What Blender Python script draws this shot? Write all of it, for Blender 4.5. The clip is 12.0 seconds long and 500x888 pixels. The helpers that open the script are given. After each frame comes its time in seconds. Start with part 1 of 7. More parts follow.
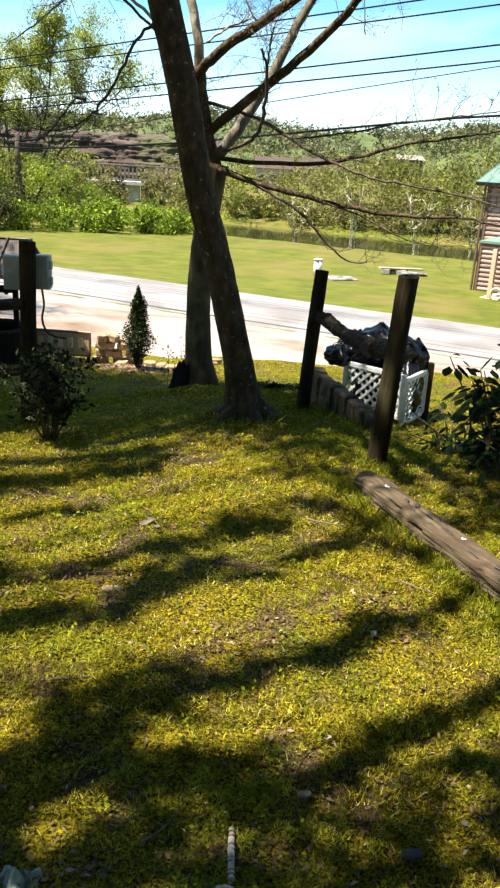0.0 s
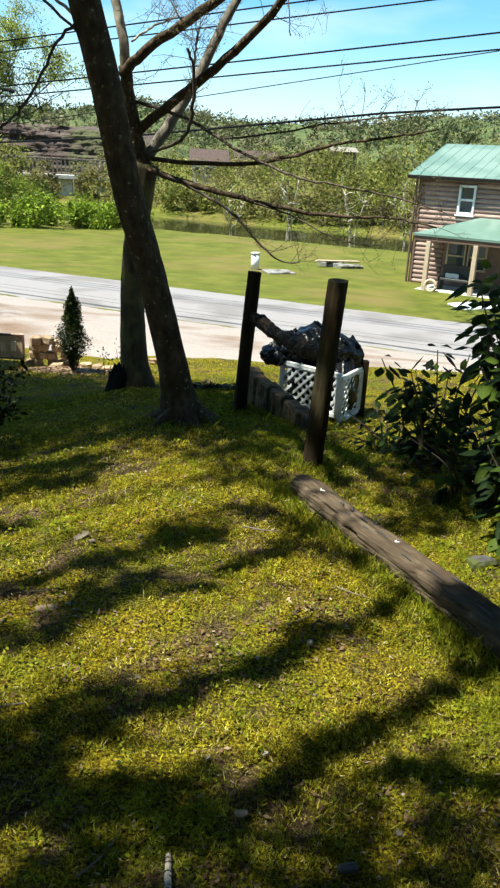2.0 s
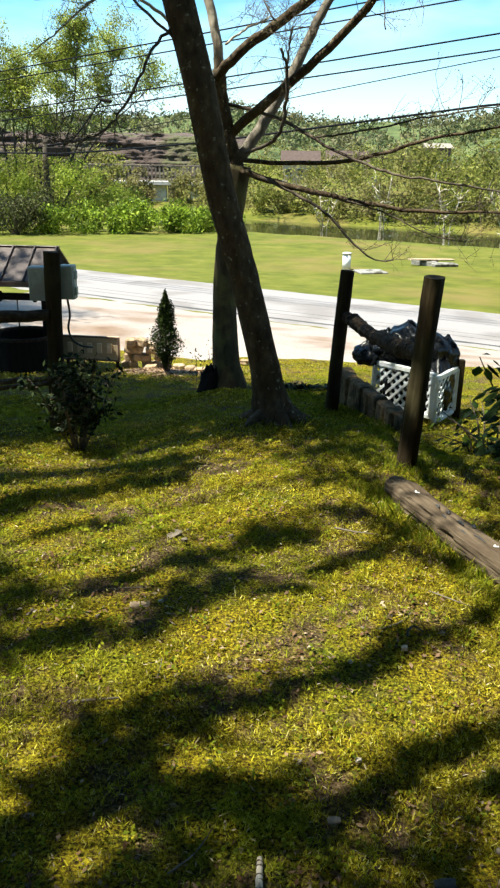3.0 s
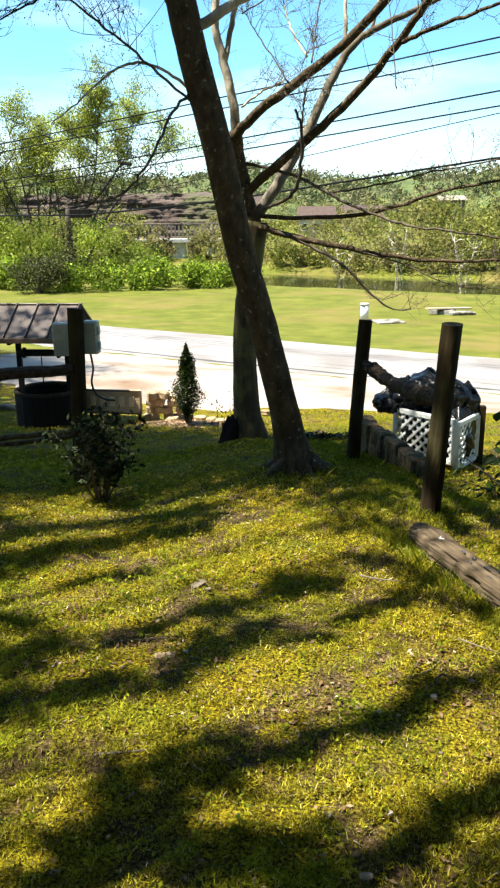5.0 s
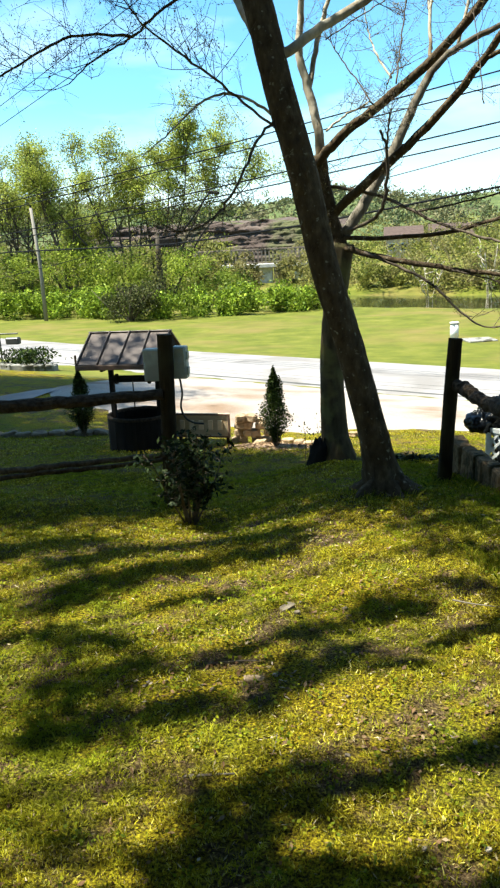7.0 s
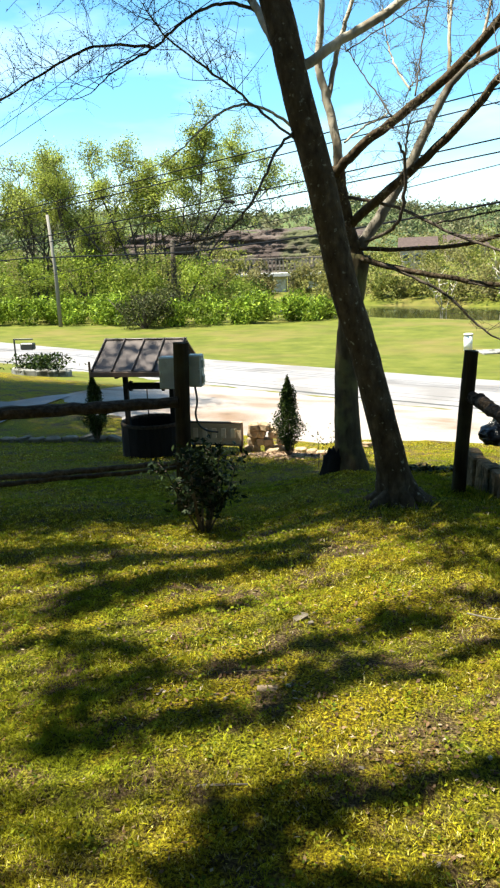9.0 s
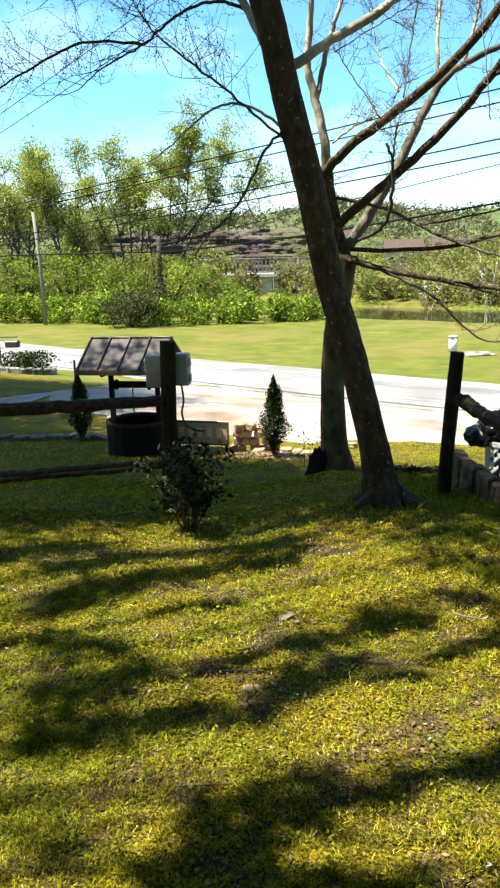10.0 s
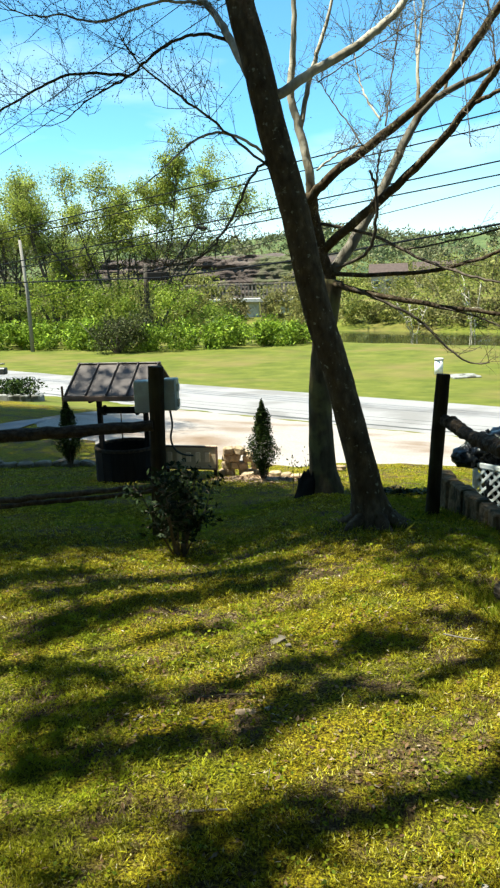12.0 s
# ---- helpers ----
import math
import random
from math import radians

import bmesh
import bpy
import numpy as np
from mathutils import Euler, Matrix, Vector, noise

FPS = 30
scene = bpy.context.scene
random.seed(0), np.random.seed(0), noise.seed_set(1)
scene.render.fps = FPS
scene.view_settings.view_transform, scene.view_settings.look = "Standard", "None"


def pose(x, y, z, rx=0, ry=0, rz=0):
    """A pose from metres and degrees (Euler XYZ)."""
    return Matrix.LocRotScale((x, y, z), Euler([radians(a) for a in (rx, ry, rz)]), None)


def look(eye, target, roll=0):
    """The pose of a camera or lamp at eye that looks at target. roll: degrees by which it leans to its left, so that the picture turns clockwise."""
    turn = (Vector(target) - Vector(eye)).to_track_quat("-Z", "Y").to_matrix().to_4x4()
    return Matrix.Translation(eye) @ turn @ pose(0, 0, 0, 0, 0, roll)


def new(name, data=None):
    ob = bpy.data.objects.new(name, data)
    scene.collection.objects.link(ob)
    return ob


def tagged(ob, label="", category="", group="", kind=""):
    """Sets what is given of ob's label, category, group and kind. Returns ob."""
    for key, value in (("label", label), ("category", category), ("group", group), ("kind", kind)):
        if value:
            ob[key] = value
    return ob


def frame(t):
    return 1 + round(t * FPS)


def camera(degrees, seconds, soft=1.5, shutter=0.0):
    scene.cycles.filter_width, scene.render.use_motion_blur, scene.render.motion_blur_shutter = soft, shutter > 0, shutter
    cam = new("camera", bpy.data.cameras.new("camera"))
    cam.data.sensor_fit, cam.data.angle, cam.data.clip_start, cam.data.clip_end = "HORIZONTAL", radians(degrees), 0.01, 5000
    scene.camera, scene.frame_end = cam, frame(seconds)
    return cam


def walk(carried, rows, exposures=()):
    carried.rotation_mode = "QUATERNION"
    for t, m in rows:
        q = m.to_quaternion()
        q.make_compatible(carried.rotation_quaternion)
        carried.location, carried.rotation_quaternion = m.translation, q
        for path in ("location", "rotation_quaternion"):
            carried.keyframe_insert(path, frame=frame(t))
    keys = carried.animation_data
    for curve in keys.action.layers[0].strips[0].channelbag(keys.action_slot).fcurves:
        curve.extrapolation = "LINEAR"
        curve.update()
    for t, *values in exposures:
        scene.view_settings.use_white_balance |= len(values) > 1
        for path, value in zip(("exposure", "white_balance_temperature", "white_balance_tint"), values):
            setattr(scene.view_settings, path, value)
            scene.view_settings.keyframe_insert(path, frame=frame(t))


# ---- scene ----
cam = camera(35.7, 12.0, 2.3)
PATH = [
    (0, (0.017, 0.052, 1.548), (0.011, 1.935, 0.875), 3.2),
    (0.5, (0.006, 0.04, 1.553), (-0.047, 1.925, 0.885), 3.4),
    (1, (0.003, 0.059, 1.546), (0.0, 1.914, 0.799), 3.3),
    (1.5, (0.078, 0.121, 1.6), (0.257, 1.972, 0.864), 2.3),
    (2, (0.061, 0.085, 1.618), (0.2, 1.959, 0.935), 3.0),
    (2.5, (0.05, 0.08, 1.615), (0.058, 1.958, 0.93), 2.2),
    (3, (0.051, 0.111, 1.6), (-0.041, 1.988, 0.913), 0.9),
    (5, (0.049, 0.088, 1.595), (-0.101, 2.002, 1.033), -0.6),
    (5.5, (0.05, 0.088, 1.592), (-0.159, 1.992, 1.013), -1.7),
    (6, (0.05, 0.094, 1.585), (-0.239, 1.994, 1.03), -1.5),
    (6.5, (0.05, 0.082, 1.591), (-0.313, 1.986, 1.099), -3.0),
    (7, (0.052, 0.091, 1.59), (-0.323, 1.991, 1.091), -2.9),
    (7.2, (0.049, 0.091, 1.59), (-0.35, 1.988, 1.099), -3.0),
    (8.8, (0.030, 0.084, 1.597), (-0.375, 1.982, 1.119), -1.8),
    (9, (0.030, 0.083, 1.597), (-0.373, 1.983, 1.120), -2.2),
    (9.5, (0.021, 0.086, 1.595), (-0.373, 1.986, 1.110), -1.6),
    (10, (0.019, 0.086, 1.590), (-0.346, 1.994, 1.112), -1.5),
    (10.5, (0.025, 0.076, 1.586), (-0.300, 1.991, 1.111), -1.5),
    (11, (0.026, 0.066, 1.592), (-0.282, 1.990, 1.139), -2.1),
    (11.5, (0.020, 0.073, 1.594), (-0.318, 1.997, 1.165), -2.4),
    (12, (0.018, 0.067, 1.591), (-0.318, 1.994, 1.173), -2.0),
]
EXPOSURES = [(0, 1.86, 6950, 9), (1.0, 1.81, 6950, 9), (1.5, 0.88, 6250, 3), (2.0, 1.5, 6430, 3), (2.5, 1.7, 6550, 3), (5, 1.98, 6900, 6), (7, 1.93, 6650, 1), (10, 1.97, 6750, 4), (12, 1.76, 6450, -3)]
walk(cam, [(t, look(eye, target, roll)) for t, eye, target, roll in PATH], EXPOSURES)

# ---------------------------------------------------------------- light
SUN_EL, SUN_X, SUN_Y = 65.0, -0.96, -0.28
sun_data = bpy.data.lights.new("sun", "SUN")
sun_data.energy, sun_data.angle, sun_data.color = 4.7, radians(0.5), (1.0, 0.95, 0.86)
sun = new("sun", sun_data)
_h = math.cos(radians(SUN_EL))
sun.matrix_world = look((0, 0, 30), (-SUN_X * _h, -SUN_Y * _h, 30 - math.sin(radians(SUN_EL))))

world = bpy.data.worlds.new("sky")
scene.world = world
world.use_nodes = True
wn, wl = world.node_tree.nodes, world.node_tree.links
wn.clear()
sky = wn.new("ShaderNodeTexSky")
sky.sky_type, sky.sun_disc = "NISHITA", False
sky.sun_elevation, sky.sun_rotation = radians(SUN_EL), math.atan2(SUN_X, SUN_Y)
sky.air_density, sky.dust_density, sky.ozone_density = 1.0, 0.5, 2.2
wc = wn.new("ShaderNodeTexCoord")
wm = wn.new("ShaderNodeMapping")
wm.inputs["Scale"].default_value = (1.2, 1.2, 5.0)
wz = wn.new("ShaderNodeTexNoise")
wz.inputs["Scale"].default_value, wz.inputs["Detail"].default_value = 2.2, 5
wr = wn.new("ShaderNodeMapRange")
wr.inputs["From Min"].default_value, wr.inputs["From Max"].default_value = 0.5, 0.72
wr.inputs["To Max"].default_value = 0.55
wx = wn.new("ShaderNodeMix")
wx.data_type = "RGBA"
wx.inputs["B"].default_value = (7.6, 8.2, 8.7, 1)
wb = wn.new("ShaderNodeBackground")
wb.inputs["Strength"].default_value = 0.056
wo = wn.new("ShaderNodeOutputWorld")
wl.new(wc.outputs["Generated"], wm.inputs["Vector"])
wl.new(wm.outputs["Vector"], wz.inputs["Vector"])
wl.new(wz.outputs["Fac"], wr.inputs["Value"])
wl.new(wr.outputs["Result"], wx.inputs["Factor"])
wt = wn.new("ShaderNodeMix")
wt.data_type, wt.blend_type = "RGBA", "MULTIPLY"
wt.inputs["Factor"].default_value = 1.0
wt.inputs["B"].default_value = (0.74, 1.22, 1.42, 1)
wl.new(sky.outputs["Color"], wt.inputs["A"])
wl.new(wt.outputs["Result"], wx.inputs["A"])
ws = wn.new("ShaderNodeSeparateXYZ")
wl.new(wc.outputs["Generated"], ws.inputs["Vector"])
wh = wn.new("ShaderNodeMapRange")
wh.interpolation_type = "SMOOTHSTEP"
wh.inputs["From Min"].default_value, wh.inputs["From Max"].default_value = 0.17, 0.01
wh.inputs["To Min"].default_value, wh.inputs["To Max"].default_value = 0.0, 0.65
wl.new(ws.outputs["Z"], wh.inputs["Value"])
wy = wn.new("ShaderNodeMix")
wy.data_type = "RGBA"
wy.inputs["B"].default_value = (7.6, 8.3, 8.8, 1)
wl.new(wh.outputs["Result"], wy.inputs["Factor"])
wl.new(wx.outputs["Result"], wy.inputs["A"])
wl.new(wy.outputs["Result"], wb.inputs["Color"])
wl.new(wb.outputs["Background"], wo.inputs["Surface"])

# ---------------------------------------------------------------- materials


def ramp(nodes, stops):
    r = nodes.new("ShaderNodeValToRGB")
    els = r.color_ramp.elements
    els[0].position, els[0].color = stops[0][0], (*stops[0][1], 1)
    els[1].position, els[1].color = stops[-1][0], (*stops[-1][1], 1)
    for p, c in stops[1:-1]:
        e = els.new(p)
        e.color = (*c, 1)
    return r


def surface(name, stops, scale, rough=0.8, bump=0.3, bump_scale=None, stretch=(1, 1, 1), stain=None, stain_scale=2.0,
            metal=0.0, vary=0.0, depth=0.01, stain_at=(0.5, 0.62), shine=0.5, turn=0.0):
    """A procedural surface: grain by noise, larger stains, relief."""
    m = bpy.data.materials.new(name)
    m.use_nodes = True
    n, l = m.node_tree.nodes, m.node_tree.links
    b = n["Principled BSDF"]
    b.inputs["Roughness"].default_value, b.inputs["Metallic"].default_value = rough, metal
    b.inputs["Specular IOR Level"].default_value = shine if rough < 0.85 else 0.15
    co = n.new("ShaderNodeTexCoord")
    mp = n.new("ShaderNodeMapping")
    mp.inputs["Scale"].default_value = stretch
    if turn:
        mp.vector_type, mp.inputs["Rotation"].default_value[2] = "TEXTURE", radians(turn)
        mp.inputs["Scale"].default_value = [1 / k for k in stretch]
    l.new(co.outputs["Object"], mp.inputs["Vector"])
    t = n.new("ShaderNodeTexNoise")
    t.inputs["Scale"].default_value, t.inputs["Detail"].default_value, t.inputs["Roughness"].default_value = scale, 8, 0.65
    l.new(mp.outputs["Vector"], t.inputs["Vector"])
    r = ramp(n, stops)
    l.new(t.outputs["Fac"], r.inputs["Fac"])
    out = r.outputs["Color"]
    if stain:
        t2 = n.new("ShaderNodeTexNoise")
        t2.inputs["Scale"].default_value, t2.inputs["Detail"].default_value = stain_scale, 5
        l.new(co.outputs["Object"], t2.inputs["Vector"])
        mr = n.new("ShaderNodeMapRange")
        mr.inputs["From Min"].default_value, mr.inputs["From Max"].default_value = stain_at
        l.new(t2.outputs["Fac"], mr.inputs["Value"])
        mx = n.new("ShaderNodeMix")
        mx.data_type = "RGBA"
        mx.inputs["B"].default_value = (*stain, 1)
        l.new(mr.outputs["Result"], mx.inputs["Factor"])
        l.new(out, mx.inputs["A"])
        out = mx.outputs["Result"]
    if vary:
        oi = n.new("ShaderNodeObjectInfo")
        hv = n.new("ShaderNodeHueSaturation")
        mr = n.new("ShaderNodeMapRange")
        mr.inputs["To Min"].default_value, mr.inputs["To Max"].default_value = 1 - vary, 1 + vary
        l.new(oi.outputs["Random"], mr.inputs["Value"])
        l.new(mr.outputs["Result"], hv.inputs["Value"])
        l.new(out, hv.inputs["Color"])
        out = hv.outputs["Color"]
    l.new(out, b.inputs["Base Color"])
    if bump:
        t3 = n.new("ShaderNodeTexNoise")
        t3.inputs["Scale"].default_value, t3.inputs["Detail"].default_value = bump_scale or scale, 8
        l.new(mp.outputs["Vector"], t3.inputs["Vector"])
        bp = n.new("ShaderNodeBump")
        bp.inputs["Strength"].default_value, bp.inputs["Distance"].default_value = bump, depth
        l.new(t3.outputs["Fac"], bp.inputs["Height"])
        l.new(bp.outputs["Normal"], b.inputs["Normal"])
    return m


def leafy(name, stops, patch=None, patch_scale=0.2, glow=0.35, rough=0.5, clump=None):
    """Leaves: colour by leaf, larger drifts of another tone, light passing through."""
    m = bpy.data.materials.new(name)
    m.use_nodes = True
    n, l = m.node_tree.nodes, m.node_tree.links
    b, o = n["Principled BSDF"], n["Material Output"]
    b.inputs["Roughness"].default_value, b.inputs["Specular IOR Level"].default_value = rough, 0.1
    g = n.new("ShaderNodeNewGeometry")
    r = ramp(n, stops)
    l.new(g.outputs["Random Per Island"], r.inputs["Fac"])
    out = r.outputs["Color"]
    if patch:
        co = n.new("ShaderNodeTexCoord")
        t2 = n.new("ShaderNodeTexNoise")
        t2.inputs["Scale"].default_value, t2.inputs["Detail"].default_value = patch_scale, 3
        l.new(co.outputs["Object"], t2.inputs["Vector"])
        mr = n.new("ShaderNodeMapRange")
        mr.inputs["From Min"].default_value, mr.inputs["From Max"].default_value = 0.42, 0.62
        mr.inputs["To Max"].default_value = 0.85
        l.new(t2.outputs["Fac"], mr.inputs["Value"])
        mx = n.new("ShaderNodeMix")
        mx.data_type = "RGBA"
        mx.inputs["B"].default_value = (*patch, 1)
        l.new(mr.outputs["Result"], mx.inputs["Factor"])
        l.new(out, mx.inputs["A"])
        out = mx.outputs["Result"]
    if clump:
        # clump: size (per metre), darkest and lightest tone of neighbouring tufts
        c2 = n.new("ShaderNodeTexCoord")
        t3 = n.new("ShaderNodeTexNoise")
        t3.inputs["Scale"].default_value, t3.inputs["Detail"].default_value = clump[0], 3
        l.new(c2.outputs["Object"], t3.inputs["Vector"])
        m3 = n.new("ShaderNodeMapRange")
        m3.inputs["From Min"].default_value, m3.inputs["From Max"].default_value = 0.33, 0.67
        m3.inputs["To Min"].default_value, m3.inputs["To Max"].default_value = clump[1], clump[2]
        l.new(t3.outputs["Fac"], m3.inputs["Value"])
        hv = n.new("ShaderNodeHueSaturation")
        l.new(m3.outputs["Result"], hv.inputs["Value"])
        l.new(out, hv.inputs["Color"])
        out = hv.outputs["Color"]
    l.new(out, b.inputs["Base Color"])
    tr = n.new("ShaderNodeBsdfTranslucent")
    l.new(out, tr.inputs["Color"])
    ms = n.new("ShaderNodeMixShader")
    ms.inputs["Fac"].default_value = glow
    l.new(b.outputs["BSDF"], ms.inputs[1])
    l.new(tr.outputs["BSDF"], ms.inputs[2])
    l.new(ms.outputs["Shader"], o.inputs["Surface"])
    return m


M_LAWN = surface("far_lawn", [(0.3, (0.058, 0.068, 0.008)), (0.47, (0.080, 0.090, 0.011)), (0.57, (0.10, 0.106, 0.014)), (0.72, (0.14, 0.128, 0.03))],
                 0.9, 0.95, 0.0, 14, (1, 1, 1), stain=(0.135, 0.105, 0.032), stain_scale=0.21, depth=0.04, stain_at=(0.5, 0.7))
M_ASPHALT = surface("asphalt", [(0.3, (0.185, 0.172, 0.172)), (0.7, (0.255, 0.24, 0.238))], 60, 0.9, 0.3, 120, stain=(0.165, 0.152, 0.148), stain_scale=0.5, depth=0.01)
# near-black colour of the painted wire shadows on the road
M_WIRE_SHADE = surface("wire_shade", [(0.3, (0.025, 0.025, 0.027)), (0.7, (0.06, 0.06, 0.06))], 40, 0.8, 0.2)
M_GRAVEL = surface("gravel", [(0.3, (0.20, 0.165, 0.145)), (0.55, (0.30, 0.262, 0.238)), (0.75, (0.40, 0.36, 0.33))], 30, 0.95, 0.7, 45,
                   stain=(0.17, 0.115, 0.08), stain_scale=0.5, depth=0.02, stain_at=(0.5, 0.68))
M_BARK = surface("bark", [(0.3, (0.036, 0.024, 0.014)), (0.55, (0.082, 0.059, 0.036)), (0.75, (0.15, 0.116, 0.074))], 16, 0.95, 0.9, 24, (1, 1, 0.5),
                 stain=(0.23, 0.215, 0.155), stain_scale=26, depth=0.03, stain_at=(0.63, 0.7))
M_OLIVE = surface("mossy_bark", [(0.3, (0.042, 0.030, 0.017)), (0.55, (0.085, 0.065, 0.037)), (0.75, (0.14, 0.112, 0.068))], 14, 0.95, 0.9, 18, (1, 1, 0.28), stain=(0.12, 0.108, 0.045), stain_scale=4, depth=0.03)
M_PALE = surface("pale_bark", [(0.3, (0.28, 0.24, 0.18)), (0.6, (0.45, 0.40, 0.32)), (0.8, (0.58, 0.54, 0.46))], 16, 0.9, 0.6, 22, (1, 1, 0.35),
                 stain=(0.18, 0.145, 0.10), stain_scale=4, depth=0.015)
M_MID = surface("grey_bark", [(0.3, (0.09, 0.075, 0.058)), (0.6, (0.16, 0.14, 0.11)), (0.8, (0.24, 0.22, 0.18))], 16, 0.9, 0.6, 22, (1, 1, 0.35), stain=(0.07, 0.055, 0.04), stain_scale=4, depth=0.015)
M_TWIG = surface("twig_bark", [(0.3, (0.06, 0.045, 0.035)), (0.7, (0.13, 0.105, 0.08))], 30, 0.9, 0.3)
M_POST = surface("weathered_post", [(0.3, (0.011, 0.007, 0.004)), (0.55, (0.03, 0.020, 0.009)), (0.75, (0.062, 0.043, 0.018))], 18, 0.9, 0.8, 26, (1, 1, 0.1),
                 stain=(0.036, 0.030, 0.013), stain_scale=3, depth=0.012)
M_LOG = surface("grey_log", [(0.3, (0.028, 0.019, 0.011)), (0.5, (0.074, 0.054, 0.034)), (0.75, (0.14, 0.107, 0.072))], 30, 0.9, 1.0, 34, (1, 0.12, 1),
                stain=(0.05, 0.034, 0.022), stain_scale=5, depth=0.02, stain_at=(0.56, 0.68), turn=25)
M_BLOCK = surface("edging_block", [(0.3, (0.06, 0.038, 0.02)), (0.55, (0.16, 0.108, 0.058)), (0.75, (0.26, 0.185, 0.105))], 14, 0.95, 0.9, 26, stain=(0.03, 0.026, 0.012), stain_scale=5, vary=0.25, depth=0.02)
M_SLATS = surface("weathered_slats", [(0.3, (0.15, 0.115, 0.09)), (0.7, (0.24, 0.195, 0.16))], 3, 0.9, 0.4, vary=0.1)
M_RAIL = surface("old_rail", [(0.3, (0.016, 0.011, 0.008)), (0.7, (0.07, 0.05, 0.033))], 22, 0.9, 0.9, 28, depth=0.03)
M_WHITE = surface("white_paint", [(0.3, (0.62, 0.64, 0.64)), (0.7, (0.8, 0.81, 0.8))], 8, 0.55, 0.1, 20, stain=(0.5, 0.52, 0.47), stain_scale=4)
M_BAG = surface("black_plastic", [(0.3, (0.004, 0.005, 0.006)), (0.7, (0.010, 0.011, 0.013))], 6, 0.2, 0.6, 9, depth=0.05, shine=0.3)
M_STONE = surface("garden_stone", [(0.3, (0.22, 0.145, 0.085)), (0.55, (0.36, 0.265, 0.17)), (0.75, (0.46, 0.37, 0.26))], 12, 0.9, 0.7, 22, vary=0.25, depth=0.02)
M_PEBBLE = surface("pebble", [(0.3, (0.10, 0.082, 0.058)), (0.7, (0.22, 0.185, 0.14))], 14, 0.85, 0.4, 30, vary=0.25)
M_DARKSTONE = surface("dark_stone", [(0.3, (0.035, 0.034, 0.032)), (0.7, (0.09, 0.084, 0.076))], 16, 0.9, 0.7, 24, stain=(0.06, 0.07, 0.02), stain_scale=9, depth=0.02)
M_MULCH = surface("mulch", [(0.3, (0.25, 0.15, 0.09)), (0.6, (0.45, 0.31, 0.2))], 30, 0.95, 1.0, 40, depth=0.03)
M_DARKWOOD = surface("dark_stave", [(0.3, (0.006, 0.005, 0.0045)), (0.7, (0.018, 0.015, 0.013))], 14, 0.9, 0.5, 20, (1, 1, 0.15), vary=0.15, depth=0.01)
M_ROOF = surface("brown_metal", [(0.3, (0.036, 0.023, 0.019)), (0.7, (0.062, 0.041, 0.034))], 3, 0.5, 0.1, 8, metal=0.2, stain=(0.055, 0.037, 0.031), stain_scale=2.2)
M_BOX = surface("grey_box", [(0.3, (0.34, 0.38, 0.35)), (0.7, (0.44, 0.48, 0.45))], 5, 0.45, 0.1, stain=(0.3, 0.32, 0.29), stain_scale=6)
M_RUBBER = surface("black_cable", [(0.3, (0.02, 0.02, 0.02)), (0.7, (0.04, 0.04, 0.04))], 20, 0.5, 0.1)
M_SIGN = surface("sign_board", [(0.3, (0.44, 0.33, 0.20)), (0.7, (0.58, 0.45, 0.29))], 10, 0.8, 0.3, 20, (1, 1, 3))
M_SIGNBAR = surface("sign_letters", [(0.3, (0.70, 0.55, 0.36)), (0.7, (0.8, 0.66, 0.46))], 20, 0.7, 0.2)
M_SIDING = surface("log_siding", [(0.3, (0.20, 0.125, 0.10)), (0.55, (0.31, 0.215, 0.18)), (0.75, (0.42, 0.32, 0.275))], 6, 0.75, 0.5, 12, (0.3, 0.3, 2), vary=0.22, depth=0.02)
M_GREENROOF = surface("green_metal", [(0.3, (0.10, 0.17, 0.135)), (0.7, (0.14, 0.215, 0.175))], 1.2, 0.45, 0.1, 6, metal=0.1, stain=(0.17, 0.24, 0.2), stain_scale=0.7)
M_TRIM = surface("brown_trim", [(0.3, (0.09, 0.05, 0.035)), (0.7, (0.15, 0.09, 0.065))], 8, 0.7, 0.3)
M_TAN = surface("bare_timber", [(0.3, (0.36, 0.27, 0.18)), (0.7, (0.5, 0.4, 0.28))], 10, 0.8, 0.4, 20, (1, 1, 0.2))
M_CONC = surface("concrete", [(0.3, (0.4, 0.39, 0.36)), (0.7, (0.56, 0.55, 0.52))], 6, 0.9, 0.5, 14, stain=(0.3, 0.29, 0.25), stain_scale=2)
M_ROCK = surface("rock_cut", [(0.28, (0.028, 0.020, 0.017)), (0.5, (0.074, 0.054, 0.046)), (0.72, (0.14, 0.108, 0.092))], 0.55, 0.95, 1.0, 1.2, (0.3, 0.3, 2.0),
                 stain=(0.075, 0.078, 0.035), stain_scale=0.16, depth=0.9)
M_POLE = surface("grey_pole", [(0.3, (0.17, 0.15, 0.125)), (0.7, (0.26, 0.235, 0.2))], 5, 0.9, 0.4, 12, (1, 1, 0.1))
M_WIRE = surface("wire", [(0.3, (0.004, 0.005, 0.007)), (0.7, (0.008, 0.010, 0.013))], 5, 0.95, 0.0)
M_OLDCONC = surface("old_concrete", [(0.3, (0.14, 0.135, 0.12)), (0.7, (0.30, 0.29, 0.265))], 5, 0.9, 0.5, 14, stain=(0.07, 0.065, 0.05), stain_scale=3)
M_GREYBARK = surface("dark_grey_bark", [(0.3, (0.035, 0.028, 0.022)), (0.7, (0.085, 0.07, 0.055))], 8, 0.95, 0.5, 12, (1, 1, 0.3))
M_HILL = surface("wooded_hill", [(0.3, (0.035, 0.055, 0.025)), (0.5, (0.075, 0.10, 0.035)), (0.7, (0.14, 0.15, 0.06))], 0.12, 0.95, 1.0, 0.3, depth=2.0)
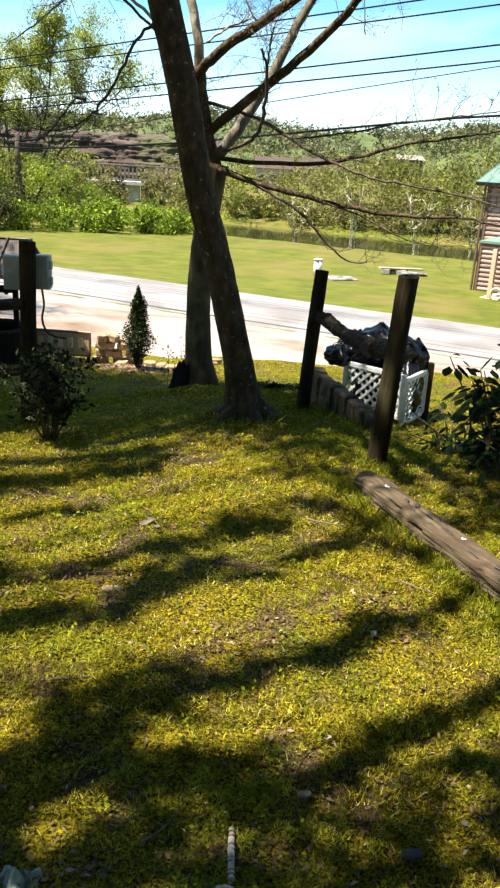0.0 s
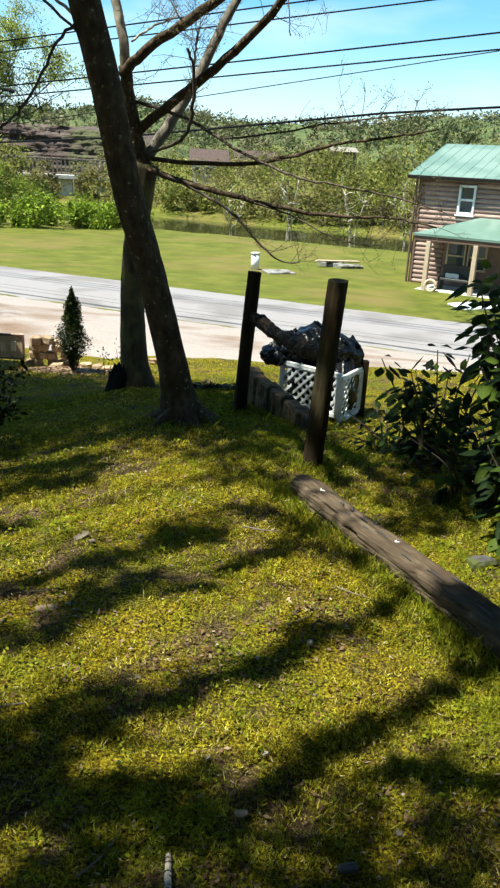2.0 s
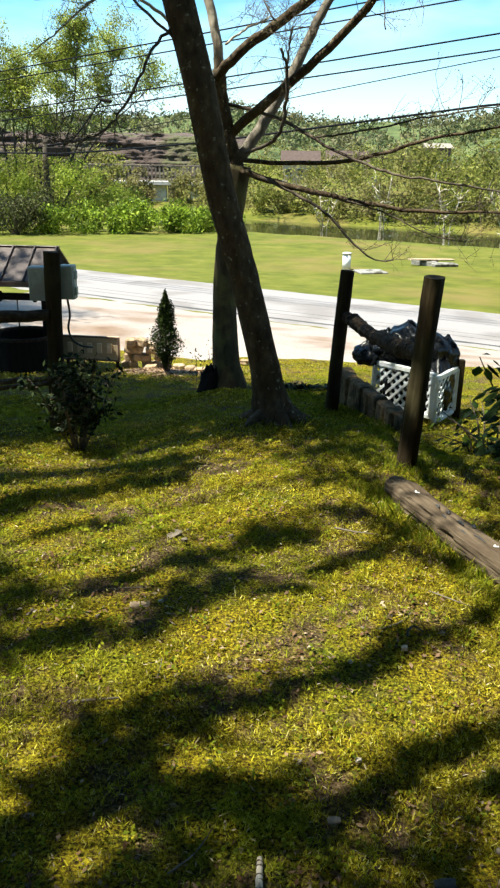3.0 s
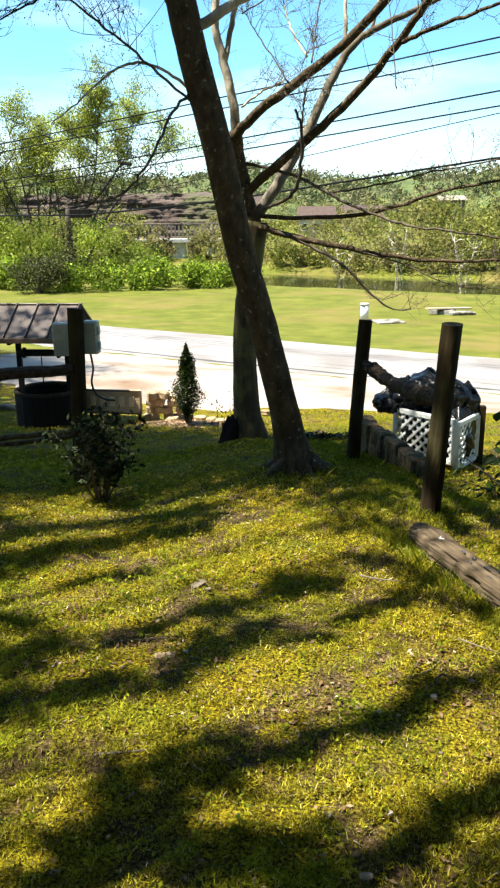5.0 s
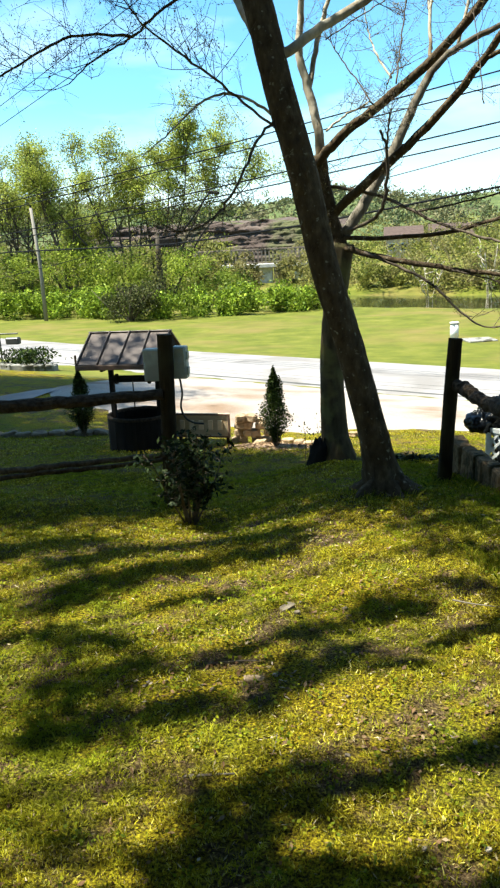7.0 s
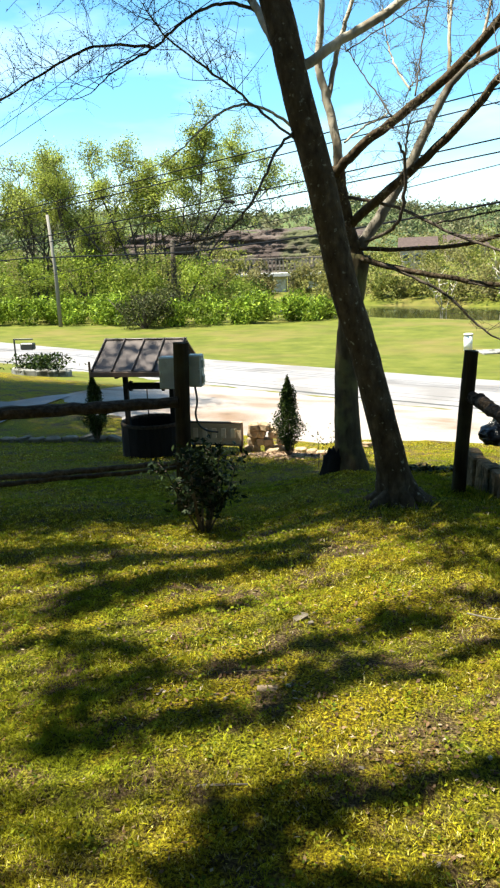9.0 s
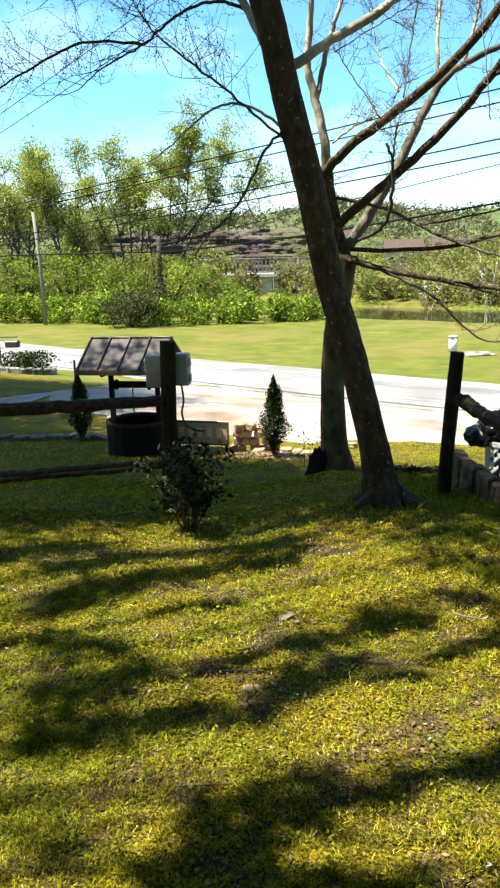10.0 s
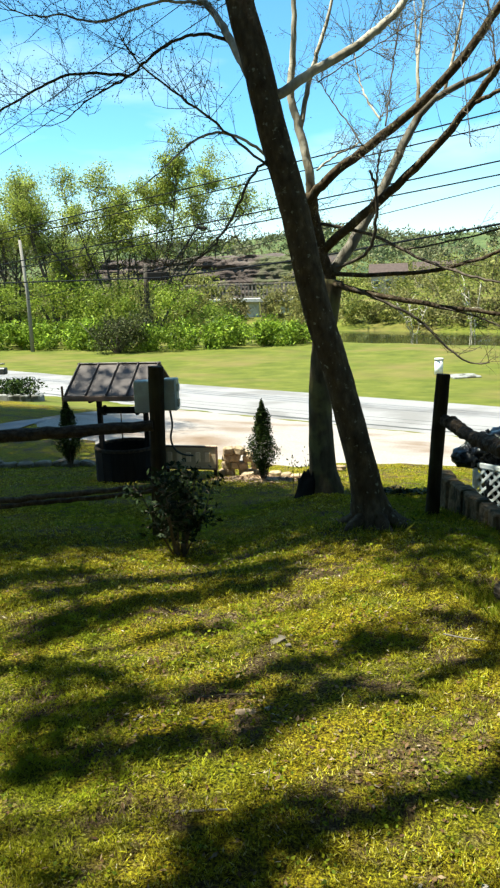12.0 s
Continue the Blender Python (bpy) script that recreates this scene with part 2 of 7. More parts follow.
M_GLASS = surface("window_glass", [(0.3, (0.03, 0.045, 0.05)), (0.7, (0.05, 0.065, 0.07))], 2, 0.06, 0.0)
M_DARK = surface("porch_shade_wall", [(0.3, (0.12, 0.075, 0.055)), (0.7, (0.19, 0.125, 0.095))], 5, 0.8, 0.3)

L_GRASS = leafy("grass_blades", [(0.0, (0.045, 0.065, 0.005)), (0.45, (0.16, 0.20, 0.012)), (0.85, (0.29, 0.315, 0.02)), (1.0, (0.40, 0.35, 0.08))], glow=0.42)
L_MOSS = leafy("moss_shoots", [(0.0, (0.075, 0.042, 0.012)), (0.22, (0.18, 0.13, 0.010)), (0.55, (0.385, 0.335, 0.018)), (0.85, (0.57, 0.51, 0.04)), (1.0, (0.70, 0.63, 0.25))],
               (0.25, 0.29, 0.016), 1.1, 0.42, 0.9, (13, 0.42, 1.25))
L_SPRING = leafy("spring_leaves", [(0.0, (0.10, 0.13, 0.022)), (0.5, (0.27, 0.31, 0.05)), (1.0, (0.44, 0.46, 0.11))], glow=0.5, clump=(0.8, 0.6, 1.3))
L_CANOPY = leafy("canopy_leaves", [(0.0, (0.03, 0.045, 0.015)), (0.6, (0.05, 0.07, 0.02)), (1.0, (0.08, 0.10, 0.03))], glow=0.15)
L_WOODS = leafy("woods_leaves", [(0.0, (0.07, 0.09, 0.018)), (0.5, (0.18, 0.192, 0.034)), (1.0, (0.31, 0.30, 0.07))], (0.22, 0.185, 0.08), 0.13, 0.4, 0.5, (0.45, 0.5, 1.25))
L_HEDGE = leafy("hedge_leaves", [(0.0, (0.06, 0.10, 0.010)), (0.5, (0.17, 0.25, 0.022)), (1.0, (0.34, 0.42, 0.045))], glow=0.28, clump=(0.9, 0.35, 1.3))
L_CLOVER = leafy("clover_leaves", [(0.0, (0.05, 0.075, 0.008)), (0.5, (0.14, 0.175, 0.010)), (1.0, (0.26, 0.27, 0.015))], glow=0.4, rough=0.7)
L_PINE = leafy("ridge_leaves", [(0.0, (0.03, 0.05, 0.025)), (0.6, (0.085, 0.102, 0.038)), (1.0, (0.18, 0.175, 0.065))], (0.17, 0.15, 0.08), 0.04, 0.2)
L_BUSH = leafy("glossy_leaves", [(0.0, (0.006, 0.012, 0.004)), (0.7, (0.013, 0.023, 0.007)), (1.0, (0.05, 0.07, 0.022))], glow=0.12, rough=0.6)
L_SHRUB = leafy("broad_leaves", [(0.0, (0.006, 0.014, 0.003)), (0.6, (0.016, 0.034, 0.005)), (1.0, (0.075, 0.115, 0.014))], glow=0.4, rough=0.6)
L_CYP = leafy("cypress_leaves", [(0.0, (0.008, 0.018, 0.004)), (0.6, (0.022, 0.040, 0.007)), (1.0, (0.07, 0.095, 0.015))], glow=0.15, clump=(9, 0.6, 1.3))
L_GREY = leafy("grey_shrub_leaves", [(0.0, (0.03, 0.035, 0.018)), (0.5, (0.075, 0.085, 0.04)), (1.0, (0.15, 0.165, 0.08))], glow=0.2)
L_THICKET = leafy("thicket_leaves", [(0.0, (0.10, 0.14, 0.014)), (0.5, (0.22, 0.28, 0.03)), (1.0, (0.36, 0.40, 0.06))], (0.15, 0.19, 0.03), 0.2, 0.4, 0.5, (0.5, 0.55, 1.2))
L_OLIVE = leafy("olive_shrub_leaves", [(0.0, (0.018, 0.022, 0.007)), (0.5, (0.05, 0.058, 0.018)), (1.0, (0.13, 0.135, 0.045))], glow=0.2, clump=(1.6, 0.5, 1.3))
L_DEAD = leafy("dead_leaves", [(0.0, (0.07, 0.036, 0.017)), (0.55, (0.14, 0.08, 0.038)), (0.9, (0.22, 0.15, 0.085)), (1.0, (0.38, 0.31, 0.22))], glow=0.15)
L_STRAW = leafy("straw_bits", [(0.0, (0.16, 0.11, 0.05)), (0.6, (0.26, 0.20, 0.10)), (1.0, (0.40, 0.34, 0.22))], glow=0.1)
L_BUD = leafy("young_buds", [(0.0, (0.10, 0.075, 0.05)), (0.6, (0.2, 0.17, 0.07)), (1.0, (0.28, 0.27, 0.09))], glow=0.3)


def moss_surface():
    """Yard ground: a fine carpet of moss, brown to yellow-green in drifts, worn through to crumbly soil."""
    m = bpy.data.materials.new("moss_ground")
    m.use_nodes = True
    n, l = m.node_tree.nodes, m.node_tree.links
    b = n["Principled BSDF"]
    b.inputs["Roughness"].default_value, b.inputs["Specular IOR Level"].default_value = 0.95, 0.08
    co = n.new("ShaderNodeTexCoord")

    def grain(scale, detail=6):
        t = n.new("ShaderNodeTexNoise")
        t.inputs["Scale"].default_value, t.inputs["Detail"].default_value, t.inputs["Roughness"].default_value = scale, detail, 0.7
        l.new(co.outputs["Object"], t.inputs["Vector"])
        return t.outputs["Fac"]

    def blend(a, c, scale, lo, hi, most=1.0):
        k = n.new("ShaderNodeMapRange")
        k.inputs["From Min"].default_value, k.inputs["From Max"].default_value, k.inputs["To Max"].default_value = lo, hi, most
        l.new(grain(scale), k.inputs["Value"])
        x = n.new("ShaderNodeMix")
        x.data_type = "RGBA"
        l.new(k.outputs["Result"], x.inputs["Factor"])
        l.new(a, x.inputs["A"])
        l.new(c, x.inputs["B"])
        return x.outputs["Result"]

    fine = grain(95, 9)

    def tones(stops):
        t = ramp(n, stops)
        l.new(fine, t.inputs["Fac"])
        return t.outputs["Color"]

    yellow = tones([(0.38, (0.014, 0.009, 0.004)), (0.47, (0.10, 0.072, 0.007)), (0.56, (0.28, 0.225, 0.010)), (0.66, (0.50, 0.42, 0.03))])
    green = tones([(0.38, (0.010, 0.011, 0.003)), (0.48, (0.07, 0.08, 0.007)), (0.58, (0.19, 0.205, 0.014)), (0.69, (0.34, 0.345, 0.04))])
    soil = tones([(0.34, (0.018, 0.011, 0.006)), (0.48, (0.07, 0.046, 0.024)), (0.6, (0.16, 0.112, 0.065)), (0.7, (0.30, 0.24, 0.16))])
    out = blend(blend(yellow, green, 1.2, 0.47, 0.6, 0.85), soil, 3.1, 0.49, 0.6, 0.95)
    l.new(out, b.inputs["Base Color"])
    bp = n.new("ShaderNodeBump")
    bp.inputs["Strength"].default_value, bp.inputs["Distance"].default_value = 1.0, 0.02
    l.new(fine, bp.inputs["Height"])
    l.new(bp.outputs["Normal"], b.inputs["Normal"])
    return m


M_MOSS = moss_surface()


def water_surface():
    m = bpy.data.materials.new("river_water")
    m.use_nodes = True
    n, l = m.node_tree.nodes, m.node_tree.links
    b = n["Principled BSDF"]
    b.inputs["Base Color"].default_value = (0.03, 0.034, 0.012, 1)
    b.inputs["Roughness"].default_value = 0.06
    co = n.new("ShaderNodeTexCoord")
    t = n.new("ShaderNodeTexNoise")
    t.inputs["Scale"].default_value, t.inputs["Detail"].default_value = 1.3, 4
    bp = n.new("ShaderNodeBump")
    bp.inputs["Strength"].default_value, bp.inputs["Distance"].default_value = 0.08, 0.05
    l.new(co.outputs["Object"], t.inputs["Vector"])
    l.new(t.outputs["Fac"], bp.inputs["Height"])
    l.new(bp.outputs["Normal"], b.inputs["Normal"])
    return m


M_WATER = water_surface()

# ---------------------------------------------------------------- mesh tools


def link_mesh(name, verts, faces, mat, parent=None, label="", smooth=False):
    """One mesh object; a child keeps the coordinates of the place."""
    me = bpy.data.meshes.new(name)
    verts = np.asarray(verts, dtype=np.float32).reshape(-1, 3)
    if isinstance(faces, np.ndarray):
        n, k = faces.shape
        me.vertices.add(len(verts))
        me.vertices.foreach_set("co", verts.ravel())
        me.loops.add(n * k)
        me.loops.foreach_set("vertex_index", faces.astype(np.int32).ravel())
        me.polygons.add(n)
        me.polygons.foreach_set("loop_start", np.arange(0, n * k, k, dtype=np.int32))
        me.polygons.foreach_set("loop_total", np.full(n, k, dtype=np.int32))
        me.update(calc_edges=True)
    else:
        me.from_pydata([tuple(map(float, v)) for v in verts], [], [tuple(int(i) for i in f) for f in faces])
    if smooth:
        me.polygons.foreach_set("use_smooth", np.ones(len(me.polygons), dtype=bool))
    me.materials.append(mat)
    ob = new(name, me)
    if parent:
        ob.parent = parent
        ob.matrix_parent_inverse = base_of(parent).inverted()
    if label:
        ob["label"] = label
    return ob


def base_of(ob):
    m = ob.matrix_basis.copy()
    p = ob
    while p.parent:
        m = p.parent.matrix_basis @ p.matrix_parent_inverse @ m
        p = p.parent
    return m


def thing(name, at, label, category, group="", kind=""):
    e = new(name)
    e.empty_display_size = 0.1
    e.matrix_basis = Matrix.Translation(at)
    return tagged(e, label, category, group, kind)


def joined(pieces):
    vs, fs, k = [], [], 0
    for v, f in pieces:
        vs.append(np.asarray(v, dtype=float).reshape(-1, 3))
        fs += [tuple(i + k for i in q) for q in f]
        k += len(vs[-1])
    return np.concatenate(vs), fs


def box(c, s, rot=None, bevel=0.0):
    """A box round c with bevelled edges."""
    bm = bmesh.new()
    bmesh.ops.create_cube(bm, size=1.0)
    for v in bm.verts:
        v.co = Vector((v.co.x * s[0], v.co.y * s[1], v.co.z * s[2]))
    if bevel:
        bmesh.ops.bevel(bm, geom=list(bm.edges), offset=bevel, segments=1, affect="EDGES")
    bm.verts.index_update()
    vs = np.array([tuple(v.co) for v in bm.verts])
    fs = [tuple(v.index for v in f.verts) for f in bm.faces]
    bm.free()
    if rot is not None:
        vs = vs @ np.array(rot.to_3x3()).T
    return vs + np.array(c), fs


def beam(a, b, w, h, bevel=0.005):
    """A box from a to b, w wide and h high."""
    a, b = Vector(a), Vector(b)
    d = b - a
    rot = d.to_track_quat("X", "Z").to_matrix()
    return box((a + b) / 2, (d.length, w, h), rot, bevel)


def spline(pts, per=6):
    p = [np.array(q, dtype=float) for q in pts]
    p = [2 * p[0] - p[1]] + p + [2 * p[-1] - p[-2]]
    out = []
    for i in range(1, len(p) - 2):
        for j in range(per):
            t = j / per
            a, b, c, d = p[i - 1], p[i], p[i + 1], p[i + 2]
            out.append(0.5 * (2 * b + (c - a) * t + (2 * a - 5 * b + 4 * c - d) * t * t + (3 * b - a - 3 * c + d) * t ** 3))
    out.append(p[-2])
    return np.array(out)


def tube(path, radii, n=8, wob=0.0, rng=None):
    """A round limb along path; radii at its two ends or at each point."""
    path = np.asarray(path, dtype=float)
    k = len(path)
    radii = np.asarray(radii, dtype=float)
    if len(radii) != k:
        radii = np.interp(np.linspace(0, 1, k), np.linspace(0, 1, len(radii)), radii)
    tan = np.gradient(path, axis=0)
    tan /= np.linalg.norm(tan, axis=1)[:, None] + 1e-9
    u = np.cross(tan[0], (0.3, 0.9, 0.2) if abs(tan[0][2]) > 0.8 else (0, 0, 1.0))
    u /= np.linalg.norm(u)
    ang = np.linspace(0, 2 * np.pi, n, endpoint=False)
    vs = []
    for i in range(k):
        u = u - tan[i] * (u @ tan[i])
        u /= np.linalg.norm(u) + 1e-9
        w = np.cross(tan[i], u)
        r = radii[i] * (1 + (wob * (rng.random(n) - 0.5) if wob else 0))
        vs.append(path[i] + np.outer(np.cos(ang) * r, u) + np.outer(np.sin(ang) * r, w))
    fs = [(i * n + j, i * n + (j + 1) % n, (i + 1) * n + (j + 1) % n, (i + 1) * n + j) for i in range(k - 1) for j in range(n)]
    fs.append(tuple(range(n - 1, -1, -1)))
    fs.append(tuple((k - 1) * n + j for j in range(n)))
    return np.concatenate(vs), fs


def leaves(centres, size, rng, flat=0.0, slim=0.45, droop=None):
    """Many small folded leaves: kite-shaped faces at the given points."""
    c = np.asarray(centres, dtype=float)
    n = len(c)
    nrm = rng.normal(size=(n, 3))
    nrm[:, 2] += flat * np.sign(nrm[:, 2] + 1e-6) * 2 + flat
    nrm /= np.linalg.norm(nrm, axis=1)[:, None]
    u = np.cross(nrm, rng.normal(size=(n, 3)))
    u /= np.linalg.norm(u, axis=1)[:, None] + 1e-9
    w = np.cross(nrm, u)
    s = np.asarray(size, dtype=float) * np.ones(n) * rng.uniform(0.65, 1.35, n)
    s = s[:, None]
    v = np.stack([c - u * s * 0.5, c + w * s * slim * 0.5 + nrm * s * 0.06 - u * s * 0.05, c + u * s * 0.55, c - w * s * slim * 0.5 + nrm * s * 0.06 - u * s * 0.05], axis=1)
    return v.reshape(-1, 3), np.arange(n * 4).reshape(n, 4)


def smooth01(a):
    a = np.clip(a, 0, 1)
    return a * a * (3 - 2 * a)


def frame_box(x0, x1, z0, z1, w):
    """The four bars (x0, x1, z0, z1) of a rectangular frame of bar width w."""
    return [(x0, x1, z1 - w, z1), (x0, x1, z0, z0 + w), (x0, x0 + w, z0 + w, z1 - w), (x1 - w, x1, z0 + w, z1 - w)]


# ---------------------------------------------------------------- ground
SLOPE = 0.52
PROFILE_D = [-80, 0, 2, 4.3, 5.6, 6.2, 7.6, 9.3, 10.5, 12, 15, 18.3, 24.3, 30, 36, 49, 52, 54, 62, 65, 68, 80, 110, 160, 700]
PROFILE_Z = [0.2, 0, -0.04, -0.08, -0.23, -0.33, -0.53, -0.82, -1.0, -1.2, -1.6, -2.0, -2.2, -2.45, -2.5, -2.6, -2.95, -3.7, -3.7, -2.9, -2.4, -2.2, -1.5, 0.5, 3]


def across(x, y):
    return y + SLOPE * x * smooth01((y - 9) / 7)


def ground_z(x, y):
    x, y = np.asarray(x, dtype=float), np.asarray(y, dtype=float)
    z = np.interp(across(x, y), PROFILE_D, PROFILE_Z)
    z = z - 0.15 * smooth01((-x - 0.3) / 1.0) * smooth01((y - 3.5) / 1.5) * (1 - 0.5 * smooth01((y - 6.5) / 2.5)) * (1 - smooth01((y - 11) / 3))
    z = z - 0.15 * smooth01((x - 0.72) / 0.45) * smooth01((y - 4.4) / 1.2) * (1 - smooth01((y - 8.5) / 2))
    return z


def gz(x, y):
    return float(ground_z(x, y))


def spread(dense0, dense1, step, far0, far1, grow):
    a = list(np.arange(dense0, dense1, step))
    s, v = step, dense1
    while v < far1:
        a.append(v)
        s *= grow
        v += s
    a.append(far1)
    s, v, b = step, dense0 - step, []
    while v > far0:
        b.append(v)
        s *= grow
        v -= s
    return np.array([far0] + b[::-1] + a)


def bumps(x, y):
    z = np.zeros(x.shape)
    for k, (fx, fy, p, a) in enumerate([(2.1, 1.3, 0.3, 0.012), (-1.2, 2.7, 1.1, 0.012), (5.3, -3.1, 2.0, 0.006), (4.1, 6.7, 0.7, 0.005), (11, 7, 1.9, 0.0035), (-9, 13, 2.6, 0.0035), (23, -17, 0.4, 0.002), (19, 29, 1.4, 0.002)]):
        z += a * np.sin(fx * x + fy * y + p + 0.7 * np.sin(1.7 * y - 0.9 * x + k))
    return z * (1 - smooth01((y - 9) / 3))


gx = spread(-3.0, 3.0, 0.045, -900, 900, 1.09)
gy = spread(0.9, 7.5, 0.045, -300, 1500, 1.06)
GX, GY = np.meshgrid(gx, gy)
GZ = ground_z(GX, GY) + bumps(GX, GY)
nx, ny = len(gx), len(gy)
idx = np.arange(nx * ny).reshape(ny, nx)
quads = np.stack([idx[:-1, :-1], idx[:-1, 1:], idx[1:, 1:], idx[1:, :-1]], axis=-1).reshape(-1, 4)
ground = link_mesh("ground", np.stack([GX, GY, GZ], axis=-1).reshape(-1, 3), quads, M_MOSS, smooth=True)
ground.data.materials.append(M_LAWN)
mid = across(GX, GY)
zone = (0.25 * (mid[:-1, :-1] + mid[1:, :-1] + mid[:-1, 1:] + mid[1:, 1:]) > 15.0).astype(np.int32)
ground.data.polygons.foreach_set("material_index", zone.ravel())
tagged(ground, "mossy sloping yard ground with bare patches, lawn beyond the road", "ground", kind="structure")


def strip(name, mat, label, category, xs, d0, d1, steps, lift, seed, rag=0.12):
    """A band of paving along the road, between two lines across the slope."""
    rng = np.random.default_rng(seed)
    vs = []
    for x in xs:
        a, b = d0(x) + rag * (rng.random() - 0.5), d1(x) + rag * (rng.random() - 0.5)
        for k in range(steps + 1):
            d = a + (b - a) * k / steps
            y = d - SLOPE * x
            for _ in range(12):
                y = d - SLOPE * x * float(smooth01((y - 9) / 7))
            edge = 0 if 0 < k < steps else -0.05
            vs.append((x, y, gz(x, y) + lift + edge))
    n = steps + 1
    fs = [(i * n + k, (i + 1) * n + k, (i + 1) * n + k + 1, i * n + k + 1) for i in range(len(xs) - 1) for k in range(steps)]
    ob = link_mesh(name, vs, np.array(fs), mat, smooth=True)
    return tagged(ob, label, category, kind="structure")


strip("road", M_ASPHALT, "pale worn asphalt village road in full sun", "road", np.concatenate([np.arange(-120, -20, 4.0), np.arange(-20, 30, 0.5), np.arange(30, 90, 4.0)]),
      lambda x: 18.2 + 0.004 * max(0, -x - 8) ** 2, lambda x: 24.3 + 0.006 * max(0, -x - 8) ** 2, 10, 0.05, 3)
# dark strips laid on the asphalt in place of the overhead wires' shadows
for d_, w_ in ((19.75, 0.13), (19.2, 0.11), (18.5, 0.16)):
    strip("wire_shadow_strip", M_WIRE_SHADE, "thin dark strip along the asphalt for a wire's shadow", "road seam", np.concatenate([np.arange(-40, -20, 2.0), np.arange(-20, 30, 0.5)]),
          lambda x: d_ + 0.03 * math.sin(0.9 * x) + 0.004 * max(0, -x - 8) ** 2, lambda x: d_ + w_ + 0.03 * math.sin(0.9 * x) + 0.004 * max(0, -x - 8) ** 2, 2, 0.056, 7, 0.03)
strip("gravel_shoulder", M_GRAVEL, "pale gravel and dirt roadside parking strip", "gravel", np.arange(-7.0, 26, 0.25),
      lambda x: 10.7 + 0.14 * math.sin(x * 1.3) + 0.3 * smooth01((-x - 0.8) / 1.0) + 0.35 * smooth01((x - 2.5) / 3), lambda x: 18.35, 12, 0.03, 4, 0.25)

dx = np.arange(-26, -6.6, 0.4)
vs, fs = [], []
for i, x in enumerate(dx):
    y0, y1 = 10.9 + 0.28 * (x + 4.4) + 0.1 * math.sin(3 * x), 14.2 + 0.20 * (x + 7) + 0.15 * math.sin(2 * x)
    if x > -7.6:
        y1 += (x + 7.6) * 3.0
    for k in range(9):
        y = y0 + (y1 - y0) * k / 8
        vs.append((x, y, gz(x, y) + (0.025 if 0 < k < 8 else -0.04)))
    if i:
        fs += [((i - 1) * 9 + k, i * 9 + k, i * 9 + k + 1, (i - 1) * 9 + k + 1) for k in range(8)]
tagged(link_mesh("driveway", vs, np.array(fs), M_ASPHALT, smooth=True), "shaded grey driveway leading off the road", "driveway", kind="structure")

wv = [(-160, 30 + 0.52 * 160, -3.02), (160, 30 - 0.52 * 160, -3.02), (160, 90 - 0.52 * 160, -3.02), (-160, 90 + 0.52 * 160, -3.02)]
tagged(link_mesh("water", wv, [(0, 1, 2, 3)], M_WATER), "slow olive-green river behind the lawn", "river", kind="structure")

# ---------------------------------------------------------------- the two yard trees


def twigs_on(paths, rng, count, length, r0, levels=2, up=0.5, spread_=1.0):
    """Fine twigs growing from the outer parts of the given limb paths."""
    out, tips = [], []
    for _ in range(count):
        p = paths[rng.integers(len(paths))]
        i = int(rng.integers(max(1, int(len(p) * 0.3)), len(p)))
        start = p[i]
        ahead = p[min(i + 1, len(p) - 1)] - p[max(i - 1, 0)]
        ahead /= np.linalg.norm(ahead) + 1e-9
        grow(start, ahead, length * rng.uniform(0.5, 1.3), r0, levels, rng, out, tips, up, spread_)
    return out, tips


def grow(start, ahead, length, r, levels, rng, out, tips, up, spread_):
    d = ahead * 0.6 + rng.normal(size=3) * 0.55 * spread_ + np.array([0, 0, up])
    d /= np.linalg.norm(d)
    pts = [start]
    for k in range(4):
        d = d + rng.normal(size=3) * 0.22 + np.array([0, 0, 0.05])
        d /= np.linalg.norm(d)
        pts.append(pts[-1] + d * length / 4)
    out.append(tube(pts, [r, r * 0.45], 4))
    tips.append(pts[-1])
    tips.append(pts[2])
    if levels > 0:
        for k in (1, 2, 3):
            if rng.random() < 0.75:
                grow(pts[k], d, length * rng.uniform(0.4, 0.7), r * 0.6, levels - 1, rng, out, tips, up * 0.8, spread_)


rng = np.random.default_rng(11)
tree = thing("tree", (-0.03, 5.6, -0.27), "leaning dark-barked yard tree, nearly bare in early spring", "tree")
trunk_path = spline([(-0.0, 5.6, -0.42), (-0.03, 5.6, -0.24), (-0.07, 5.6, -0.05), (-0.15, 5.6, 0.34), (-0.24, 5.6, 0.75), (-0.32, 5.6, 1.07), (-0.41, 5.6, 1.38),
                     (-0.49, 5.6, 1.75), (-0.56, 5.6, 2.08), (-0.70, 5.62, 2.6), (-0.79, 5.65, 3.0), (-0.92, 5.7, 3.5), (-1.05, 5.8, 4.4), (-1.1, 5.9, 5.6)], 5)
trunk_path[:, 0] += np.interp(trunk_path[:, 2], [0.2, 1.2, 3.2], [0.0, -0.03, -0.028])
trunk_r = np.interp(trunk_path[:, 2], [-0.42, -0.26, -0.15, 0.0, 0.35, 1.2, 2.2, 3.2, 5.6], [0.28, 0.21, 0.148, 0.119, 0.103, 0.099, 0.100, 0.098, 0.06])
tv, tf = tube(trunk_path, trunk_r, 26, 0.05, rng)
low = np.clip((0.1 - tv[:, 2]) / 0.4, 0, 1)
turn = np.arctan2(tv[:, 1] - 5.6, tv[:, 0] + 0.03)
tv[:, :2] += (tv[:, :2] - np.array([-0.03, 5.6])) * (low * 0.28 * np.cos(4 * turn + 0.8))[:, None]
link_mesh("trunk", tv, tf, M_BARK, tree, smooth=True)
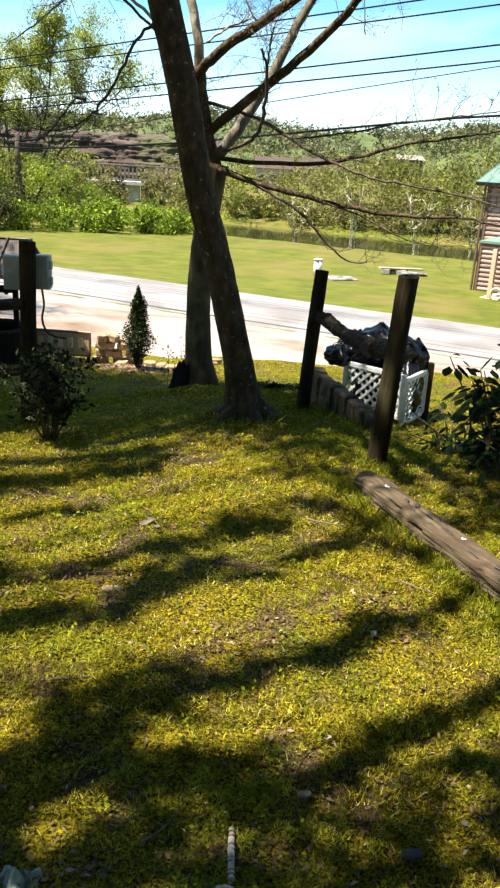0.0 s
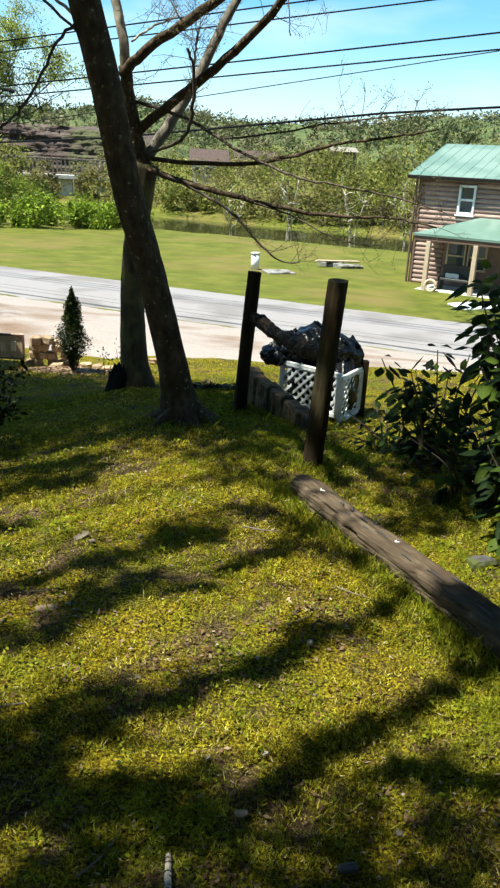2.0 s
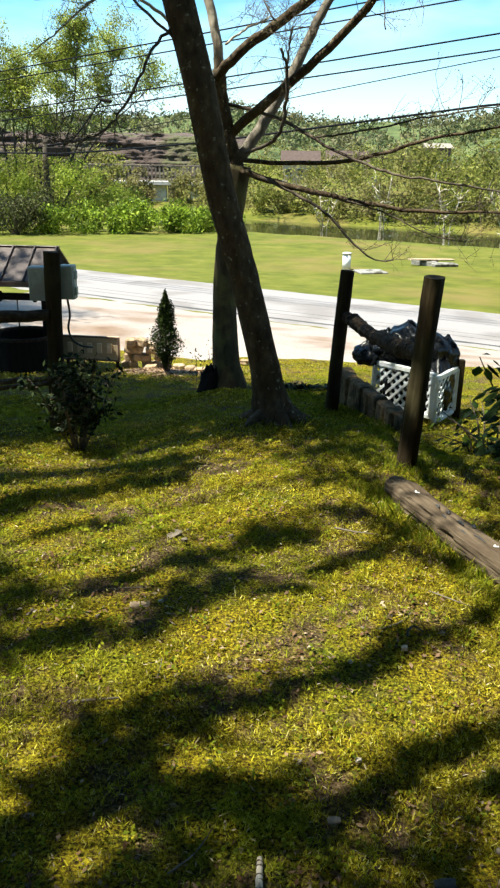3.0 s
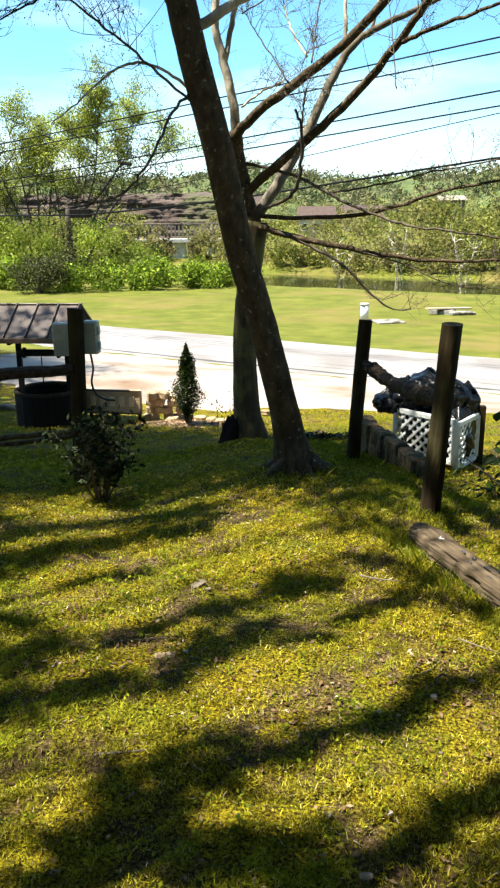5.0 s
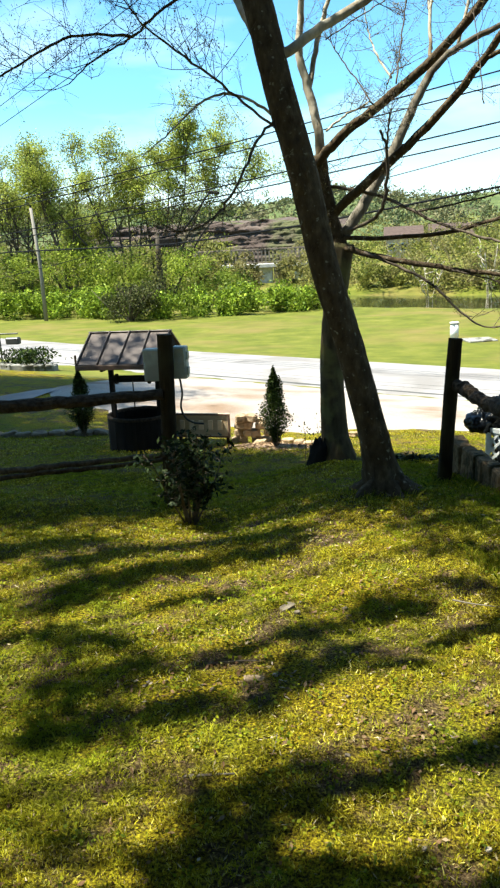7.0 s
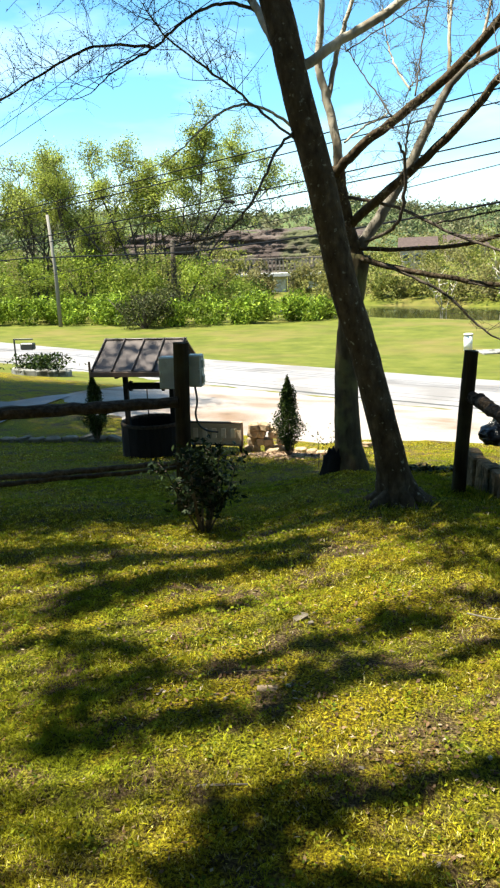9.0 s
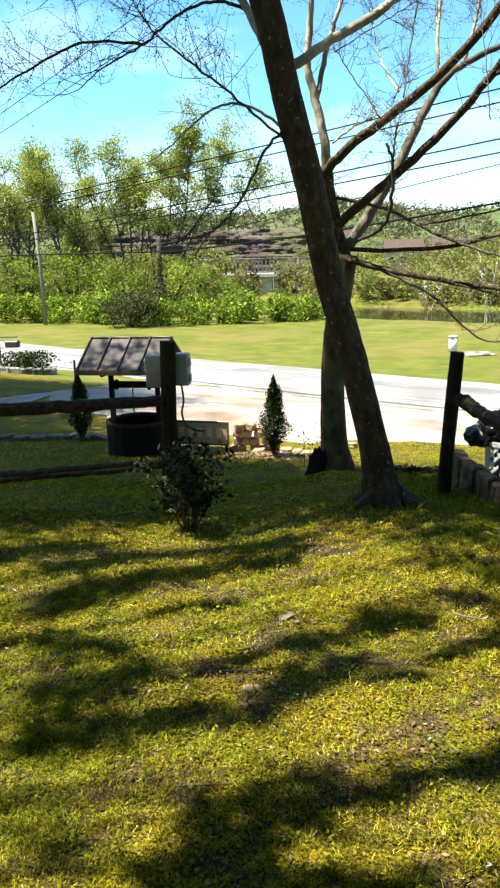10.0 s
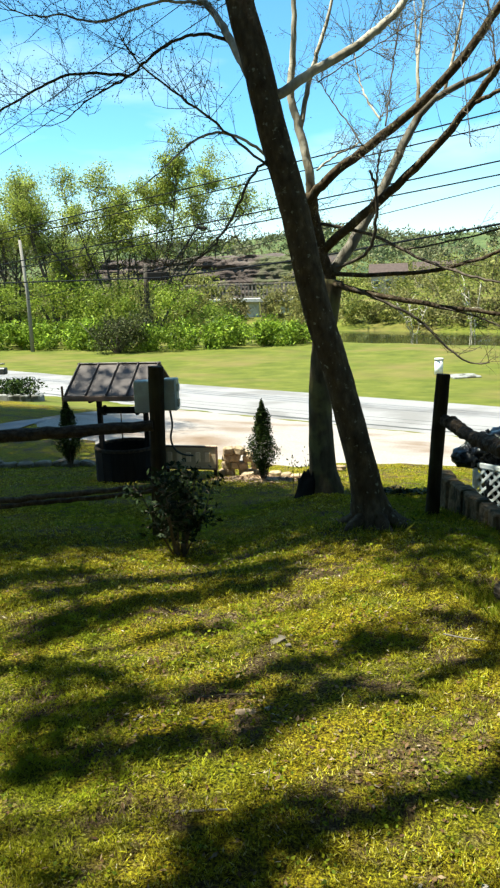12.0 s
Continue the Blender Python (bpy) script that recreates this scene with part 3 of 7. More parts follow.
for a, reach in ((0.2, 0.30), (-0.5, 0.30), (-1.3, 0.3), (-2.4, 0.42), (3.0, 0.36), (1.6, 0.3)):
    pts = []
    for k in range(6):
        s = 0.1 + reach * k / 5
        x, y = -0.03 + math.cos(a + 0.25 * k / 5) * s, 5.6 + math.sin(a + 0.25 * k / 5) * s
        pts.append((x, y, gz(x, y) + 0.07 * (1 - k / 5) ** 2 - 0.01 * k))
    link_mesh("root", *tube(spline(pts, 3), [0.07, 0.045, 0.02], 8, 0.15, rng), M_BARK, tree, smooth=True)

LIMBS_A = []
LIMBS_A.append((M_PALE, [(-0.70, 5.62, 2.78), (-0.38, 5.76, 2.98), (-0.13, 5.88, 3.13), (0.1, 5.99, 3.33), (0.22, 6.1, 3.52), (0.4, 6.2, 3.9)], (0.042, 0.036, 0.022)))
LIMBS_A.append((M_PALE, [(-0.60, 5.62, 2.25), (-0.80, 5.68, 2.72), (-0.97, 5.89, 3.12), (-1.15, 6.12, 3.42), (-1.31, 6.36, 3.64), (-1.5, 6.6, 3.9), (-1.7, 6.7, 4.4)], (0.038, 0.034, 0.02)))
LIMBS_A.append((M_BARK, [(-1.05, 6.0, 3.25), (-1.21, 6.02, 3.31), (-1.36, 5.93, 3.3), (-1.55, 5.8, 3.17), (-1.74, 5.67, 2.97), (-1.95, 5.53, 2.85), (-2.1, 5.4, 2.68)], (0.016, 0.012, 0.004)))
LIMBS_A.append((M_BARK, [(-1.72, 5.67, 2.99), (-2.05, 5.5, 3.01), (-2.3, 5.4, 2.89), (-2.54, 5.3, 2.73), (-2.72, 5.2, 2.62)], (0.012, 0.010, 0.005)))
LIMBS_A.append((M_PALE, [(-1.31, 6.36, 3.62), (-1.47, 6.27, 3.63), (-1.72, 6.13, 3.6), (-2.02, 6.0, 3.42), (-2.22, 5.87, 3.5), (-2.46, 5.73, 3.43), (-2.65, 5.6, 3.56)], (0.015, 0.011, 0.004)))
LIMBS_A.append((M_TWIG, [(-0.68, 5.6, 2.27), (-0.99, 5.45, 2.53), (-1.21, 5.3, 2.71), (-1.49, 5.15, 2.91), (-1.56, 5.0, 3.06)], (0.011, 0.009, 0.004)))
LIMBS_A.append((M_TWIG, [(-0.70, 5.6, 2.42), (-0.87, 5.52, 2.27), (-0.95, 5.44, 2.04), (-1.09, 5.36, 1.82), (-1.25, 5.28, 1.7), (-1.40, 5.2, 1.69)], (0.013, 0.010, 0.005)))
LIMBS_B = []
LIMBS_B.append((M_BARK, [(-0.47, 7.6, 1.45), (-0.51, 7.6, 1.66), (-0.59, 7.5, 1.97), (-0.63, 7.4, 2.33)], (0.11, 0.085, 0.075)))
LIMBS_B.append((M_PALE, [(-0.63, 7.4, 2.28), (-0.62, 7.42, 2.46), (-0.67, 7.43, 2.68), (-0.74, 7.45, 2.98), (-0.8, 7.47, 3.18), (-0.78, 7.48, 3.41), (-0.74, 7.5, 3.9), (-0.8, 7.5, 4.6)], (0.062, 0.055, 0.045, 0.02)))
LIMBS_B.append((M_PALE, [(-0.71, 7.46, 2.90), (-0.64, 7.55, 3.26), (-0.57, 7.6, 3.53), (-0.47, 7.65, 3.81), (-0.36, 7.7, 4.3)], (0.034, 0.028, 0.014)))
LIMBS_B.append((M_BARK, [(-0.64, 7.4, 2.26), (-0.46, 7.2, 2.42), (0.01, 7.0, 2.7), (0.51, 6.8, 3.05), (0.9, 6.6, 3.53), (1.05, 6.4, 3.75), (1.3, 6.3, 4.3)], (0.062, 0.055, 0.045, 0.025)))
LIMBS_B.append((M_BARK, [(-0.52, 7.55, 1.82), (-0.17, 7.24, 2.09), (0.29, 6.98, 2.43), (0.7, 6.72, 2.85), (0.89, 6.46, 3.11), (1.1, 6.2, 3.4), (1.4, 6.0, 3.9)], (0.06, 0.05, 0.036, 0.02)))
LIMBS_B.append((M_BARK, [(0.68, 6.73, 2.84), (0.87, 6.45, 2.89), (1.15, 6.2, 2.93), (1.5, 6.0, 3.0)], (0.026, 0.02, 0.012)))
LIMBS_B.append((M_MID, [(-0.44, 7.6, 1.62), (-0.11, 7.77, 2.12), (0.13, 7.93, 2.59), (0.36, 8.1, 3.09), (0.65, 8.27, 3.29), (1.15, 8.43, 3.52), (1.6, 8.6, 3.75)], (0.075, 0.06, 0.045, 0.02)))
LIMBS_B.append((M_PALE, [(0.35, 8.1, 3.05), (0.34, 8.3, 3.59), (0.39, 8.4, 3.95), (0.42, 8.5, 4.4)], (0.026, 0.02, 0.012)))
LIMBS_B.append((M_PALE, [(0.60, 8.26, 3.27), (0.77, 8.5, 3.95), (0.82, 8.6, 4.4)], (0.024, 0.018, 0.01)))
LIMBS_B.append((M_TWIG, [(-0.40, 7.5, 1.66), (-0.12, 7.12, 1.75), (-0.04, 7.05, 1.93), (-0.03, 6.97, 2.31), (-0.09, 6.9, 2.43)], (0.022, 0.022, 0.014)))
LIMBS_B.append((M_TWIG, [(-0.03, 6.96, 2.29), (-0.03, 6.92, 2.42), (-0.0, 6.9, 2.58)], (0.014, 0.012, 0.009)))
LIMBS_B.append((M_BARK, [(-0.44, 7.55, 1.60), (0.1, 7.28, 1.57), (0.68, 7.06, 1.62), (1.02, 6.84, 1.77), (1.51, 6.62, 1.85), (1.85, 6.4, 1.92)], (0.030, 0.022, 0.008)))
LIMBS_B.append((M_BARK, [(-0.48, 7.55, 1.52), (0.11, 7.26, 1.36), (0.69, 7.02, 1.27), (1.23, 6.78, 1.21), (1.55, 6.54, 1.26), (1.9, 6.3, 1.2)], (0.042, 0.024, 0.009)))
LIMBS_B.append((M_TWIG, [(-0.25, 7.4, 1.46), (0.31, 7.17, 1.22), (0.5, 7.05, 1.0), (0.75, 6.92, 0.8), (0.9, 6.8, 0.83)], (0.02, 0.014, 0.006)))
LIMBS_B.append((M_TWIG, [(-0.57, 7.5, 2.06), (-0.1, 7.28, 1.96), (0.29, 7.07, 1.72), (0.66, 6.85, 1.57), (0.91, 6.63, 1.49), (1.51, 6.42, 1.43), (1.9, 6.2, 1.33)], (0.022, 0.016, 0.007)))
LIMBS_B.append((M_TWIG, [(0.2, 7.12, 1.78), (0.67, 7.1, 1.85), (1.11, 6.9, 1.95), (1.52, 6.7, 2.0), (1.8, 6.5, 2.05)], (0.013, 0.010, 0.005)))
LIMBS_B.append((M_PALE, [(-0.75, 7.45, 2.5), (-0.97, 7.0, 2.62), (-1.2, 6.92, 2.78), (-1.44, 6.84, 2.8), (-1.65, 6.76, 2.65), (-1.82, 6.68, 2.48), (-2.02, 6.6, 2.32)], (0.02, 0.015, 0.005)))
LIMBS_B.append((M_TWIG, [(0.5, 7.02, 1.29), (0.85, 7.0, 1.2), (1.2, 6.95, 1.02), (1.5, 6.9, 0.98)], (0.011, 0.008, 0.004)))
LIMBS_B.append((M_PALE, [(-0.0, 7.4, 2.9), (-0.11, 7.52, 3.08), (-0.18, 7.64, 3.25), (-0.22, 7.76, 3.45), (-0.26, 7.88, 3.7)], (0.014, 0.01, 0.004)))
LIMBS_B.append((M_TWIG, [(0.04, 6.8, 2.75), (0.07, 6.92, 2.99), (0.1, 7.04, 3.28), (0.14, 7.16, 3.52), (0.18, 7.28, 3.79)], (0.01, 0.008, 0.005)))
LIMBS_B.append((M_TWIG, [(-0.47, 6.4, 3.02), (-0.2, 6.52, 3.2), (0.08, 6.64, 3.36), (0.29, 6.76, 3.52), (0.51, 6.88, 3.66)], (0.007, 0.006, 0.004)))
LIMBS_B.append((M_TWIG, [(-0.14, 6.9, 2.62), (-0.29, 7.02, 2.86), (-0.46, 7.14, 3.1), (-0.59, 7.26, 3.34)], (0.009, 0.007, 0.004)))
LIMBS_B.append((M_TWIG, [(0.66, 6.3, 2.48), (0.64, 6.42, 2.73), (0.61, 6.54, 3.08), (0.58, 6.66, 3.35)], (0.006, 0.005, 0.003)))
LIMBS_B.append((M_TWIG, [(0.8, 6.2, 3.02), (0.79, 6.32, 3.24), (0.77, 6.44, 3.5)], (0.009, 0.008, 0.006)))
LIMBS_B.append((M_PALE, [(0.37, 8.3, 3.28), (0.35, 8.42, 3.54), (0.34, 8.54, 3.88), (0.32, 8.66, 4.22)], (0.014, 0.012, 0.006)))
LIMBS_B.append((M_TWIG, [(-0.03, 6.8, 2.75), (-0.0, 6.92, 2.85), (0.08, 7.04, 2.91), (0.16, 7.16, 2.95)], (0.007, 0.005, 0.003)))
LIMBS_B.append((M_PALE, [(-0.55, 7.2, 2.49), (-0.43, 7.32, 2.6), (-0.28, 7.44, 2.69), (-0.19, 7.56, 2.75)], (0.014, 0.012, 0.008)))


def grow_limbs(owner, limbs, seed, twig_count, bud_size, slim):
    r = np.random.default_rng(seed)
    paths = []
    for mat, pts, rad in limbs:
        p = spline(pts, 6)
        for _ in range(14):
            p[1:-1] = 0.5 * p[1:-1] + 0.25 * (p[:-2] + p[2:])
        p[1:-1] += r.normal(size=(len(p) - 2, 3)) * 0.004
        paths.append(p)
        link_mesh("limb", *tube(p, np.array(rad) * slim, 10, 0.08, r), mat, owner, smooth=True)
    tw, tips = twigs_on(paths, r, twig_count, 0.34, 0.0027, 2, 0.35, 1.3)
    v, f = joined(tw)
    tagged(link_mesh("twig_growth", v, f, M_TWIG, owner, "fine bare twigs"), kind="stuff")
    t = np.array(tips)
    t = t[r.random(len(t)) < 0.6]
    t = np.repeat(t, 2, axis=0) + r.normal(size=(len(t) * 2, 3)) * 0.014
    tagged(link_mesh("bud_growth", *leaves(t, bud_size, r), L_BUD, owner, "opening brown-green leaf buds"), kind="stuff")


grow_limbs(tree, LIMBS_A, 21, 230, 0.015, 0.82)

tree = thing("tree", (-0.56, 7.6, -0.55), "grey-barked forked yard tree with pale upper limbs", "tree")
p = np.array([0.01, 0, 0]) + spline([(-0.55, 7.6, -0.72), (-0.56, 7.6, -0.5), (-0.585, 7.6, -0.12), (-0.59, 7.6, 0.45), (-0.56, 7.6, 0.88), (-0.51, 7.6, 1.25), (-0.46, 7.6, 1.55)], 6)
tv, tf = tube(p, np.interp(p[:, 2], [-0.72, -0.5, -0.3, 0.2, 1.55], [0.26, 0.185, 0.135, 0.115, 0.105]), 24, 0.05, rng)
link_mesh("trunk", tv, tf, M_OLIVE, tree, smooth=True)
grow_limbs(tree, LIMBS_B, 22, 360, 0.014, 0.72)

# a tree beside the camera, whose limbs throw the bands of shade over the yard
tree = thing("tree", (-6.8, 0.2, gz(-6.8, 0.2)), "tall yard tree whose limbs shade the grass", "tree")
r = np.random.default_rng(31)
link_mesh("trunk", *tube(spline([(-6.8, 0.2, -0.3), (-6.75, 0.25, 2.0), (-6.6, 0.4, 4.2), (-6.5, 0.4, 6.5), (-6.5, 0.5, 9.0)], 6), [0.30, 0.2, 0.16, 0.08], 16, 0.05, r), M_BARK, tree, smooth=True)


def lifted(x, y, z):
    """The place at height z whose shadow falls on the yard at (x, y)."""
    k = (z - gz(x, y)) / math.tan(radians(SUN_EL))
    return np.array([x + SUN_X * k, y + SUN_Y * k, z])


# leafy boughs: the line of their shade over the yard, height, half width, share of full shade
r = np.random.default_rng(31)
fork = np.array([-6.6, 0.4, 4.4])
leaf_at = []


def bough(pts, z, half, full=1.0, core=0.012):
    """One bough of the shading tree, over the yard line pts; its leaves gather in clumps along it."""
    line = [lifted(x, y, z + 0.12 * i) for i, (x, y) in enumerate(pts)]
    q = spline([fork, (fork + line[0]) / 2 + np.array([0, 0, 0.35]), *line], 6)
    link_mesh("limb", *tube(q, (0.035, core, core, core * 0.6), 7, 0.15, r), M_BARK, tree, smooth=True)
    p = spline(line, 10)
    n = int(15000 * half * full * np.linalg.norm(p[-1] - p[0])) + 30
    gather = spline(line, 40)[np.linspace(0, 40 * (len(line) - 1), max(6, n // 12)).astype(int)] + r.normal(size=(max(6, n // 12), 3)) * half * np.array([0.45, 0.85, 0.35])
    leaf_at.append(gather[r.integers(0, len(gather), n)] + r.normal(size=(n, 3)) * half * np.array([0.6, 0.7, 0.4]))


bough([(-0.28, 1.58), (0.0, 1.64), (0.2, 1.7)], 6.0, 0.05, 0.6)
bough([(-0.62, 1.58), (-0.5, 1.77), (-0.35, 1.94), (-0.13, 2.09)], 6.0, 0.05, 1.0)
bough([(-0.13, 2.09), (0.08, 2.24), (0.31, 2.36), (0.54, 2.54)], 6.2, 0.031, 1.0)
bough([(0.3, 2.36), (0.48, 2.55), (0.69, 2.66), (0.99, 2.92)], 6.3, 0.029, 0.8)
bough([(-0.53, 1.67), (-0.45, 1.76), (-0.34, 1.8)], 6.0, 0.04, 1.0)
bough([(-0.3, 1.71), (-0.1, 1.76), (0.1, 1.81)], 6.0, 0.048, 1.1)
bough([(0.21, 1.74), (0.32, 1.82), (0.46, 1.96)], 6.0, 0.032, 1.0)
bough([(0.46, 1.97), (0.66, 2.09), (0.89, 2.23), (1.22, 2.47)], 6.1, 0.029, 1.0)
bough([(0.57, 1.86), (0.75, 1.9), (0.92, 1.82)], 6.0, 0.049, 0.5)
bough([(0.3, 1.44), (0.38, 1.47)], 5.9, 0.019, 0.9)
bough([(0.62, 1.52), (0.75, 1.46)], 5.9, 0.023, 0.45)
bough([(-1.2, 2.27), (-0.98, 2.31), (-0.77, 2.42), (-0.59, 2.51)], 6.2, 0.059, 1.0)
bough([(-1.34, 2.67), (-1.05, 2.62), (-0.87, 2.78)], 6.3, 0.101, 0.6)
bough([(-0.75, 2.78), (-0.62, 2.91), (-0.52, 3.01)], 6.4, 0.038, 0.5)
bough([(-0.44, 2.52), (-0.38, 2.76), (-0.26, 2.9), (-0.08, 2.97)], 6.4, 0.063, 0.9)
bough([(-0.4, 3.09), (-0.24, 3.23), (-0.02, 3.45), (0.2, 3.49)], 6.5, 0.059, 0.9)
bough([(0.18, 3.04), (0.3, 3.1)], 6.4, 0.031, 0.8)
bough([(-0.01, 2.86), (0.13, 2.9)], 6.4, 0.029, 0.8)
bough([(-0.38, 2.11), (-0.28, 2.17), (-0.16, 2.24)], 6.1, 0.03, 0.4)
bough([(-1.62, 3.29), (-1.44, 3.52), (-1.21, 3.73), (-0.91, 4.02)], 6.6, 0.07, 1.0)
bough([(-1.84, 3.74), (-1.57, 4.03), (-1.26, 4.33), (-0.81, 4.34), (-0.49, 4.56)], 6.8, 0.11, 0.9)
bough([(-0.91, 4.02), (-0.69, 4.08), (-0.46, 4.24)], 6.8, 0.058, 0.7)
bough([(-1.09, 3.34), (-0.92, 3.44), (-0.76, 3.46)], 6.6, 0.034, 0.5)
bough([(0.1, 4.54), (0.38, 4.67), (0.58, 4.56)], 7.0, 0.104, 0.7)
bough([(-0.13, 3.51), (0.01, 3.58)], 6.6, 0.035, 0.8)
bough([(-1.35, 5.9), (-1.1, 5.66), (-0.92, 5.45)], 7.3, 0.10, 1.0)
bough([(-3.0, 5.3), (-2.3, 5.46), (-1.7, 5.66)], 7.2, 0.13, 0.9)
bough([(-2.1, 4.98), (-1.86, 5.2), (-1.62, 5.42)], 7.2, 0.03, 1.0)
bough([(-1.6, 3.0), (-1.34, 2.99), (-1.09, 2.95)], 6.4, 0.052, 0.6)
bough([(1.15, 2.67), (1.24, 2.55), (1.37, 2.43)], 6.3, 0.098, 1.2)
bough([(0.2, 4.2), (0.5, 4.15), (0.72, 3.9)], 6.8, 0.09, 0.35)
bough([(0.15, 3.75), (0.45, 3.7), (0.7, 3.5)], 6.7, 0.07, 0.4)
bough([(0.3, 3.25), (0.6, 3.3), (0.85, 3.15)], 6.6, 0.06, 0.4)
bough([(0.99, 3.48), (1.11, 3.51)], 6.6, 0.044, 0.8)
bough([(-0.3, 1.34), (0.3, 1.5), (0.75, 1.62), (1.2, 1.8)], 6.2, 0.09, 0.35)
bough([(-2.7, 3.6), (-2.2, 4.0), (-1.7, 4.4)], 7.4, 0.12, 0.8)
# two boughs added so their thin shade stands in for post and rail shadows
bough([(0.66, 5.5), (0.76, 5.0), (0.84, 4.5), (0.9, 4.05)], 6.9, 0.035, 1.0)
bough([(0.92, 5.4), (0.98, 5.0), (1.05, 4.6), (1.12, 4.15)], 7.0, 0.035, 1.0)
bough([(1.2, 3.7), (1.5, 3.9), (1.9, 4.1)], 7.0, 0.12, 0.5)
bough([(-1.24, 5.0), (-0.7, 5.03), (-0.25, 5.21), (0.03, 5.53)], 7.6, 0.09, 1.0)
bough([(0.12, 5.06), (0.28, 5.04), (0.45, 4.99)], 7.2, 0.06, 0.8)
bough([(-1.0, 4.38), (-0.76, 4.49)], 7.0, 0.05, 0.6)
tagged(link_mesh("crown", *leaves(np.concatenate(leaf_at), 0.085, r), L_CANOPY, tree, "young leaf clusters"), kind="stuff")


def shade_tree(foot, mid_, fork, spots, per, leaf, blur, seed, label):
    """A full-crowned tree whose leaf masses stand over the given shaded spots (x, y, height)."""
    r_ = np.random.default_rng(seed)
    e = thing("tree", (*foot, gz(*foot)), label, "tree")
    link_mesh("trunk", *tube(spline([(*foot, gz(*foot) - 0.2), mid_, fork, np.array(fork) + np.array([0.3, 0.2, 3.0])], 6), [0.36, 0.25, 0.2, 0.08], 16, 0.05, r_), M_BARK, e, smooth=True)
    cs = [lifted(*s_) for s_ in spots]
    for c_ in cs:
        if r_.random() < 0.7:
            link_mesh("limb", *tube(spline([fork, (np.array(fork) + c_) / 2 + np.array([0, 0, 0.4]), c_], 4), [0.07, 0.02], 6, 0.1, r_), M_BARK, e, smooth=True)
    q_ = np.repeat(np.array(cs), per, axis=0) + r_.normal(size=(len(cs) * per, 3)) * blur
    tagged(link_mesh("crown", *leaves(q_, leaf, r_), L_CANOPY, e, "dense young foliage"), kind="stuff")


# full-crowned trees beside the yard: shade over the fence, the well and the trunks, and over the driveway
r = np.random.default_rng(33)
spots = [(r.uniform(-5.2, -1.2), r.uniform(5.3, 8.6), r.uniform(8.0, 9.6)) for _ in range(40)] + [(r.uniform(-5.2, -3.9), r.uniform(8.6, 10.0), r.uniform(8.2, 9.6)) for _ in range(9)] + [(r.uniform(-5.0, -2.6), r.uniform(7.0, 8.6), r.uniform(8.0, 9.0)) for _ in range(10)]
spots += [(r.uniform(-1.6, 0.6), r.uniform(5.7, 6.9), r.uniform(8.0, 9.0)) for _ in range(9)] + [(x_, 5.62 - 0.1 * x_ + 0.12 * r.normal(), r.uniform(8.0, 8.6)) for x_ in np.linspace(-0.1, 0.5, 4)]
spots += [(r.uniform(-0.6, 0.6), r.uniform(5.5, 6.9), r.uniform(8.0, 9.0)) for _ in range(4)]
spots += [(-2.5, 9.15, 9.0), (-2.9, 5.5, 8.4), (-2.3, 5.75, 8.6), (-2.0, 5.95, 8.2), (-2.6, 4.5, 8.4), (-3.3, 5.2, 8.5), (1.75, 4.1, 8.2), (1.6, 4.9, 8.2), (1.95, 4.6, 8.2)] + [(r.uniform(-1.7, 0.3), r.uniform(6.6, 8.5), r.uniform(8.4, 9.4)) for _ in range(11)]
shade_tree((-12.0, 7.6), (-11.8, 7.8, 2.6), (-11.0, 8.6, 6.0), spots, 600, 0.13, 0.42, 34, "broad leafy yard tree shading the fence")
spots = [(r.uniform(-12.5, -4.9), r.uniform(10.3, 18.6), r.uniform(11.5, 13.5)) for _ in range(110)] + [(r.uniform(-7.0, -4.1), r.uniform(8.4, 10.8), r.uniform(11.0, 12.0)) for _ in range(22)] + [(r.uniform(-9.8, -6.0), r.uniform(13.2, 17.0), r.uniform(11.5, 13.0)) for _ in range(16)]
shade_tree((-18.0, 15.0), (-17.8, 15.2, 3.0), (-17.0, 15.8, 8.0), spots, 470, 0.18, 0.6, 35, "tall leafy tree shading the driveway")


def sky_cover_tree(x, y, h, cx, cy, cz, size, seed, label):
    """A large tree added outside the view; its crown keeps sky light off the yard."""
    r_ = np.random.default_rng(seed)
    e = thing("tree", (x, y, gz(x, y)), label, "tree", "trees round the yard")
    link_mesh("trunk", *tube(spline([(x, y, gz(x, y) - 0.2), (x * 0.95, y * 0.97, h * 0.35), (cx * 0.9 + x * 0.1, cy * 0.9 + y * 0.1, cz)], 6), [0.34, 0.24, 0.1], 14, 0.05, r_), M_BARK, e, smooth=True)
    c_ = np.stack([cx + size[0] * r_.uniform(-1, 1, 60), cy + size[1] * r_.uniform(-1, 1, 60), cz + size[2] * r_.uniform(-1, 1, 60)], axis=1)
    for k in range(12):
        link_mesh("limb", *tube(spline([(cx, cy, cz - size[2]), (c_[k] + np.array([cx, cy, cz - 1])) / 2, c_[k]], 4), [0.09, 0.02], 6), M_BARK, e, smooth=True)
    q_ = np.repeat(c_, 190, axis=0) + r_.normal(size=(60 * 190, 3)) * np.array([0.8, 0.8, 0.5])
    tagged(link_mesh("crown", *leaves(q_, 0.30, r_), L_CANOPY, e, "dense dark foliage"), kind="stuff")


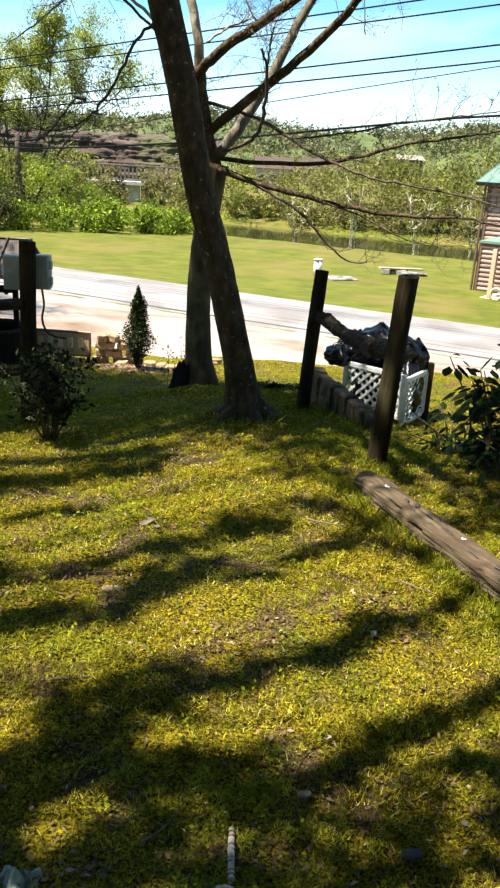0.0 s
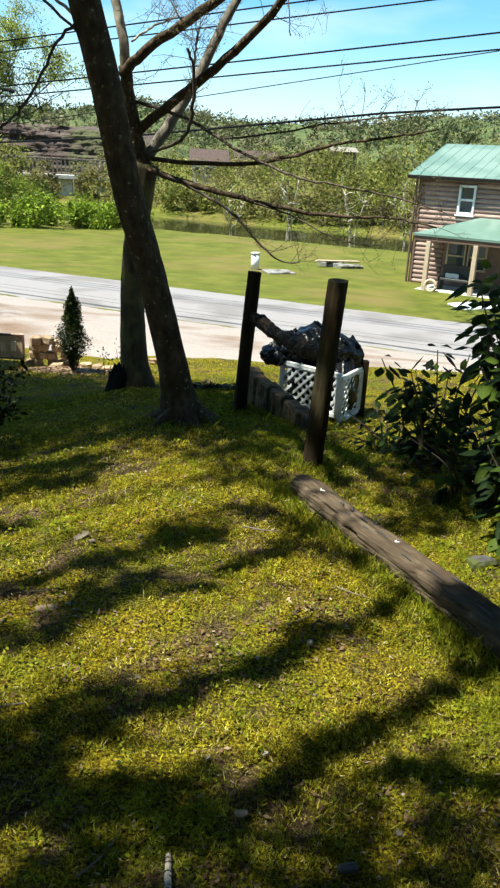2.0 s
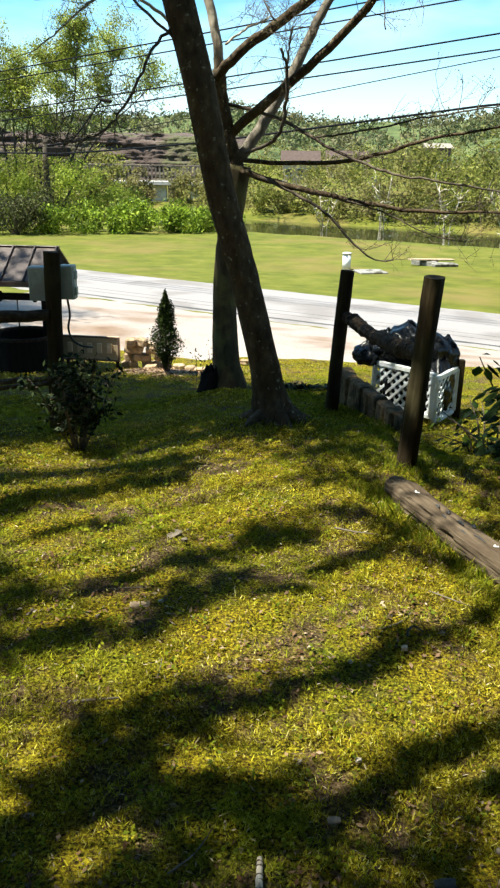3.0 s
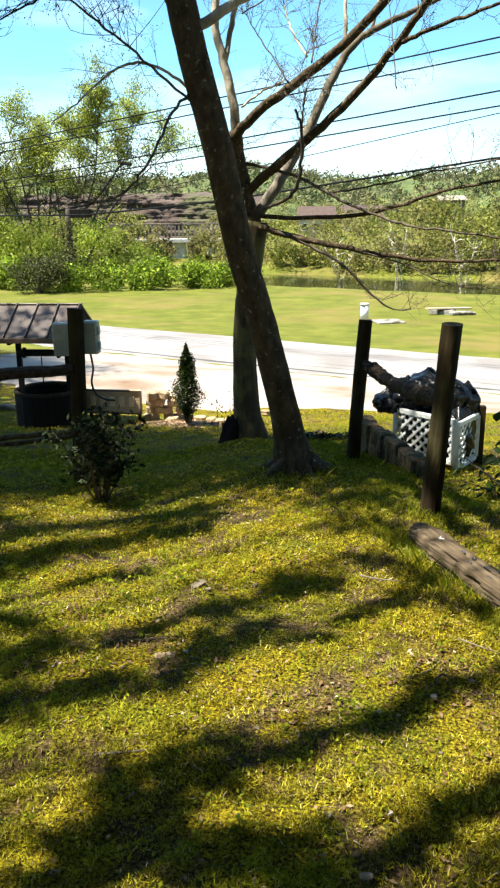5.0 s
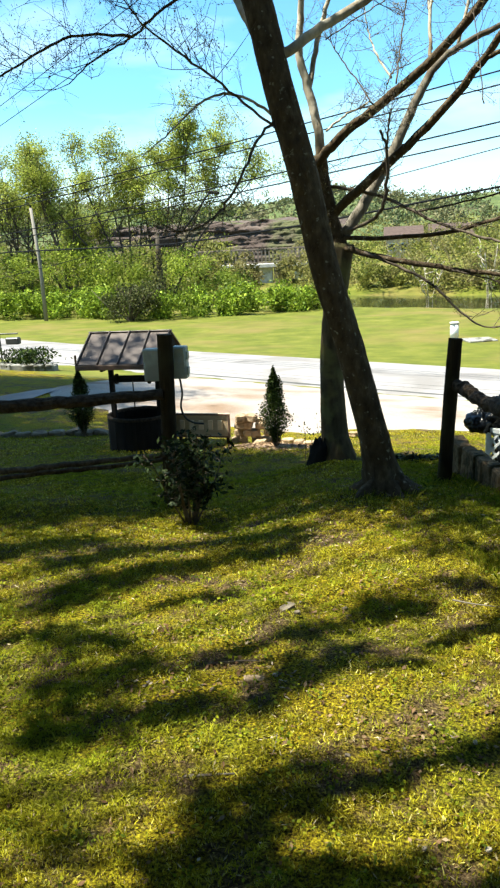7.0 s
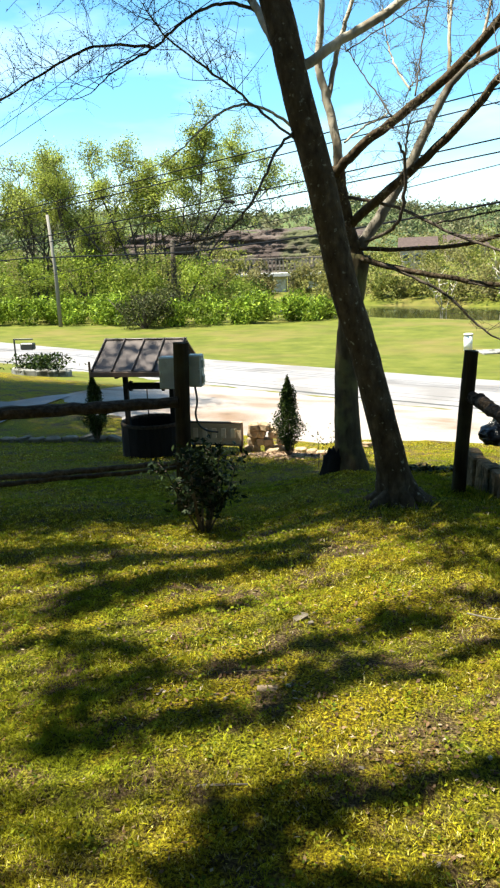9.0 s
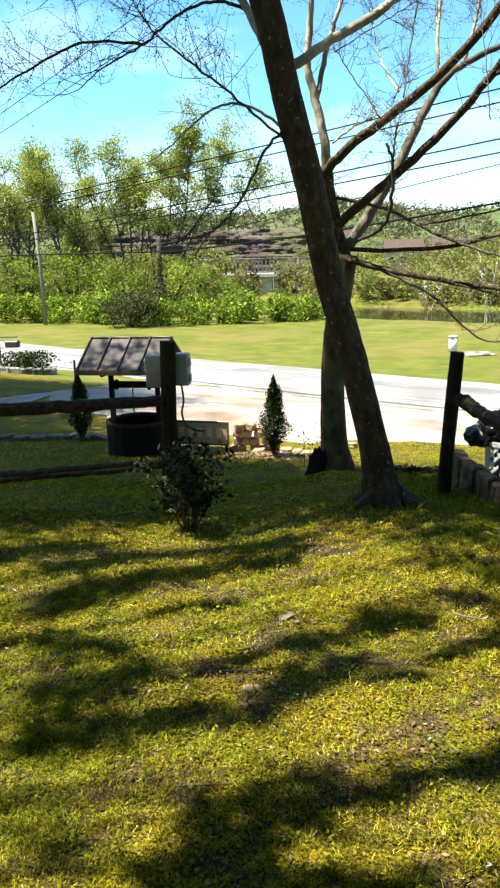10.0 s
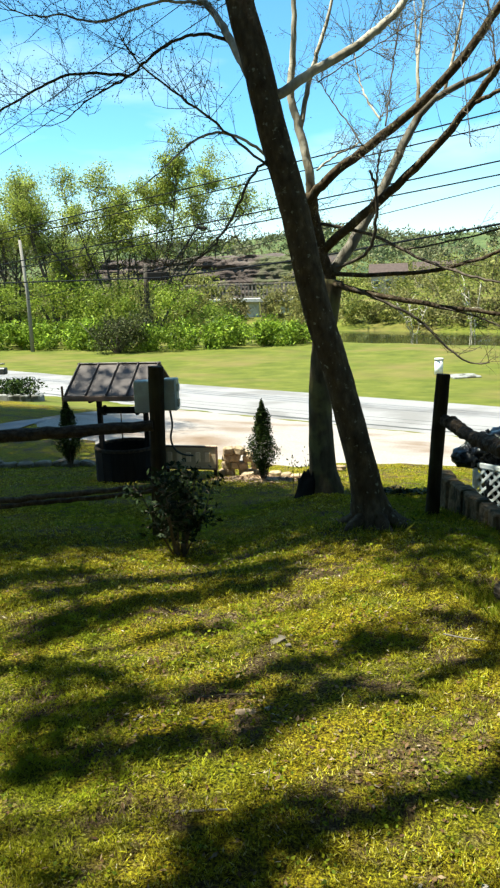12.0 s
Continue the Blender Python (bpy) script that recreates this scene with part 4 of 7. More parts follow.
# added unseen trees: crowns block sky light but stay clear of the sun's path
sky_cover_tree(-2.5, -7.5, 10, 1.4, -4.2, 8.2, (6.0, 3.0, 1.6), 36, "large unseen leafy tree added behind the yard as sky cover")
sky_cover_tree(7.5, -1.5, 10, 6.9, 2.2, 7.6, (2.6, 3.6, 1.6), 37, "large unseen leafy tree added beside the yard as sky cover")
sky_cover_tree(9.5, 5.5, 9, 8.6, 6.6, 7.8, (2.2, 2.4, 1.5), 38, "unseen leafy tree added on the bank as sky cover")
sky_cover_tree(4.6, -2.4, 11, 3.4, 3.1, 9.4, (3.0, 3.0, 1.1), 40, "tall unseen leafy tree added over the yard as sky cover")
sky_cover_tree(8.6, 8.5, 11, 5.2, 7.5, 9.2, (2.8, 3.0, 1.2), 43, "tall unseen leafy tree added over the bank as sky cover")
sky_cover_tree(11.0, 11.0, 17, 6.1, 15.3, 15.6, (6.0, 6.5, 1.3), 49, "very tall unseen tree added over the roadside as sky cover")
sky_cover_tree(-13.5, -1.5, 9, -11.6, 0.8, 5.2, (2.4, 3.4, 2.6), 46, "unseen leafy tree added past the lawn as sky cover")
sky_cover_tree(-14.5, 7.5, 9, -12.0, 6.8, 5.4, (2.2, 3.0, 2.6), 47, "unseen leafy tree added beside the driveway as sky cover")
sky_cover_tree(2.0, -2.6, 12, 2.5, 1.6, 11.0, (3.4, 3.2, 0.9), 48, "tall unseen leafy tree added arching over the yard as sky cover")
sky_cover_tree(-9.0, -4.5, 10, -5.7, -2.8, 7.4, (3.0, 2.0, 1.5), 39, "large unseen leafy tree added at the yard corner as sky cover")

# cut stump and weeds beside the forked tree
r = np.random.default_rng(45)
SX, SY = -0.72, 7.5
sv, sf = tube([(SX, SY, gz(SX, SY) - 0.06), (SX, SY, gz(SX, SY) + 0.04), (SX + 0.01, SY, gz(SX, SY) + 0.18), (SX + 0.03, SY, gz(SX, SY) + 0.25), (SX + 0.03, SY, gz(SX, SY) + 0.27)], [0.15, 0.11, 0.085, 0.07, 0.03], 20, 0.35, r)
sv[-40:, 2] += r.uniform(-0.09, 0.03, 40)
tagged(link_mesh("stump", sv, sf, M_DARKWOOD, smooth=True), "dark broken stump at the foot of the forked tree", "stump")
for k, (x, y) in enumerate(((-0.93, 8.1), (-0.8, 8.25))):
    e = thing("weed", (x, y, gz(x, y)), "thin dry weed stalk by the gravel", "weed", "dry weeds")
    link_mesh("stalk", *tube(spline([(x, y, gz(x, y) - 0.02), (x + 0.01, y, gz(x, y) + 0.2), (x - 0.01, y, gz(x, y) + 0.36)], 4), [0.004, 0.002], 5), M_TWIG, e)
    q = np.array([(x, y, gz(x, y) + 0.3)]) + r.normal(size=(26, 3)) * np.array([0.05, 0.05, 0.06])
    tagged(link_mesh("leaf_cluster", *leaves(q, 0.03, r), L_GREY, e), kind="stuff")
# narrow row of dark low leaves to the right of the forked tree
q = np.stack([r.uniform(0.0, 0.75, 500), 7.45 + 0.07 * r.normal(size=500), np.zeros(500)], axis=1)
q[:, 2] = ground_z(q[:, 0], q[:, 1]) + 0.05 * r.random(500) + 0.01
tagged(link_mesh("low_leaf_row", *leaves(q, 0.05, r, 0.5, 0.7), L_BUSH), "dark low row of leaves along the edge of the lawn", "ivy", kind="stuff")

# ---------------------------------------------------------------- fences, log, trash pen


def round_post(name, foot, top, radius, label, mat=M_POST, seed=0):
    """A split timber post: nearly round, straight, with drying checks and a sawn top."""
    r_ = np.random.default_rng(seed)
    a, b = np.array(foot, dtype=float), np.array(top, dtype=float)
    a2 = a + (a - b) * 0.1
    n_, k_ = 28, 22
    ph = r_.random(6) * 6.3
    ang = np.linspace(0, 2 * np.pi, n_, endpoint=False)
    vs_ = []
    for k in range(k_):
        s_ = k / (k_ - 1)
        c_ = a2 + (b - a2) * s_ + 0.004 * np.array([math.sin(3 * s_ + ph[0]), math.sin(2.4 * s_ + ph[1]), 0])
        rad = radius * (1 + 0.05 * (1 - s_) + 0.02 * math.sin(9 * s_ + ph[2]))
        shape = 0.97 * (np.cos(ang + ph[3]) ** 4 + np.sin(ang + ph[3]) ** 4) ** -0.12 * (1 + 0.03 * np.cos(3 * ang + ph[4] + s_) + 0.012 * r_.normal(size=n_))
        for j_, deep in ((int(ph[4] * 4), 0.06), (int(ph[5] * 4), 0.05)):
            shape[j_ % n_] -= deep
        tilt = 0.09 * rad * np.cos(ang + ph[5]) if k == k_ - 1 else 0 * ang
        vs_.append(np.stack([c_[0] + rad * shape * np.cos(ang), c_[1] + rad * shape * np.sin(ang), c_[2] + tilt], axis=1))
    fs_ = [(i * n_ + j, i * n_ + (j + 1) % n_, (i + 1) * n_ + (j + 1) % n_, (i + 1) * n_ + j) for i in range(k_ - 1) for j in range(n_)]
    fs_ += [tuple(range(n_ - 1, -1, -1)), tuple((k_ - 1) * n_ + j for j in range(n_))]
    ob = link_mesh(name, np.concatenate(vs_), fs_, mat)
    return tagged(ob, label, "fence post", "yard fence posts")


round_post("fence_post", (0.412, 6.2, -0.36), (0.484, 6.2, 0.815), 0.052, "dark weathered round wooden fence post", seed=1)
round_post("fence_post", (0.748, 4.35, -0.10), (0.818, 4.35, 1.03), 0.054, "leaning brown wooden fence post with a sawn top", seed=2)
round_post("fence_post", (-1.715, 5.7, -0.42), (-1.66, 5.7, 0.965), 0.055, "dark wooden fence post carrying meter boxes", seed=3)
round_post("fence_post", (-3.95, 5.05, -0.45), (-3.93, 5.05, 0.85), 0.06, "dark wooden fence post at the rail end", seed=4)

r = np.random.default_rng(5)


def split_rail(name, pts, rad, label, mat, seed, flat=0.75):
    r_ = np.random.default_rng(seed)
    q = spline(pts, 8)
    q[1:-1] += r_.normal(size=(len(q) - 2, 3)) * (0.006 if flat == 1.0 else 0.004)
    v_, f_ = tube(q, rad, 10, 0.24 if flat == 1.0 else 0.16, r_)
    c = np.repeat(q, 10, axis=0)
    v_ = c + (v_ - c) * np.array([1, 1, flat])
    return tagged(link_mesh(name, v_, f_, mat), label, "fence rail", "fence rails")


split_rail("fence_rail", [(0.47, 6.16, 0.47), (0.56, 5.95, 0.455), (0.64, 5.65, 0.43), (0.70, 5.35, 0.47), (0.74, 5.0, 0.50), (0.77, 4.7, 0.55), (0.79, 4.42, 0.58)],
           (0.035, 0.055, 0.045, 0.058, 0.05, 0.05, 0.04), "dark knotty log rail between two posts", M_RAIL, 6, 1.0)
split_rail("fence_rail", [(-1.70, 5.66, 0.52), (-2.3, 5.5, 0.51), (-3.0, 5.3, 0.495), (-3.95, 5.05, 0.48)], (0.055, 0.065, 0.07), "dark upper split rail of the yard fence", M_RAIL, 7)
split_rail("fence_rail", [(-1.72, 5.66, 0.045), (-2.3, 5.5, 0.02), (-3.0, 5.3, 0.0), (-3.95, 5.05, -0.035)], (0.026, 0.032, 0.03), "grey lower split rail of the yard fence", M_LOG, 8)
split_rail("fence_rail", [(-1.74, 5.72, -0.01), (-2.3, 5.56, -0.04), (-3.0, 5.36, -0.065), (-3.95, 5.1, -0.105)], (0.022, 0.026, 0.026), "thin grey split rail lying under the lower rail", M_LOG, 10)

# the long weathered timber lying on the grass
lp = spline([(0.62, 4.1, 0), (0.735, 3.72, 0), (0.90, 3.3, 0), (1.075, 2.9, 0), (1.205, 2.58, 0), (1.33, 2.22, 0), (1.45, 1.8, 0)], 16)
n_lp = len(lp)
lp[:, 2] = [gz(a, b) + 0.045 for a, b, _ in lp]
lp[:10, 2] -= np.linspace(0.03, 0, 10)
# cross section of the old beam: flat worn top with grooves along the grain, broken lower edges
N_SEC = 40
sec = np.linspace(0, 2 * np.pi, N_SEC, endpoint=False)
vs = []
for i in range(n_lp):
    e_ = lp[min(i + 1, n_lp - 1)] - lp[max(i - 1, 0)]
    e_ /= np.linalg.norm(e_)
    side_ = np.array([e_[1], -e_[0], 0])
    half, tall = 0.076 * np.interp(i, [0, 3, 9, n_lp], [0.72, 0.95, 1.0, 1.06]), 0.055 * np.interp(i, [0, 3, 9], [0.6, 0.9, 1.0])
    for j, a in enumerate(sec):
        k = (abs(math.cos(a)) ** 5 + abs(math.sin(a)) ** 5) ** -0.2
        u, w = half * k * math.cos(a), tall * k * math.sin(a)
        grain = 0.006 * noise.noise(Vector((u * 70, w * 70, i * 0.06))) + 0.005 * noise.noise(Vector((u * 160, w * 160, i * 0.12 + 9)))
        pit = -0.016 * max(0.0, noise.noise(Vector((u * 30, w * 30 + 4, i * 0.22))) - 0.22) * 3
        ragged = 0.010 * noise.noise(Vector((i * 0.35, j * 0.1, 3))) if math.sin(a) < 0.1 else 0.004 * noise.noise(Vector((i * 0.3, j * 0.3, 5)))
        rr = 1 + (grain + pit + ragged) / math.hypot(u, w)
        slant = 0.13 * max(0.0, 1 - i / 9) * (0.5 + 0.5 * u / half) - 0.05 * max(0.0, 1 - i / 9)
        vs.append(lp[i] + e_ * slant + side_ * u * rr + np.array([0, 0, w * rr]))
fs = [(i * N_SEC + j, (i + 1) * N_SEC + j, (i + 1) * N_SEC + (j + 1) % N_SEC, i * N_SEC + (j + 1) % N_SEC) for i in range(n_lp - 1) for j in range(N_SEC)]
fs += [tuple(range(N_SEC)), tuple((n_lp - 1) * N_SEC + j for j in range(N_SEC - 1, -1, -1))]
log = tagged(link_mesh("log", vs, fs, M_LOG), "long weathered brown timber with worn pits lying on the grass", "log")


def along_log(s_, u, up):
    """A place on the timber: share of its length, metres across, metres over its middle line."""
    i_ = int(s_ * (n_lp - 1))
    e_ = lp[min(i_ + 1, n_lp - 1)] - lp[max(i_ - 1, 0)]
    e_ /= np.linalg.norm(e_)
    return lp[i_] + np.array([e_[1], -e_[0], 0]) * u + np.array([0, 0, up]), e_


for s_, u, long_, wide in ((0.22, -0.015, 0.03, 0.010), (0.25, -0.02, 0.025, 0.012), (0.27, 0.02, 0.03, 0.008), (0.30, -0.015, 0.05, 0.008), (0.315, -0.045, 0.03, 0.014), (0.33, 0.03, 0.05, 0.005),
                           (0.36, 0.0, 0.09, 0.005), (0.44, 0.035, 0.07, 0.006), (0.52, 0.02, 0.12, 0.006), (0.56, -0.03, 0.10, 0.007), (0.66, 0.02, 0.10, 0.007)):
    a, e_ = along_log(s_, u, 0.0565)
    v_, f_ = tube(spline([a - e_ * long_ / 2, a + np.array([0.003, 0.002, 0.0015]), a + e_ * long_ / 2], 4), [wide * 0.3, wide * 0.9, wide * 0.3], 7)
    link_mesh("crack", v_, f_, M_RUBBER, log)
for s_, u, long_ in ((0.155, 0.0, 0.05), (0.395, -0.018, 0.035)):
    a, e_ = along_log(s_, u, 0.0565)
    link_mesh("paint_fleck", *tube(spline([a - e_ * long_ / 2 + np.array([0.012, 0.0, 0]), a, a + e_ * long_ / 2 + np.array([0.010, 0.012, 0])], 4), [0.002, 0.0055, 0.002], 6), M_WHITE, log)

# the row of old blocks beside the trash pen
wall = thing("block_edging", (0.7, 6.0, -0.35), "row of mossy grey-brown edging blocks down the bank", "edging")
r = np.random.default_rng(12)
for k in range(9):
    s = k / 8
    x, y = 0.55 + 0.33 * s, 6.78 - 1.42 * s
    top = -0.11 + 0.03 * s + 0.008 * r.normal()
    h = top - (gz(x, y) - 0.12)
    link_mesh("block", *box((x + 0.008 * r.normal(), y, top - h / 2), (0.12 + 0.01 * r.normal(), 0.172, h), pose(0, 0, 0, 2 * r.normal(), 2 * r.normal(), 13 + 3 * r.normal()).to_3x3(), 0.014), M_BLOCK, wall)

# lattice pen
PEN_A, PEN_B, PEN_C, PEN_D = (0.83, 7.08), (1.315, 6.62), (1.585, 7.04), (1.10, 7.5)
PEN_Z0, PEN_Z1 = -0.50, -0.09
pen = thing("trash_pen", (1.25, 7.1, PEN_Z0), "white lattice trash pen heaped with black bags", "trash pen")


def lattice_panel(owner, a, b, z0, z1, step, mats, deep):
    """A framed diagonal lattice between two corners, each slat a piece."""
    a, b = np.array(a), np.array(b)
    length = float(np.linalg.norm(b - a))
    e = (b - a) / length
    nrm = np.array([e[1], -e[0]])
    h = z1 - z0

    def put(u, w, side):
        q = a + e * u + nrm * side
        return (q[0], q[1], z0 + w)

    panel = link_mesh("panel", *beam(put(0, h - 0.02, 0), put(length, h - 0.02, 0), 0.035, 0.045), mats, owner)
    link_mesh("bottom_rail", *beam(put(0, 0.02, 0), put(length, 0.02, 0), 0.035, 0.04), mats, panel)
    for u_ in (0.02, length - 0.02):
        link_mesh("stile", *beam(put(u_, 0.03, 0.003), put(u_, h - 0.02, 0.003), 0.04, 0.04), mats, panel)
    for sgn, side in ((1, 0.005), (-1, -0.005)):
        k = -h
        while k < length + h:
            # line u = k + sgn * w, clipped to the frame
            pts = []
            w0, w1 = 0.03, h - 0.03
            ua, ub = (k + w0, k + w1) if sgn > 0 else (k + h - w0, k + h - w1)
            lo, hi = 0.03, length - 0.03
            t0, t1 = 0.0, 1.0
            du = ub - ua
            for edge, sign in ((lo, 1), (hi, -1)):
                p0, p1 = sign * (ua - edge), sign * (ub - edge)
                if p0 < 0 and p1 < 0:
                    t0, t1 = 1, 0
                elif p0 < 0:
                    t0 = max(t0, p0 / (p0 - p1))
                elif p1 < 0:
                    t1 = min(t1, p0 / (p0 - p1))
            if t1 - t0 > 0.08:
                p0 = put(ua + du * t0, w0 + (w1 - w0) * t0, side)
                p1 = put(ua + du * t1, w0 + (w1 - w0) * t1, side)
                d = Vector(p1) - Vector(p0)
                x_ax = d.normalized()
                y_ax = Vector((nrm[0], nrm[1], 0))
                rot = Matrix((x_ax, y_ax, x_ax.cross(y_ax))).transposed()
                link_mesh("slat", *box((Vector(p0) + Vector(p1)) / 2, (d.length, deep, 0.024), rot, 0.002), mats, panel)
            k += step
    return panel


lattice_panel(pen, PEN_A, PEN_B, PEN_Z0, PEN_Z1, 0.088, M_WHITE, 0.008)
lattice_panel(pen, PEN_B, PEN_C, PEN_Z0 - 0.06, PEN_Z1 - 0.03, 0.088, M_WHITE, 0.008)
lattice_panel(pen, PEN_D, PEN_C, PEN_Z0 - 0.08, PEN_Z1 - 0.03, 0.12, M_WHITE, 0.008)
lattice_panel(pen, PEN_A, PEN_D, PEN_Z0 - 0.04, PEN_Z1 - 0.03, 0.12, M_WHITE, 0.008)
link_mesh("corner_post", *beam((PEN_C[0] + 0.025, PEN_C[1] - 0.005, PEN_Z0 - 0.15), (PEN_C[0] + 0.025, PEN_C[1] - 0.005, PEN_Z1 + 0.03), 0.06, 0.06), M_POST, pen, "dark corner post")


def trash_bag(at, size, seed, label):
    """A knotted, crumpled plastic bag."""
    r_ = np.random.default_rng(seed)
    bm = bmesh.new()
    bmesh.ops.create_icosphere(bm, subdivisions=4, radius=1.0)
    off = Vector(r_.normal(size=3) * 5)
    for q in bm.verts:
        d = q.co.normalized()
        k = 1 + 0.22 * noise.noise(d * 1.6 + off) + 0.14 * noise.noise(d * 4.0 + off) + 0.07 * abs(noise.noise(d * 9.0 + off))
        top_ = max(0.0, d.z - 0.75) * 4
        q.co = Vector((d.x * size[0] * k * (1 - 0.75 * top_), d.y * size[1] * k * (1 - 0.75 * top_), max(d.z, -0.75) * size[2] * k + 0.25 * top_ * size[2]))
    bm.verts.index_update()
    vs_ = np.array([tuple(q.co) for q in bm.verts]) + np.array(at)
    fs_ = np.array([[q.index for q in fc.verts] for fc in bm.faces])
    bm.free()
    ob = link_mesh("trash_bag", vs_, fs_, M_BAG, smooth=True)
    return tagged(ob, label, "trash bag", "trash bags in the pen")


trash_bag((0.93, 7.18, -0.02), (0.19, 0.18, 0.16), 1, "shiny black plastic trash bag sagging over the lattice")
trash_bag((1.12, 7.12, 0.06), (0.20, 0.18, 0.17), 2, "full black plastic trash bag on the heap")
trash_bag((1.35, 7.08, 0.0), (0.16, 0.16, 0.16), 3, "shiny black plastic trash bag on the heap")
trash_bag((1.47, 7.08, -0.04), (0.12, 0.13, 0.15), 4, "slumped black plastic trash bag at the pen corner")
trash_bag((0.77, 7.12, -0.06), (0.13, 0.12, 0.10), 5, "small black trash bag hanging over the edge")
trash_bag((1.2, 7.25, -0.28), (0.30, 0.3, 0.3), 6, "black plastic trash bag filling the pen")
trash_bag((1.05, 7.05, -0.32), (0.14, 0.12, 0.22), 7, "black plastic trash bag filling the pen")
trash_bag((1.38, 6.95, -0.32), (0.16, 0.17, 0.24), 8, "black plastic trash bag filling the pen")

# ---------------------------------------------------------------- meter boxes on the fence post


def meter_box(x0, x1, z0, z1, label, ear):
    e = thing("meter_box", ((x0 + x1) / 2, 5.8, z0), label, "meter box", "meter boxes on the post")
    link_mesh("case", *box(((x0 + x1) / 2, 5.81, (z0 + z1) / 2), (x1 - x0, 0.09, z1 - z0), None, 0.008), M_BOX, e)
    link_mesh("lid", *box(((x0 + x1) / 2, 5.758, (z0 + z1) / 2), (x1 - x0 - 0.012, 0.012, z1 - z0 - 0.012), None, 0.004), M_BOX, e)
    link_mesh("latch", *box((x1 - 0.012 if ear > 0 else x0 + 0.02, 5.752, (z0 + z1) / 2), (0.016, 0.02, 0.03), None, 0.003), M_BOX, e)
    if ear > 0:
        link_mesh("hinge", *box((x1 + 0.006, 5.80, z1 - 0.07), (0.014, 0.05, 0.06), None, 0.003), M_BOX, e)
        link_mesh("hinge", *box((x1 + 0.006, 5.80, z0 + 0.06), (0.014, 0.05, 0.06), None, 0.003), M_BOX, e)


meter_box(-1.872, -1.735, 0.60, 0.848, "pale grey metal meter box on the post", -1)
meter_box(-1.64, -1.532, 0.615, 0.862, "pale grey metal meter box with hinges", 1)
cable = spline([(-1.60, 5.8, 0.62), (-1.585, 5.79, 0.5), (-1.60, 5.78, 0.40), (-1.58, 5.8, 0.31), (-1.52, 5.82, 0.26), (-1.44, 5.84, 0.245)], 6)
tagged(link_mesh("power_cable", *tube(cable, [0.008, 0.008], 8), M_RUBBER, smooth=True), "black cable hanging below the meter box", "cable")

# ---------------------------------------------------------------- wishing well
WX, WY = -3.26, 9.55
WZ = gz(WX, WY) - 0.10
well = thing("wishing_well", (WX, WY, WZ), "dark wooden barrel wishing well under a brown metal roof", "wishing well")
for k in range(18):
    a = 2 * math.pi * (k + 0.5) / 18
    rot = pose(0, 0, 0, 0, 0, math.degrees(a)).to_3x3()
    link_mesh("stave", *box((WX + 0.395 * math.cos(a), WY + 0.395 * math.sin(a), WZ + 0.25), (0.035, 0.142, 0.56), rot, 0.003), M_DARKWOOD, well)
rim = [(WX + 0.40 * math.cos(a), WY + 0.40 * math.sin(a), WZ + 0.54) for a in np.linspace(0, 2 * math.pi, 33)]
link_mesh("rim", *tube(rim, [0.026, 0.026], 8), M_RAIL, well, "worn brown wooden rim", smooth=True)
for x in (-3.60, -2.98):
    link_mesh("post", *beam((x, WY, WZ + 0.0), (x, WY, 0.36), 0.06, 0.06), M_DARKWOOD, well)
for x in (-3.60, -2.98):
    link_mesh("bearer", *beam((x, WY - 0.33, 0.15), (x, WY + 0.33, 0.15), 0.04, 0.05), M_DARKWOOD, well)
EAVE, RIDGE, HALF = 0.245, 0.575, 0.55
X0, X1 = -3.84, -2.75
for side in (-1, 1):
    y0, y1 = WY + side * HALF, WY
    nrm = Vector((0, side * (RIDGE - EAVE), HALF)).normalized()
    slope = Vector((0, y1 - y0, RIDGE - EAVE)).normalized()
    rot = Matrix((Vector((1, 0, 0)), slope, Vector((1, 0, 0)).cross(slope))).transposed()
    mid_ = Vector(((X0 + X1) / 2, (y0 + y1) / 2, (EAVE + RIDGE) / 2))
    run = math.hypot(HALF, RIDGE - EAVE)
    panel = link_mesh("roof_panel", *box(mid_, (X1 - X0, run, 0.016), rot, 0.003), M_ROOF, well)
    for k in range(5):
        x = X0 + 0.02 + (X1 - X0 - 0.04) * k / 4
        link_mesh("seam", *box(Vector((x, mid_.y, mid_.z)) + nrm * 0.02, (0.018, run, 0.026), rot, 0.004), M_ROOF, panel)
    link_mesh("fascia", *box(((X0 + X1) / 2, y0 + side * 0.012, EAVE - 0.03), (X1 - X0, 0.02, 0.06), None, 0.004), M_TRIM, well)
link_mesh("ridge_cap", *beam((X0 - 0.005, WY, RIDGE + 0.012), (X1 + 0.005, WY, RIDGE + 0.012), 0.05, 0.02), M_ROOF, well)
for x in (X0 + 0.03, X1 - 0.03):
    tri = [(x - 0.01, WY - 0.5, EAVE), (x - 0.01, WY + 0.5, EAVE), (x - 0.01, WY, RIDGE - 0.02), (x + 0.01, WY - 0.5, EAVE), (x + 0.01, WY + 0.5, EAVE), (x + 0.01, WY, RIDGE - 0.02)]
    link_mesh("gable", tri, [(0, 2, 1), (3, 4, 5), (0, 1, 4, 3), (1, 2, 5, 4), (2, 0, 3, 5)], M_DARKWOOD, well)
wind = link_mesh("windlass", *tube([(-3.62, WY, -0.02), (-2.96, WY, -0.02)], [0.045, 0.045], 14), M_DARKWOOD, well, smooth=True)
for x in (-3.53, -3.09):
    link_mesh("end_disc", *tube([(x - 0.012, WY, -0.02), (x + 0.012, WY, -0.02)], [0.068, 0.068], 16), M_DARKWOOD, wind)
